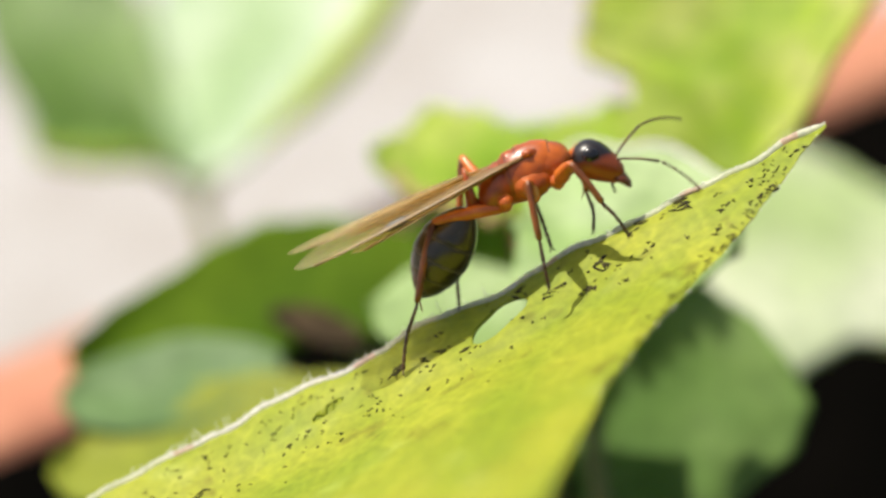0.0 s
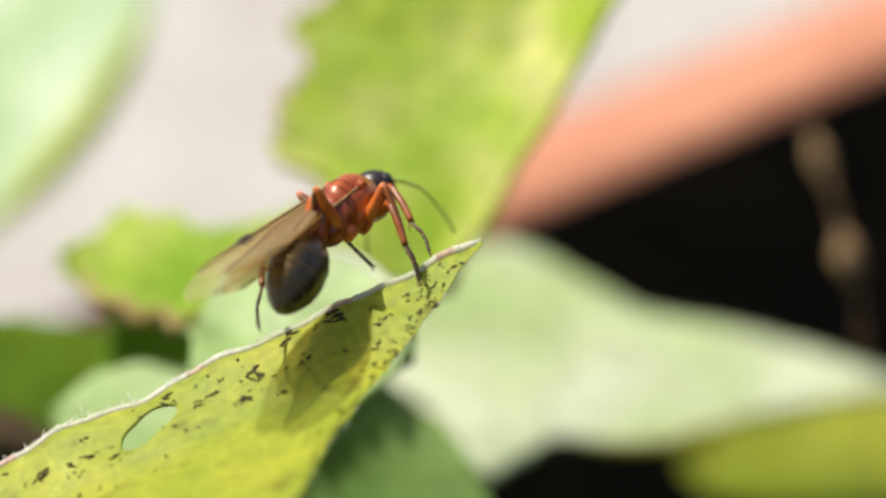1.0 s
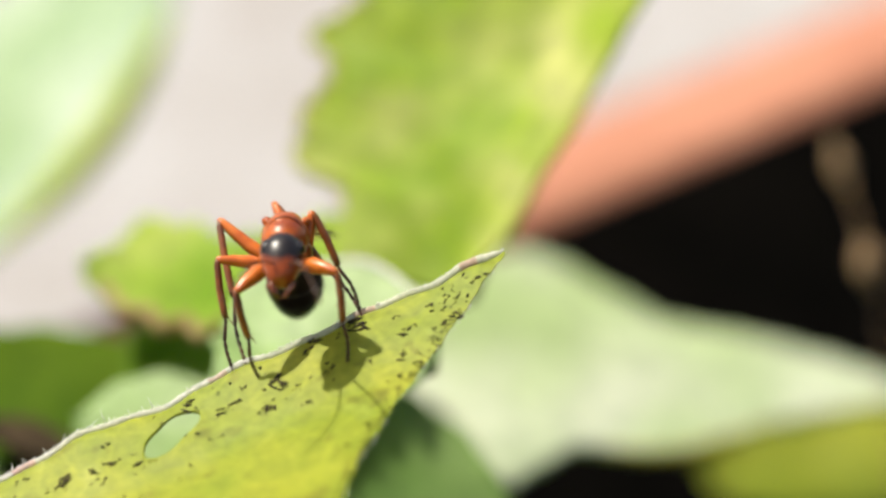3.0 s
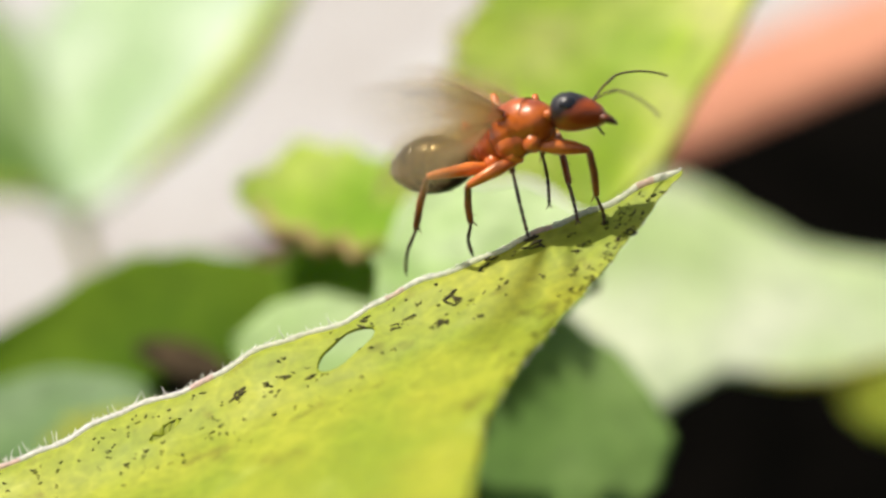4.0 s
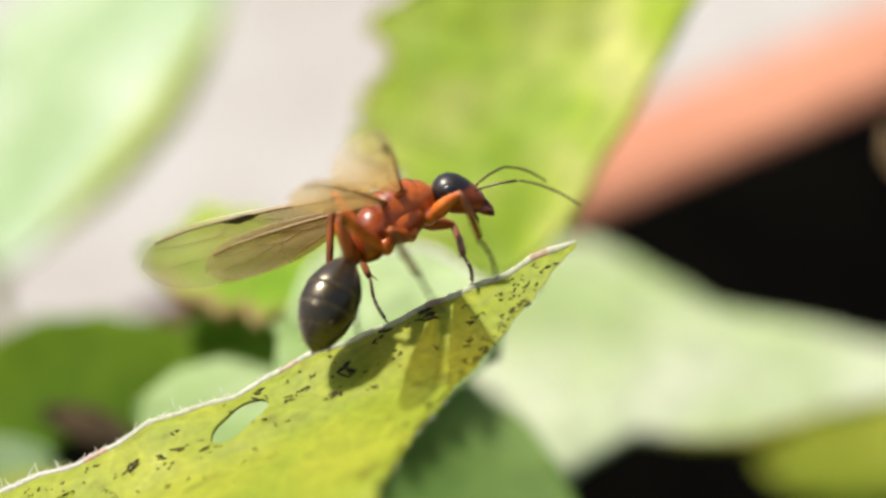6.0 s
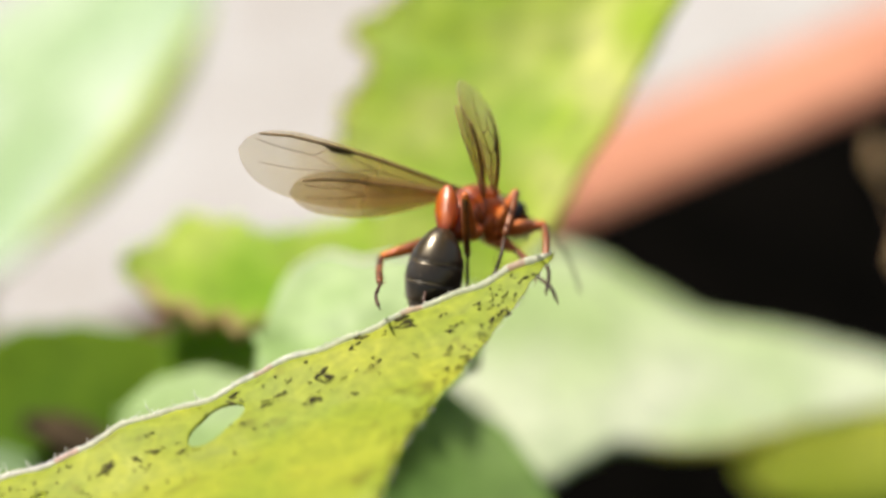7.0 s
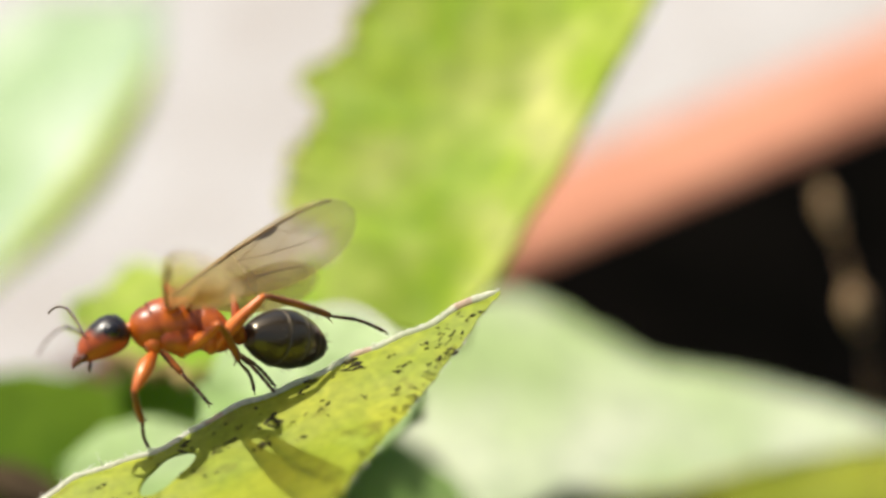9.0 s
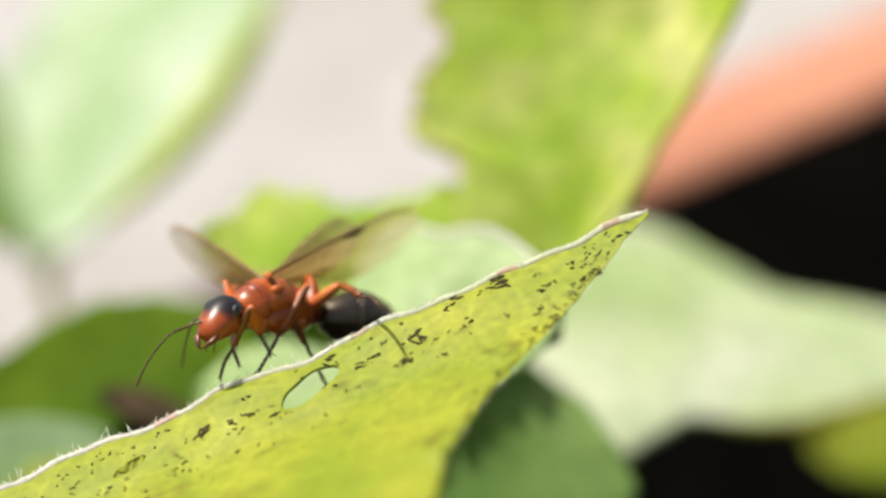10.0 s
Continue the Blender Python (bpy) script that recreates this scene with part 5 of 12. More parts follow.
    walk(ANT["gaster"], [
        (0, pose(-0.00210, 0.00000, -0.00062, -16.6, -47.2, -11.0)), (0.5, pose(-0.00210, 0.00000, -0.00062, 33.4, -52.3, 18.0)),
        (1, pose(-0.00210, 0.00000, -0.00062, -1.5, -32.5, -1.7)), (1.5, pose(-0.00210, 0.00000, -0.00062, -14.4, -40.8, -13.1)),
        (2, pose(-0.00210, 0.00000, -0.00062, 6.7, -31.1, 8.1)), (2.2, pose(-0.00210, 0.00000, -0.00062, -20.0, -44.0, -16.3)),
        (2.4, pose(-0.00210, 0.00000, -0.00062, -2.4, -39.9, -1.0)), (2.6, pose(-0.00210, 0.00000, -0.00062, 15.3, -39.5, 14.8)),
        (2.8, pose(-0.00210, 0.00000, -0.00062, 2.4, -42.6, 3.2)), (2.95, pose(-0.00210, 0.00000, -0.00062, -5.9, -45.6, -4.1)),
        (3.1, pose(-0.00210, 0.00000, -0.00062, 5.1, -41.8, 6.7)), (3.3, pose(-0.00210, 0.00000, -0.00062, 22.5, -39.2, 23.8)),
        (3.5, pose(-0.00210, 0.00000, -0.00062, 3.3, -24.2, 4.7)), (3.6, pose(-0.00210, 0.00000, -0.00062, 1.4, -16.8, 1.4)),
        (3.72, pose(-0.00210, 0.00000, -0.00062, -1.7, -7.2, -3.1)), (4, pose(-0.00210, 0.00000, -0.00062, 1.5, 8.3, 3.2)),
        (4.5, pose(-0.00210, 0.00000, -0.00062, -2.6, 2.0, -5.3)), (5, pose(-0.00210, 0.00000, -0.00062, -3.0, 2.5, -6.2)),
        (5.5, pose(-0.00210, 0.00000, -0.00062, 8.1, -16.7, 13.4)), (5.7, pose(-0.00210, 0.00000, -0.00062, 6.6, -31.2, 7.9)),
        (6.25, pose(-0.00210, 0.00000, -0.00062, 3.8, -42.7, 3.0)), (6.8, pose(-0.00210, 0.00000, -0.00062, -82.3, -77.7, -72.3)),
        (7, pose(-0.00210, 0.00000, -0.00062, -74.5, -78.7, -83.2)), (7.5, pose(-0.00210, 0.00000, -0.00062, -62.2, -66.6, -71.3)),
        (8, pose(-0.00210, 0.00000, -0.00062, -44.6, -74.4, -113.7)), (8.1, pose(-0.00210, 0.00000, -0.00062, -42.6, -60.1, -102.1)),
        (8.133, pose(-0.00210, 0.00000, -0.00062, -32.1, -50.3, -66.3)), (8.167, pose(-0.00210, 0.00000, -0.00062, -16.5, -45.6, -33.5)),
        (8.2, pose(-0.00210, 0.00000, -0.00062, -0.0, -47.3, -1.0)), (8.3, pose(-0.00210, 0.00000, -0.00062, 0.0, -60.8, -3.1)),
        (8.4, pose(-0.00210, 0.00000, -0.00062, -0.0, -57.1, -2.1)), (8.5, pose(-0.00210, 0.00000, -0.00062, 0.0, -54.1, 17.3)),
        (8.6, pose(-0.00210, -0.00000, -0.00062, -0.0, -44.5, 2.6)), (8.7, pose(-0.00210, 0.00000, -0.00062, 5.7, -38.5, 5.4)),
        (9, pose(-0.00210, 0.00000, -0.00062, 15.1, -19.2, 25.5)), (9.25, pose(-0.00210, 0.00000, -0.00062, 8.9, -18.8, 14.4)),
        (9.5, pose(-0.00210, 0.00000, -0.00062, 8.2, -20.0, 12.9)), (9.55, pose(-0.00210, 0.00000, -0.00062, 6.5, -22.3, 9.9)),
        (9.6, pose(-0.00210, 0.00000, -0.00062, 4.9, -24.8, 6.8)), (9.65, pose(-0.00210, 0.00000, -0.00062, 2.2, -26.0, 3.1)),
        (9.7, pose(-0.00210, 0.00000, -0.00062, -0.4, -27.4, -0.6)), (9.8, pose(-0.00210, 0.00000, -0.00062, 6.2, -30.2, 7.0)),
        (9.9, pose(-0.00210, 0.00000, -0.00062, 12.5, -33.7, 14.4)), (9.95, pose(-0.00210, 0.00000, -0.00062, -4.5, -19.4, -9.3)),
        (9.97, pose(-0.00210, 0.00000, -0.00062, -9.3, -17.0, -15.5)), (10, pose(-0.00210, 0.00000, -0.00062, -9.3, -17.0, -15.5)),
    ])
    walk(ANT["femur_fore_r"], [
        (0, pose(0.00100, -0.00042, -0.00062, 21.1, -24.8, -70.3)), (0.1, pose(0.00100, -0.00042, -0.00062, 10.0, -29.6, -69.6)),
        (0.2, pose(0.00100, -0.00042, -0.00062, 13.4, -41.5, -66.9)), (0.3, pose(0.00100, -0.00042, -0.00062, 32.1, -54.1, -69.0)),
        (0.4, pose(0.00100, -0.00042, -0.00062, 40.7, -64.0, -72.3)), (0.5, pose(0.00100, -0.00042, -0.00062, -135.7, -74.1, -80.4)),
        (0.6, pose(0.00100, -0.00042, -0.00062, -139.9, -71.6, -83.4)), (0.7, pose(0.00100, -0.00042, -0.00062, -165.6, -59.8, -86.2)),
        (0.8, pose(0.00100, -0.00042, -0.00062, 1.7, -38.8, -106.1)), (0.9, pose(0.00100, -0.00042, -0.00062, -2.8, -23.7, -120.7)),
        (1, pose(0.00100, -0.00042, -0.00062, -2.5, -21.6, -125.2)), (1.1, pose(0.00100, -0.00042, -0.00062, -4.2, -20.8, -122.5)),
        (1.2, pose(0.00100, -0.00042, -0.00062, -5.5, -24.0, -115.5)), (1.3, pose(0.00100, -0.00042, -0.00062, -4.3, -28.1, -106.6)),
        (1.4, pose(0.00100, -0.00042, -0.00062, -3.6, -29.2, -99.3)), (1.5, pose(0.00100, -0.00042, -0.00062, -5.4, -27.6, -96.4)),
        (1.6, pose(0.00100, -0.00042, -0.00062, -6.9, -26.9, -94.7)), (1.7, pose(0.00100, -0.00042, -0.00062, -5.1, -27.4, -90.3)),
        (1.8, pose(0.00100, -0.00042, -0.00062, -2.1, -25.6, -85.3)), (1.9, pose(0.00100, -0.00042, -0.00062, -3.0, -20.7, -81.3)),
        (2, pose(0.00100, -0.00042, -0.00062, -6.5, -17.9, -80.3)), (2.1, pose(0.00100, -0.00042, -0.00062, -25.0, -2.6, -60.0)),
        (2.2, pose(0.00100, -0.00042, -0.00062, -34.6, 35.4, -45.8)), (2.3, pose(0.00100, -0.00042, -0.00062, -18.8, 23.1, -45.6)),
        (2.4, pose(0.00100, -0.00042, -0.00062, -2.2, 27.8, -48.9)), (2.5, pose(0.00100, -0.00042, -0.00062, 0.1, 39.5, -48.7)),
        (2.6, pose(0.00100, -0.00042, -0.00062, 7.0, 41.4, -39.1)), (2.7, pose(0.00100, -0.00042, -0.00062, 11.6, 38.8, -32.1)),
        (2.8, pose(0.00100, -0.00042, -0.00062, -2.2, 32.7, -52.6)), (2.9, pose(0.00100, -0.00042, -0.00062, -3.3, 30.1, -54.2)),
        (2.95, pose(0.00100, -0.00042, -0.00062, -1.0, 29.3, -50.8)), (3, pose(0.00100, -0.00042, -0.00062, 1.0, 28.7, -48.0)),
        (3.1, pose(0.00100, -0.00042, -0.00062, 5.4, 23.4, -41.9)), (3.2, pose(0.00100, -0.00042, -0.00062, 6.8, 16.0, -40.3)),
        (3.3, pose(0.00100, -0.00042, -0.00062, 11.1, 15.2, -34.7)), (3.4, pose(0.00100, -0.00042, -0.00062, -14.7, 0.7, -77.2)),
        (3.5, pose(0.00100, -0.00042, -0.00062, -55.2, 14.1, -88.3)), (3.6, pose(0.00100, -0.00042, -0.00062, -40.8, 2.2, -88.0)),
        (3.7, pose(0.00100, -0.00042, -0.00062, 3.6, 16.8, -45.9)), (3.72, pose(0.00100, -0.00042, -0.00062, 2.3, 15.7, -46.4)),
        (3.8, pose(0.00100, -0.00042, -0.00062, 8.6, 18.6, -21.8)), (3.9, pose(0.00100, -0.00042, -0.00062, 16.1, 22.3, 24.1)),
        (4, pose(0.00100, -0.00042, -0.00062, 11.8, 26.5, 37.1)), (4.1, pose(0.00100, -0.00042, -0.00062, 10.9, 30.7, 32.2)),
        (4.2, pose(0.00100, -0.00042, -0.00062, 12.5, 36.3, 14.5)), (4.3, pose(0.00100, -0.00042, -0.00062, 11.9, 41.6, -15.4)),
        (4.4, pose(0.00100, -0.00042, -0.00062, 6.8, 44.8, -39.0)), (4.5, pose(0.00100, -0.00042, -0.00062, 2.4, 47.6, -46.8)),
        (4.6, pose(0.00100, -0.00042, -0.00062, 2.1, 48.3, -46.2)), (4.7, pose(0.00100, -0.00042, -0.00062, 2.2, 51.2, -44.5)),
        (4.8, pose(0.00100, -0.00042, -0.00062, 2.8, 55.4, -42.1)), (4.9, pose(0.00100, -0.00042, -0.00062, 3.2, 58.6, -39.8)),
        (5, pose(0.00100, -0.00042, -0.00062, 3.0, 59.5, -38.7)), (5.1, pose(0.00100, -0.00042, -0.00062, 3.9, 55.1, -44.9)),
        (5.2, pose(0.00100, -0.00042, -0.00062, 4.9, 39.6, -56.8)), (5.3, pose(0.00100, -0.00042, -0.00062, 5.9, 22.3, -66.3)),
        (5.4, pose(0.00100, -0.00042, -0.00062, 7.5, 10.0, -71.7)), (5.5, pose(0.00100, -0.00042, -0.00062, 9.0, 7.3, -73.3)),
        (5.6, pose(0.00100, -0.00042, -0.00062, -0.7, 3.0, -75.9)), (5.7, pose(0.00100, -0.00042, -0.00062, -8.2, -0.1, -78.5)),
        (5.8, pose(0.00100, -0.00042, -0.00062, -10.9, -1.9, -77.2)), (5.9, pose(0.00100, -0.00042, -0.00062, -4.1, -8.6, -72.4)),
        (6, pose(0.00100, -0.00042, -0.00062, 5.6, -19.6, -63.8)), (6.1, pose(0.00100, -0.00042, -0.00062, 3.7, -27.2, -55.4)),
        (6.2, pose(0.00100, -0.00042, -0.00062, -3.8, -31.6, -51.8)), (6.25, pose(0.00100, -0.00042, -0.00062, -5.1, -32.2, -51.4)),
        (6.3, pose(0.00100, -0.00042, -0.00062, -6.7, -33.1, -51.9)), (6.4, pose(0.00100, -0.00042, -0.00062, -16.3, -35.9, -54.3)),
        (6.5, pose(0.00100, -0.00042, -0.00062, -25.2, -35.5, -57.7)), (6.6, pose(0.00100, -0.00042, -0.00062, -31.6, -32.4, -63.5)),
        (6.7, pose(0.00100, -0.00042, -0.00062, -35.7, -27.2, -72.4)), (6.8, pose(0.00100, -0.00042, -0.00062, -37.4, -23.2, -79.5)),
        (6.9, pose(0.00100, -0.00042, -0.00062, -34.6, -16.2, -83.3)), (7, pose(0.00100, -0.00042, -0.00062, -32.6, -9.0, -86.7)),
        (7.1, pose(0.00100, -0.00042, -0.00062, -30.0, -7.3, -91.9)), (7.2, pose(0.00100, -0.00042, -0.00062, -23.8, -11.1, -100.8)),
        (7.3, pose(0.00100, -0.00042, -0.00062, -15.6, -17.7, -111.7)), (7.4, pose(0.00100, -0.00042, -0.00062, -9.7, -19.6, -121.7)),
        (7.5, pose(0.00100, -0.00042, -0.00062, -9.1, -17.0, -125.9)), (7.6, pose(0.00100, -0.00042, -0.00062, -12.5, -17.7, -122.2)),
        (7.7, pose(0.00100, -0.00042, -0.00062, -23.4, -20.3, -112.9)), (7.8, pose(0.00100, -0.00042, -0.00062, -35.4, -20.3, -105.5)),
        (7.9, pose(0.00100, -0.00042, -0.00062, -41.7, -18.6, -103.6)), (8, pose(0.00100, -0.00042, -0.00062, -43.0, -17.3, -102.5)),
        (8.1, pose(0.00100, -0.00042, -0.00062, -41.1, -19.9, -91.4)), (8.15, pose(0.00100, -0.00042, -0.00062, -11.7, -4.8, -61.2)),
        (8.2, pose(0.00100, -0.00042, -0.00062, 20.8, -7.4, -28.1)), (8.3, pose(0.00100, -0.00042, -0.00062, 20.8, -7.4, -28.1)),
        (8.4, pose(0.00100, -0.00042, -0.00062, 20.8, -7.4, -28.1)), (8.5, pose(0.00100, -0.00042, -0.00062, 20.8, -7.4, -28.1)),
        (8.6, pose(0.00100, -0.00042, -0.00062, 16.4, -12.2, -34.8)), (8.7, pose(0.00100, -0.00042, -0.00062, -174.6, -0.2, -43.6)),
        (8.8, pose(0.00100, -0.00042, -0.00062, -2.3, 8.3, -52.0)), (8.9, pose(0.00100, -0.00042, -0.00062, -29.9, 4.4, -90.3)),
        (9, pose(0.00100, -0.00042, -0.00062, -36.2, -2.8, -99.7)), (9.1, pose(0.00100, -0.00042, -0.00062, 165.9, 5.9, -66.7)),
        (9.2, pose(0.00100, -0.00042, -0.00062, 17.1, -6.9, -32.2)), (9.25, pose(0.00100, -0.00042, -0.00062, 18.0, -11.7, -33.0)),
        (9.3, pose(0.00100, -0.00042, -0.00062, 24.3, -9.0, -24.6)), (9.4, pose(0.00100, -0.00042, -0.00062, 43.0, -11.1, 18.2)),
        (9.5, pose(0.00100, -0.00042, -0.00062, -27.5, -38.3, 173.4)), (9.6, pose(0.00100, -0.00042, -0.00062, -39.6, -6.5, -106.8)),
        (9.7, pose(0.00100, -0.00042, -0.00062, -37.0, -1.1, -103.3)), (9.8, pose(0.00100, -0.00042, -0.00062, -40.3, 7.4, -120.7)),
        (9.9, pose(0.00100, -0.00042, -0.00062, -43.7, 15.0, -139.9)), (9.97, pose(0.00100, -0.00042, -0.00062, -90.2, -58.6, -97.7)),
        (10, pose(0.00100, -0.00042, -0.00062, -90.1, -58.6, -97.8)),
    ])
    walk(ANT["tibia_fore_r"], [
        (0, pose(0.00154, -0.00192, 0.00011, 50.9, 65.1, -13.0)), (0.1, pose(0.00153, -0.00185, 0.00024, 37.0, 75.4, -28.4)),
        (0.2, pose(0.00151, -0.00163, 0.00054, 36.9, 73.2, -22.3)), (0.3, pose(0.00137, -0.00138, 0.00080, 33.8, 55.9, -13.1)),
        (0.4, pose(0.00123, -0.00115, 0.00095, 25.3, 48.0, -15.2)), (0.5, pose(0.00108, -0.00089, 0.00106, 19.4, 55.0, -21.1)),
        (0.6, pose(0.00106, -0.00097, 0.00104, 21.6, 56.5, -26.5)), (0.7, pose(0.00106, -0.00130, 0.00089, 17.8, 65.8, -57.3)),
        (0.8, pose(0.00062, -0.00173, 0.00048, 3.5, 67.1, -101.8)), (0.9, pose(0.00018, -0.00180, 0.00008, -5.0, 59.8, -126.1)),
        (1, pose(0.00006, -0.00175, 0.00002, -4.3, 57.4, -129.8)), (1.1, pose(0.00012, -0.00180, 0.00000, -7.3, 57.4, -130.2)),
        (1.2, pose(0.00031, -0.00186, 0.00009, -10.9, 62.3, -127.4)), (1.3, pose(0.00056, -0.00190, 0.00020, -10.0, 67.6, -117.9)),
        (1.4, pose(0.00075, -0.00193, 0.00023, -8.6, 68.6, -109.1)), (1.5, pose(0.00083, -0.00196, 0.00019, -12.4, 67.1, -110.4)),
        (1.6, pose(0.00087, -0.00197, 0.00017, -14.0, 63.8, -110.5)), (1.7, pose(0.00099, -0.00197, 0.00019, -8.7, 58.4, -100.2)),
        (1.8, pose(0.00113, -0.00199, 0.00014, -3.0, 50.5, -88.5)), (1.9, pose(0.00125, -0.00204, -0.00000, -3.8, 41.7, -84.9)),
        (2, pose(0.00128, -0.00206, -0.00008, -7.8, 37.4, -87.1)), (2.1, pose(0.00187, -0.00193, -0.00054, -59.9, 60.8, -117.6)),
        (2.2, pose(0.00200, -0.00144, -0.00163, -122.3, 56.8, -151.1)), (2.3, pose(0.00213, -0.00157, -0.00131, -114.5, 71.0, -153.8)),
        (2.4, pose(0.00202, -0.00159, -0.00144, -172.2, 75.2, 139.7)), (2.5, pose(0.00189, -0.00144, -0.00173, 179.8, 73.3, 131.1)),
        (2.6, pose(0.00202, -0.00125, -0.00178, 162.8, 72.1, 119.8)), (2.7, pose(0.00215, -0.00114, -0.00172, 155.6, 67.7, 117.8)),
        (2.8, pose(0.00189, -0.00159, -0.00157, -174.4, 70.4, 133.8)), (2.9, pose(0.00189, -0.00165, -0.00150, -168.0, 76.1, 139.2)),
        (2.95, pose(0.00196, -0.00160, -0.00148, -176.7, 74.3, 132.8)), (3, pose(0.00203, -0.00156, -0.00146, 177.0, 73.0, 128.7)),
        (3.1, pose(0.00220, -0.00149, -0.00131, 167.9, 65.9, 124.9)), (3.2, pose(0.00228, -0.00151, -0.00110, 166.7, 60.3, 126.1)),
        (3.3, pose(0.00239, -0.00138, -0.00108, 160.9, 55.6, 126.5)), (3.4, pose(0.00139, -0.00213, -0.00064, -110.4, 74.3, 171.8)),
        (3.5, pose(0.00105, -0.00212, -0.00105, -83.6, 36.7, -148.4)), (3.6, pose(0.00106, -0.00217, -0.00069, -102.4, 48.0, 167.4)),
        (3.7, pose(0.00216, -0.00162, -0.00113, 175.3, 43.3, 129.8)), (3.72, pose(0.00216, -0.00164, -0.00109, 177.0, 43.5, 130.9)),
        (3.8, pose(0.00254, -0.00104, -0.00118, 168.2, 45.8, 146.9)), (3.9, pose(0.00248, 0.00024, -0.00128, 146.0, 62.6, 166.8)),
        (4, pose(0.00225, 0.00052, -0.00140, 141.2, 73.0, 174.2)), (4.1, pose(0.00227, 0.00038, -0.00151, 145.0, 73.6, 172.7)),
        (4.2, pose(0.00236, -0.00007, -0.00166, 151.2, 68.8, 159.9)), (4.3, pose(0.00226, -0.00077, -0.00178, 159.9, 63.2, 138.5)),
        (4.4, pose(0.00197, -0.00120, -0.00185, 168.7, 64.6, 126.0)), (4.5, pose(0.00181, -0.00128, -0.00191, 175.5, 68.9, 127.2)),
        (4.6, pose(0.00181, -0.00126, -0.00193, 176.1, 69.0, 128.5)), (4.7, pose(0.00178, -0.00119, -0.00198, 176.0, 69.6, 130.0)),
        (4.8, pose(0.00174, -0.00109, -0.00206, 175.2, 70.6, 131.0)), (4.9, pose(0.00170, -0.00100, -0.00211, 174.8, 71.5, 132.6)),
        (5, pose(0.00169, -0.00098, -0.00213, 175.2, 71.8, 134.1)), (5.1, pose(0.00171, -0.00113, -0.00205, 173.1, 70.9, 125.4)),
        (5.2, pose(0.00174, -0.00155, -0.00174, 171.0, 65.0, 111.9)), (5.3, pose(0.00165, -0.00190, -0.00128, 169.2, 59.1, 102.2)),
        (5.4, pose(0.00154, -0.00206, -0.00092, 166.6, 56.4, 95.8)), (5.5, pose(0.00150, -0.00208, -0.00084, 163.9, 56.0, 92.1)),
        (5.6, pose(0.00143, -0.00211, -0.00071, -178.5, 63.4, 105.5)), (5.7, pose(0.00135, -0.00213, -0.00062, -155.4, 70.0, 124.8)),
        (5.8, pose(0.00139, -0.00213, -0.00056, -148.7, 68.7, 132.0)), (5.9, pose(0.00152, -0.00207, -0.00036, -164.9, 74.4, 121.6)),
        (6, pose(0.00173, -0.00190, -0.00003, 102.4, 84.6, 40.5)), (6.1, pose(0.00188, -0.00170, 0.00018, 12.5, 74.6, -41.6)),
        (6.2, pose(0.00192, -0.00159, 0.00030, -10.4, 72.0, -63.6)), (6.25, pose(0.00192, -0.00158, 0.00031, -14.2, 72.1, -67.6)),
        (6.3, pose(0.00191, -0.00157, 0.00034, -18.4, 71.9, -73.1)), (6.4, pose(0.00183, -0.00157, 0.00041, -38.0, 68.3, -100.0)),
        (6.5, pose(0.00176, -0.00162, 0.00040, -49.2, 62.8, -118.8)), (6.6, pose(0.00166, -0.00174, 0.00032, -55.5, 57.6, -132.6)),
        (6.7, pose(0.00147, -0.00190, 0.00018, -59.3, 52.8, -143.9)), (6.8, pose(0.00129, -0.00200, 0.00007, -60.3, 50.0, -149.6)),
        (6.9, pose(0.00119, -0.00209, -0.00013, -61.2, 51.5, -149.2)), (7, pose(0.00110, -0.00215, -0.00035, -61.3, 52.7, -147.8)),
        (7.1, pose(0.00094, -0.00215, -0.00040, -59.2, 54.8, -150.0)), (7.2, pose(0.00068, -0.00211, -0.00028, -50.8, 59.3, -152.2)),
        (7.3, pose(0.00038, -0.00197, -0.00009, -36.6, 64.6, -150.4)), (7.4, pose(0.00013, -0.00182, -0.00003, -24.9, 67.9, -148.2)),
        (7.5, pose(0.00002, -0.00178, -0.00011, -24.3, 68.5, -151.4)), (7.6, pose(0.00011, -0.00183, -0.00009, -33.3, 68.0, -157.4)),
        (7.7, pose(0.00036, -0.00193, -0.00001, -52.1, 61.9, -170.0)), (7.8, pose(0.00056, -0.00200, -0.00001, -64.1, 52.8, -178.0)),
        (7.9, pose(0.00061, -0.00203, -0.00006, -69.2, 47.5, 177.8)), (8, pose(0.00064, -0.00205, -0.00010, -72.1, 46.8, 175.9)),
        (8.1, pose(0.00096, -0.00207, -0.00002, 96.9, 128.5, -9.2)), (8.15, pose(0.00175, -0.00165, -0.00020, 65.6, 98.6, -0.2)),
        (8.2, pose(0.00253, -0.00124, -0.00039, 65.0, 67.1, 37.9)), (8.3, pose(0.00253, -0.00124, -0.00039, 65.0, 67.1, 37.9)),
        (8.4, pose(0.00253, -0.00124, -0.00039, 65.0, 67.1, 37.9)), (8.5, pose(0.00253, -0.00124, -0.00039, 65.0, 67.1, 37.9)),
        (8.6, pose(0.00240, -0.00140, -0.00025, 124.3, 70.5, 94.6)), (8.7, pose(0.00227, -0.00163, -0.00061, 170.6, 55.0, 128.7)),
        (8.8, pose(0.00207, -0.00178, -0.00087, -176.9, 47.3, 130.6)), (8.9, pose(0.00099, -0.00216, -0.00075, -135.2, 45.1, 127.3)),
        (9, pose(0.00071, -0.00214, -0.00053, -115.8, 49.1, 135.6)), (9.1, pose(0.00169, -0.00202, -0.00080, -159.6, 45.8, 129.8)),
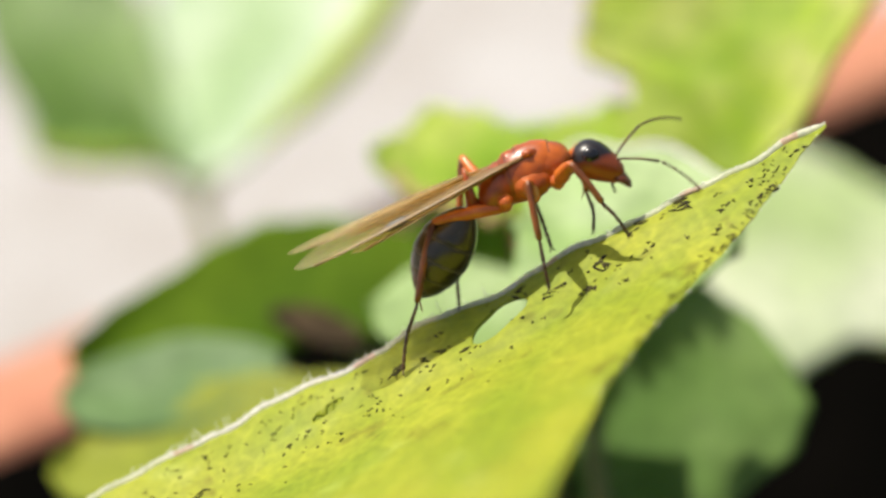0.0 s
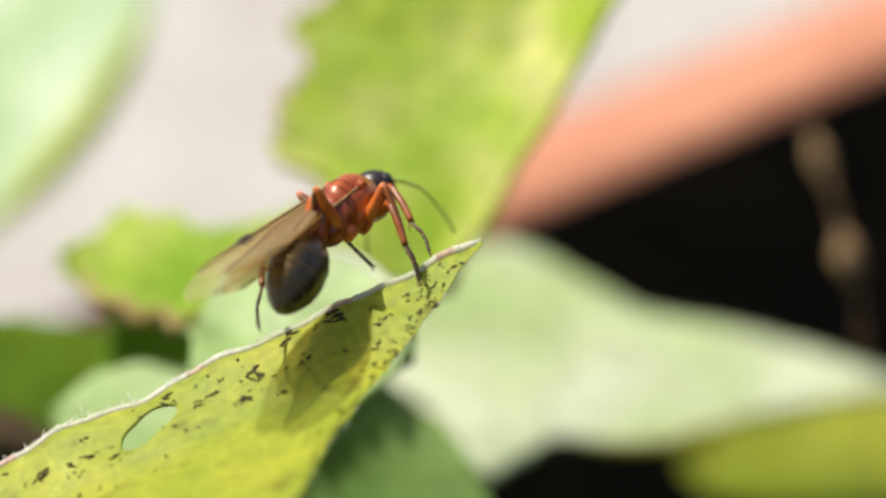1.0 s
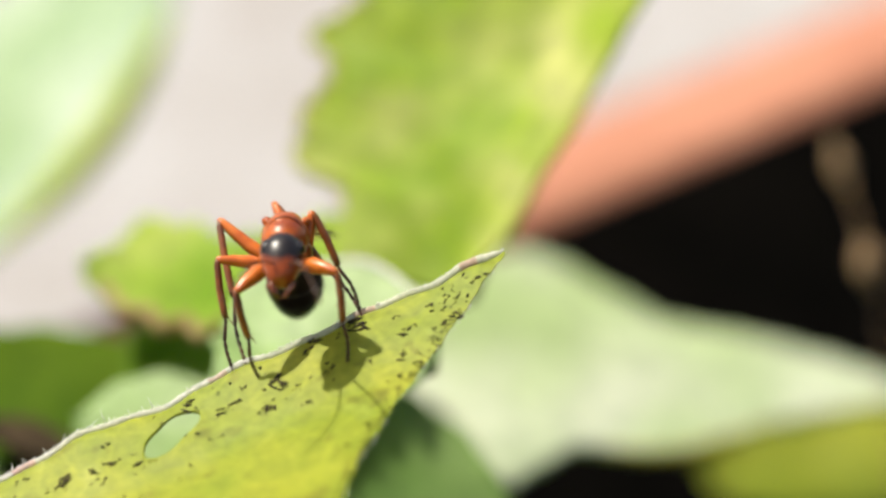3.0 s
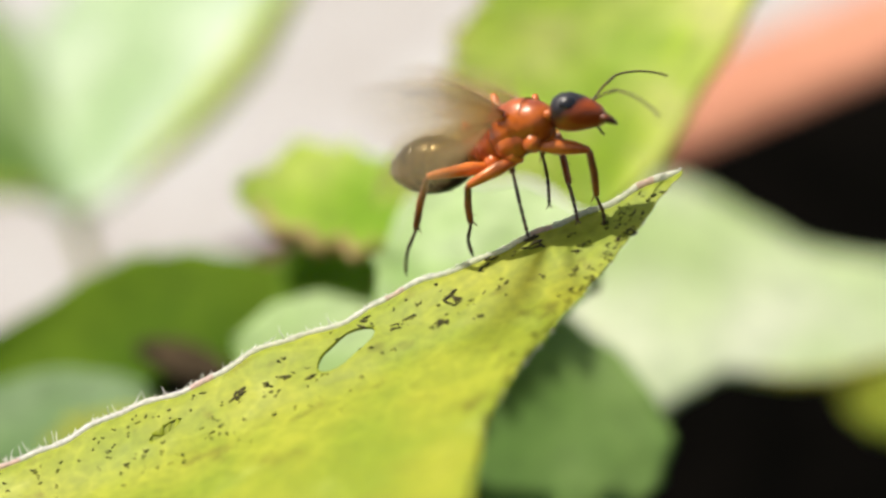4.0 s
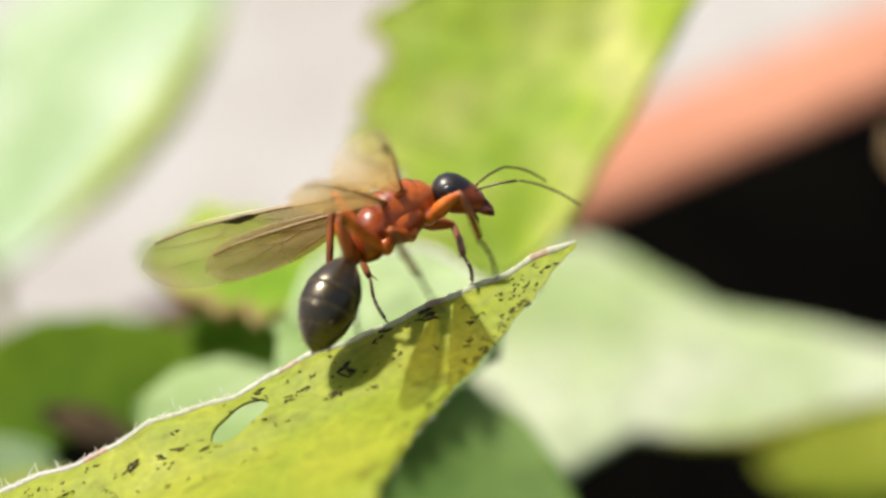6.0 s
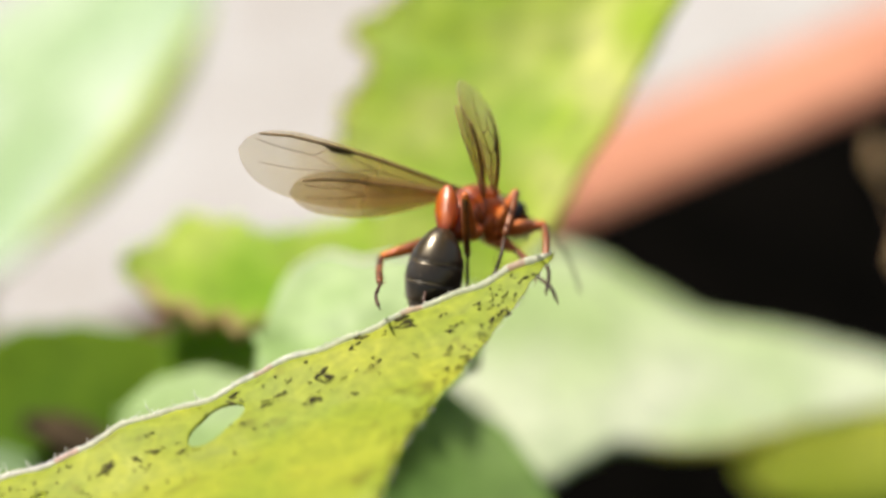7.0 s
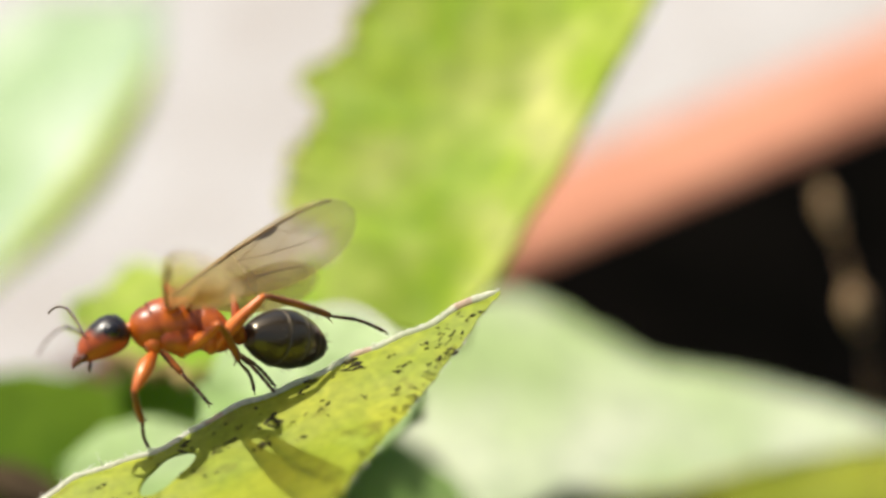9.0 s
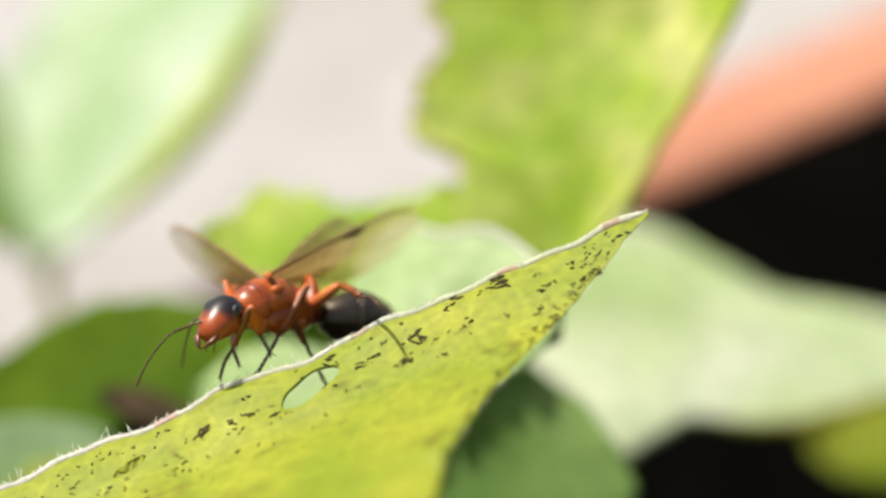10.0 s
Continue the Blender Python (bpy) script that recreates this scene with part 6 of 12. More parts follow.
        (9.2, pose(0.00247, -0.00135, -0.00041, 60.9, 70.5, 29.3)), (9.25, pose(0.00244, -0.00135, -0.00026, 64.5, 70.4, 33.9)),
        (9.3, pose(0.00257, -0.00114, -0.00035, 68.4, 64.1, 45.7)), (9.4, pose(0.00263, 0.00012, -0.00028, 108.1, 45.2, 143.0)),
        (9.5, pose(-0.00037, -0.00026, 0.00046, -59.1, 65.0, 99.0)), (9.6, pose(0.00050, -0.00208, -0.00042, -85.0, 50.5, 164.3)),
        (9.7, pose(0.00060, -0.00212, -0.00059, -87.8, 53.0, 168.5)), (9.8, pose(0.00012, -0.00191, -0.00084, -87.7, 50.1, 158.6)),
        (9.9, pose(-0.00029, -0.00151, -0.00107, -84.1, 47.8, 152.0)), (9.97, pose(0.00088, -0.00132, 0.00087, 68.7, 56.0, 56.8)),
        (10, pose(0.00088, -0.00132, 0.00087, 68.7, 56.0, 56.8)),
    ])
    walk(ANT["femur_fore_l"], [
        (0, pose(0.00100, 0.00042, -0.00062, 157.4, -33.1, 40.6)), (0.1, pose(0.00100, 0.00042, -0.00062, 166.3, -24.3, 41.3)),
        (0.2, pose(0.00100, 0.00042, -0.00062, 148.6, -34.9, 37.8)), (0.3, pose(0.00100, 0.00042, -0.00062, 121.9, -41.7, 33.4)),
        (0.4, pose(0.00100, 0.00042, -0.00062, 115.7, -41.8, 23.7)), (0.5, pose(0.00100, 0.00042, -0.00062, 114.5, -42.4, 26.0)),
        (0.6, pose(0.00100, 0.00042, -0.00062, 117.3, -40.5, 17.5)), (0.7, pose(0.00100, 0.00042, -0.00062, -56.9, -36.2, -3.6)),
        (0.8, pose(0.00100, 0.00042, -0.00062, -50.9, -32.5, -27.2)), (0.9, pose(0.00100, 0.00042, -0.00062, -45.5, -30.9, -45.8)),
        (1, pose(0.00100, 0.00042, -0.00062, -43.2, -30.9, -53.0)), (1.1, pose(0.00100, 0.00042, -0.00062, -42.6, -29.7, -54.0)),
        (1.2, pose(0.00100, 0.00042, -0.00062, -40.6, -22.9, -57.9)), (1.3, pose(0.00100, 0.00042, -0.00062, 25.9, 40.1, 89.3)),
        (1.4, pose(0.00100, 0.00042, -0.00062, 29.8, 23.7, 96.0)), (1.5, pose(0.00100, 0.00042, -0.00062, 28.2, 24.4, 93.0)),
        (1.6, pose(0.00100, 0.00042, -0.00062, 28.1, 28.6, 93.3)), (1.7, pose(0.00100, 0.00042, -0.00062, 32.1, 32.6, 100.9)),
        (1.8, pose(0.00100, 0.00042, -0.00062, 37.5, 37.2, 111.2)), (1.9, pose(0.00100, 0.00042, -0.00062, 42.8, 43.0, 120.2)),
        (2, pose(0.00100, 0.00042, -0.00062, 45.2, 45.3, 123.7)), (2.1, pose(0.00100, 0.00042, -0.00062, 28.9, 50.7, 93.0)),
        (2.2, pose(0.00100, 0.00042, -0.00062, -27.0, 30.4, 7.4)), (2.3, pose(0.00100, 0.00042, -0.00062, -25.7, 20.0, 11.2)),
        (2.4, pose(0.00100, 0.00042, -0.00062, -19.1, 5.6, 25.5)), (2.5, pose(0.00100, 0.00042, -0.00062, -5.8, 0.5, 43.0)),
        (2.6, pose(0.00100, 0.00042, -0.00062, 2.5, 1.3, 52.2)), (2.7, pose(0.00100, 0.00042, -0.00062, 5.7, -2.5, 55.4)),
        (2.8, pose(0.00100, 0.00042, -0.00062, 3.7, 4.1, 53.7)), (2.9, pose(0.00100, 0.00042, -0.00062, 2.5, 8.7, 52.5)),
        (2.95, pose(0.00100, 0.00042, -0.00062, 4.1, 6.0, 54.3)), (3, pose(0.00100, 0.00042, -0.00062, 7.3, 4.9, 53.3)),
        (3.1, pose(0.00100, 0.00042, -0.00062, 12.1, 21.8, 19.0)), (3.2, pose(0.00100, 0.00042, -0.00062, -37.0, 32.7, -41.5)),
        (3.3, pose(0.00100, 0.00042, -0.00062, -37.0, 29.5, -42.2)), (3.4, pose(0.00100, 0.00042, -0.00062, -39.8, 24.8, -32.3)),
        (3.5, pose(0.00100, 0.00042, -0.00062, -154.4, 13.4, 85.9)), (3.6, pose(0.00100, 0.00042, -0.00062, -163.2, -9.8, 65.3)),
        (3.7, pose(0.00100, 0.00042, -0.00062, 0.6, -9.5, 49.9)), (3.72, pose(0.00100, 0.00042, -0.00062, -0.0, -10.5, 49.4)),
        (3.8, pose(0.00100, 0.00042, -0.00062, -8.4, -7.1, 60.1)), (3.9, pose(0.00100, 0.00042, -0.00062, -3.3, 6.7, 107.0)),
        (4, pose(0.00100, 0.00042, -0.00062, 5.0, 13.5, 121.7)), (4.1, pose(0.00100, 0.00042, -0.00062, 4.2, 18.1, 118.1)),
        (4.2, pose(0.00100, 0.00042, -0.00062, 2.3, 25.5, 105.1)), (4.3, pose(0.00100, 0.00042, -0.00062, -2.7, 35.7, 77.4)),
        (4.4, pose(0.00100, 0.00042, -0.00062, -12.7, 46.1, 40.1)), (4.5, pose(0.00100, 0.00042, -0.00062, -20.2, 51.9, 19.5)),
        (4.6, pose(0.00100, 0.00042, -0.00062, -21.1, 51.9, 15.4)), (4.7, pose(0.00100, 0.00042, -0.00062, -31.1, 52.0, -4.6)),
        (4.8, pose(0.00100, 0.00042, -0.00062, -48.1, 54.2, -24.3)), (4.9, pose(0.00100, 0.00042, -0.00062, -65.8, 58.9, -37.1)),
        (5, pose(0.00100, 0.00042, -0.00062, -68.5, 60.1, -39.0)), (5.1, pose(0.00100, 0.00042, -0.00062, -63.4, 57.6, -32.2)),
        (5.2, pose(0.00100, 0.00042, -0.00062, -42.8, 45.7, -13.1)), (5.3, pose(0.00100, 0.00042, -0.00062, -27.6, 31.5, 3.6)),
        (5.4, pose(0.00100, 0.00042, -0.00062, -21.1, 22.6, 17.0)), (5.5, pose(0.00100, 0.00042, -0.00062, -21.4, 19.4, 18.5)),
        (5.6, pose(0.00100, 0.00042, -0.00062, -28.0, 23.6, 29.5)), (5.7, pose(0.00100, 0.00042, -0.00062, -33.5, 31.5, 42.3)),
        (5.8, pose(0.00100, 0.00042, -0.00062, -34.0, 30.6, 39.5)), (5.9, pose(0.00100, 0.00042, -0.00062, -35.5, 28.1, 31.6)),
        (6, pose(0.00100, 0.00042, -0.00062, -36.7, 23.1, 19.9)), (6.1, pose(0.00100, 0.00042, -0.00062, -36.5, 16.1, 6.5)),
        (6.2, pose(0.00100, 0.00042, -0.00062, -35.6, 11.1, -4.7)), (6.25, pose(0.00100, 0.00042, -0.00062, -35.4, 10.4, -6.7)),
        (6.3, pose(0.00100, 0.00042, -0.00062, -36.5, 11.1, -9.9)), (6.4, pose(0.00100, 0.00042, -0.00062, -33.6, 15.9, -3.9)),
        (6.5, pose(0.00100, 0.00042, -0.00062, 165.8, -15.5, 37.9)), (6.6, pose(0.00100, 0.00042, -0.00062, -13.7, -35.2, 45.0)),
        (6.7, pose(0.00100, 0.00042, -0.00062, -12.7, -31.1, 44.0)), (6.8, pose(0.00100, 0.00042, -0.00062, -11.5, -33.3, 45.2)),
        (6.9, pose(0.00100, 0.00042, -0.00062, -32.8, -2.9, 7.1)), (7, pose(0.00100, 0.00042, -0.00062, -35.9, 19.9, -98.7)),
        (7.1, pose(0.00100, 0.00042, -0.00062, -35.8, 22.3, -101.7)), (7.2, pose(0.00100, 0.00042, -0.00062, -27.8, 16.2, -106.1)),
        (7.3, pose(0.00100, 0.00042, -0.00062, -16.0, 4.8, -114.0)), (7.4, pose(0.00100, 0.00042, -0.00062, -6.9, -0.8, -123.0)),
        (7.5, pose(0.00100, 0.00042, -0.00062, -2.1, 0.8, -128.3)), (7.6, pose(0.00100, 0.00042, -0.00062, -1.9, -1.4, -128.5)),
        (7.7, pose(0.00100, 0.00042, -0.00062, -1.3, -9.9, -129.0)), (7.8, pose(0.00100, 0.00042, -0.00062, 0.3, -19.8, -131.1)),
        (7.9, pose(0.00100, 0.00042, -0.00062, 2.4, -25.8, -134.1)), (8, pose(0.00100, 0.00042, -0.00062, 3.3, -26.6, -135.4)),
        (8.1, pose(0.00100, 0.00042, -0.00062, -6.5, -22.1, -121.5)), (8.133, pose(0.00100, 0.00042, -0.00062, -14.0, -30.1, -74.4)),
        (8.167, pose(0.00100, 0.00042, -0.00062, -26.2, -30.3, -24.4)), (8.2, pose(0.00100, 0.00042, -0.00062, -34.1, -22.6, 22.9)),
        (8.3, pose(0.00100, 0.00042, -0.00062, -34.1, -22.6, 22.9)), (8.4, pose(0.00100, 0.00042, -0.00062, -34.1, -22.6, 22.9)),
        (8.5, pose(0.00100, 0.00042, -0.00062, -34.1, -22.6, 22.9)), (8.6, pose(0.00100, 0.00042, -0.00062, -26.7, -12.9, 23.9)),
        (8.7, pose(0.00100, 0.00042, -0.00062, -16.1, 6.4, 29.4)), (8.8, pose(0.00100, 0.00042, -0.00062, -14.7, 15.5, 35.2)),
        (8.9, pose(0.00100, 0.00042, -0.00062, -22.9, 31.6, 37.8)), (9, pose(0.00100, 0.00042, -0.00062, -23.4, 38.8, 41.0)),
        (9.1, pose(0.00100, 0.00042, -0.00062, -14.3, 20.8, 41.4)), (9.2, pose(0.00100, 0.00042, -0.00062, -10.0, 5.4, 38.8)),
        (9.25, pose(0.00100, 0.00042, -0.00062, -8.4, -0.1, 40.2)), (9.3, pose(0.00100, 0.00042, -0.00062, -5.2, 0.2, 45.6)),
        (9.4, pose(0.00100, 0.00042, -0.00062, 36.4, 7.4, 41.0)), (9.5, pose(0.00100, 0.00042, -0.00062, 71.4, 54.0, 55.4)),
        (9.6, pose(0.00100, 0.00042, -0.00062, 39.5, 24.2, 118.6)), (9.7, pose(0.00100, 0.00042, -0.00062, 60.7, 29.2, 85.6)),
        (9.8, pose(0.00100, 0.00042, -0.00062, 44.7, 21.6, 98.8)), (9.9, pose(0.00100, 0.00042, -0.00062, 36.7, 23.6, 111.2)),
        (9.97, pose(0.00100, 0.00042, -0.00062, 137.2, -36.9, 33.9)), (10, pose(0.00100, 0.00042, -0.00062, 137.2, -36.8, 33.8)),
    ])
    walk(ANT["tibia_fore_l"], [
        (0, pose(0.00211, 0.00137, 0.00034, -128.7, 65.6, -103.5)), (0.1, pose(0.00220, 0.00147, 0.00010, -155.3, 58.9, -123.0)),
        (0.2, pose(0.00213, 0.00130, 0.00038, -122.2, 59.7, -107.5)), (0.3, pose(0.00209, 0.00114, 0.00054, -72.1, 48.2, -80.1)),
        (0.4, pose(0.00219, 0.00094, 0.00055, -62.1, 40.5, -81.2)), (0.5, pose(0.00216, 0.00099, 0.00056, -70.0, 44.4, -92.5)),
        (0.6, pose(0.00227, 0.00082, 0.00052, -71.1, 44.4, -98.0)), (0.7, pose(0.00241, 0.00033, 0.00041, -70.4, 44.1, -108.6)),
        (0.8, pose(0.00231, -0.00025, 0.00032, -65.3, 43.9, -117.2)), (0.9, pose(0.00205, -0.00066, 0.00028, -58.4, 44.0, -122.0)),
        (1, pose(0.00190, -0.00078, 0.00028, -55.2, 44.3, -123.8)), (1.1, pose(0.00189, -0.00081, 0.00025, -54.9, 44.0, -123.2)),
        (1.2, pose(0.00186, -0.00094, 0.00006, -74.7, 51.6, -147.2)), (1.3, pose(0.00102, 0.00176, -0.00175, 158.6, 24.0, -117.1)),
        (1.4, pose(0.00083, 0.00201, -0.00132, 142.6, 41.5, -123.8)), (1.5, pose(0.00092, 0.00201, -0.00134, 145.3, 40.9, -123.9)),
        (1.6, pose(0.00091, 0.00195, -0.00146, 148.0, 38.8, -122.5)), (1.7, pose(0.00072, 0.00187, -0.00156, 143.5, 41.2, -123.7)),
        (1.8, pose(0.00050, 0.00172, -0.00168, 135.4, 46.4, -129.2)), (1.9, pose(0.00036, 0.00153, -0.00181, 130.9, 48.9, -133.2)),
        (2, pose(0.00032, 0.00144, -0.00186, 132.2, 47.6, -131.1)), (2.1, pose(0.00094, 0.00153, -0.00197, 158.8, 31.8, -121.7)),
        (2.2, pose(0.00250, 0.00062, -0.00151, -150.4, 37.5, -139.0)), (2.3, pose(0.00261, 0.00074, -0.00122, -144.6, 45.4, -132.7)),
        (2.4, pose(0.00257, 0.00117, -0.00079, -130.8, 64.6, -106.2)), (2.5, pose(0.00228, 0.00161, -0.00063, -72.6, 83.9, -29.4)),
        (2.6, pose(0.00207, 0.00180, -0.00066, 17.7, 81.7, 69.6)), (2.7, pose(0.00199, 0.00186, -0.00055, 26.6, 77.2, 81.7)),
        (2.8, pose(0.00203, 0.00183, -0.00075, 107.3, 86.1, 160.8)), (2.9, pose(0.00205, 0.00179, -0.00089, 107.8, 87.4, 159.9)),
        (2.95, pose(0.00202, 0.00183, -0.00080, 70.8, 85.7, 124.6)), (3, pose(0.00204, 0.00182, -0.00077, 69.1, 82.2, 121.6)),
        (3.1, pose(0.00254, 0.00095, -0.00127, 160.3, 54.8, 178.1)), (3.2, pose(0.00210, -0.00056, -0.00157, -122.1, 53.3, -147.4)),
        (3.3, pose(0.00213, -0.00060, -0.00148, -111.9, 55.6, -137.8)), (3.4, pose(0.00234, -0.00043, -0.00135, -135.3, 34.2, -164.0)),
        (3.5, pose(0.00112, 0.00212, -0.00102, 149.1, 35.1, -119.4)), (3.6, pose(0.00172, 0.00199, -0.00032, 145.6, 59.7, -142.4)),
        (3.7, pose(0.00211, 0.00174, -0.00033, 3.6, 80.9, 53.5)), (3.72, pose(0.00212, 0.00173, -0.00030, -0.1, 81.9, 49.3)),
        (3.8, pose(0.00187, 0.00193, -0.00040, -73.0, 81.2, -13.8)), (3.9, pose(0.00049, 0.00208, -0.00082, -173.6, 59.2, -67.1)),
        (4, pose(0.00011, 0.00187, -0.00103, 171.1, 57.1, -67.0)), (4.1, pose(0.00022, 0.00189, -0.00116, 172.8, 56.1, -69.2)),
        (4.2, pose(0.00059, 0.00195, -0.00137, 176.3, 55.2, -78.9)), (4.3, pose(0.00131, 0.00181, -0.00164, -176.3, 54.2, -97.9)),
        (4.4, pose(0.00193, 0.00120, -0.00188, -164.6, 55.1, -118.0)), (4.5, pose(0.00202, 0.00078, -0.00200, -157.3, 56.3, -125.2)),
        (4.6, pose(0.00204, 0.00071, -0.00200, -156.1, 56.6, -127.4)), (4.7, pose(0.00207, 0.00033, -0.00200, -147.1, 54.2, -131.4)),
        (4.8, pose(0.00193, -0.00000, -0.00204, -138.1, 49.4, -128.0)), (4.9, pose(0.00172, -0.00013, -0.00212, -138.0, 45.3, -122.3)),
        (5, pose(0.00168, -0.00013, -0.00214, -138.9, 45.1, -121.7)), (5.1, pose(0.00179, -0.00008, -0.00210, -138.2, 44.1, -120.9)),
        (5.2, pose(0.00219, 0.00014, -0.00187, -136.8, 46.1, -125.5)), (5.3, pose(0.00249, 0.00051, -0.00154, -141.2, 51.0, -129.1)),
        (5.4, pose(0.00255, 0.00089, -0.00129, -145.7, 53.9, -125.7)), (5.5, pose(0.00257, 0.00094, -0.00120, -144.0, 54.1, -123.5)),
        (5.6, pose(0.00240, 0.00121, -0.00132, -142.1, 45.6, -109.4)), (5.7, pose(0.00210, 0.00142, -0.00153, -144.6, 35.7, -96.2)),
        (5.8, pose(0.00216, 0.00138, -0.00151, -144.7, 33.5, -100.1)), (5.9, pose(0.00231, 0.00123, -0.00144, -143.1, 31.5, -108.4)),
        (6, pose(0.00251, 0.00097, -0.00131, -139.4, 32.4, -119.2)), (6.1, pose(0.00267, 0.00061, -0.00110, -135.2, 35.9, -131.8)),
        (6.2, pose(0.00271, 0.00028, -0.00096, -133.1, 38.5, -143.2)), (6.25, pose(0.00271, 0.00022, -0.00094, -132.8, 39.0, -145.3)),
        (6.3, pose(0.00269, 0.00013, -0.00096, -132.2, 38.1, -147.4)), (6.4, pose(0.00268, 0.00031, -0.00110, -140.4, 33.3, -149.1)),
        (6.5, pose(0.00233, 0.00146, -0.00015, -154.9, 56.1, -124.7)), (6.6, pose(0.00201, 0.00143, 0.00039, -61.9, 77.3, -24.2)),
        (6.7, pose(0.00208, 0.00146, 0.00028, -29.5, 67.4, 9.8)), (6.8, pose(0.00203, 0.00146, 0.00034, -31.8, 71.6, 8.3)),
        (6.9, pose(0.00273, 0.00063, -0.00053, -125.9, 48.1, -129.0)), (7, pose(0.00075, -0.00121, -0.00122, -43.8, 37.3, -115.0)),
        (7.1, pose(0.00067, -0.00117, -0.00129, -43.6, 38.4, -117.0)), (7.2, pose(0.00054, -0.00119, -0.00111, -36.5, 41.2, -123.7)),
        (7.3, pose(0.00029, -0.00117, -0.00077, -22.4, 43.9, -128.5)), (7.4, pose(0.00005, -0.00105, -0.00060, -9.7, 45.0, -130.0)),
        (7.5, pose(-0.00009, -0.00095, -0.00065, -3.0, 45.6, -130.5)), (7.6, pose(-0.00009, -0.00095, -0.00058, -2.8, 46.9, -130.6)),
        (7.7, pose(-0.00008, -0.00092, -0.00032, -1.9, 48.8, -130.7)), (7.8, pose(-0.00008, -0.00082, -0.00003, 0.5, 49.6, -130.6)),
        (7.9, pose(-0.00010, -0.00071, 0.00014, 3.4, 50.1, -130.4)), (8, pose(-0.00011, -0.00068, 0.00016, 4.7, 50.8, -130.2)),
        (8.1, pose(0.00015, -0.00096, 0.00004, -13.9, 63.9, -136.5)), (8.133, pose(0.00093, -0.00029, 0.00004, -39.1, 57.8, -118.5)),
        (8.167, pose(0.00171, 0.00038, 0.00005, -63.9, 56.0, -99.3)), (8.2, pose(0.00249, 0.00105, 0.00005, -88.7, 58.8, -80.2)),
        (8.3, pose(0.00249, 0.00105, 0.00005, -88.7, 58.8, -80.2)), (8.4, pose(0.00249, 0.00105, 0.00005, -88.7, 58.8, -80.2)),
        (8.5, pose(0.00249, 0.00105, 0.00005, -88.7, 58.8, -80.2)), (8.6, pose(0.00256, 0.00111, -0.00023, -123.3, 58.3, -110.3)),
        (8.7, pose(0.00251, 0.00127, -0.00082, -154.9, 49.5, -129.1)), (8.8, pose(0.00238, 0.00139, -0.00109, -159.2, 46.6, -125.3)),
        (8.9, pose(0.00218, 0.00133, -0.00154, -150.7, 47.5, -107.2)), (9, pose(0.00203, 0.00131, -0.00172, -153.4, 46.3, -103.9)),
        (9.1, pose(0.00223, 0.00150, -0.00124, -154.8, 57.2, -111.9)), (9.2, pose(0.00236, 0.00151, -0.00079, -93.0, 80.0, -53.4)),
        (9.25, pose(0.00234, 0.00155, -0.00062, -87.7, 81.6, -47.5)), (9.3, pose(0.00222, 0.00167, -0.00063, -49.8, 83.2, -4.0)),
        (9.4, pose(0.00231, 0.00156, -0.00085, 103.7, 52.7, 142.6)), (9.5, pose(0.00158, 0.00127, -0.00204, 141.7, 25.8, 148.9)),
        (9.6, pose(0.00024, 0.00182, -0.00134, 94.5, 54.4, -164.5)), (9.7, pose(0.00112, 0.00194, -0.00147, 106.4, 37.5, 160.4)),
        (9.8, pose(0.00075, 0.00203, -0.00126, 87.5, 49.1, 165.5)), (9.9, pose(0.00042, 0.00192, -0.00132, 74.1, 55.3, 165.5)),
        (9.97, pose(0.00216, 0.00120, 0.00043, -94.6, 57.0, -90.6)), (10, pose(0.00216, 0.00120, 0.00043, -94.7, 56.9, -90.9)),
    ])
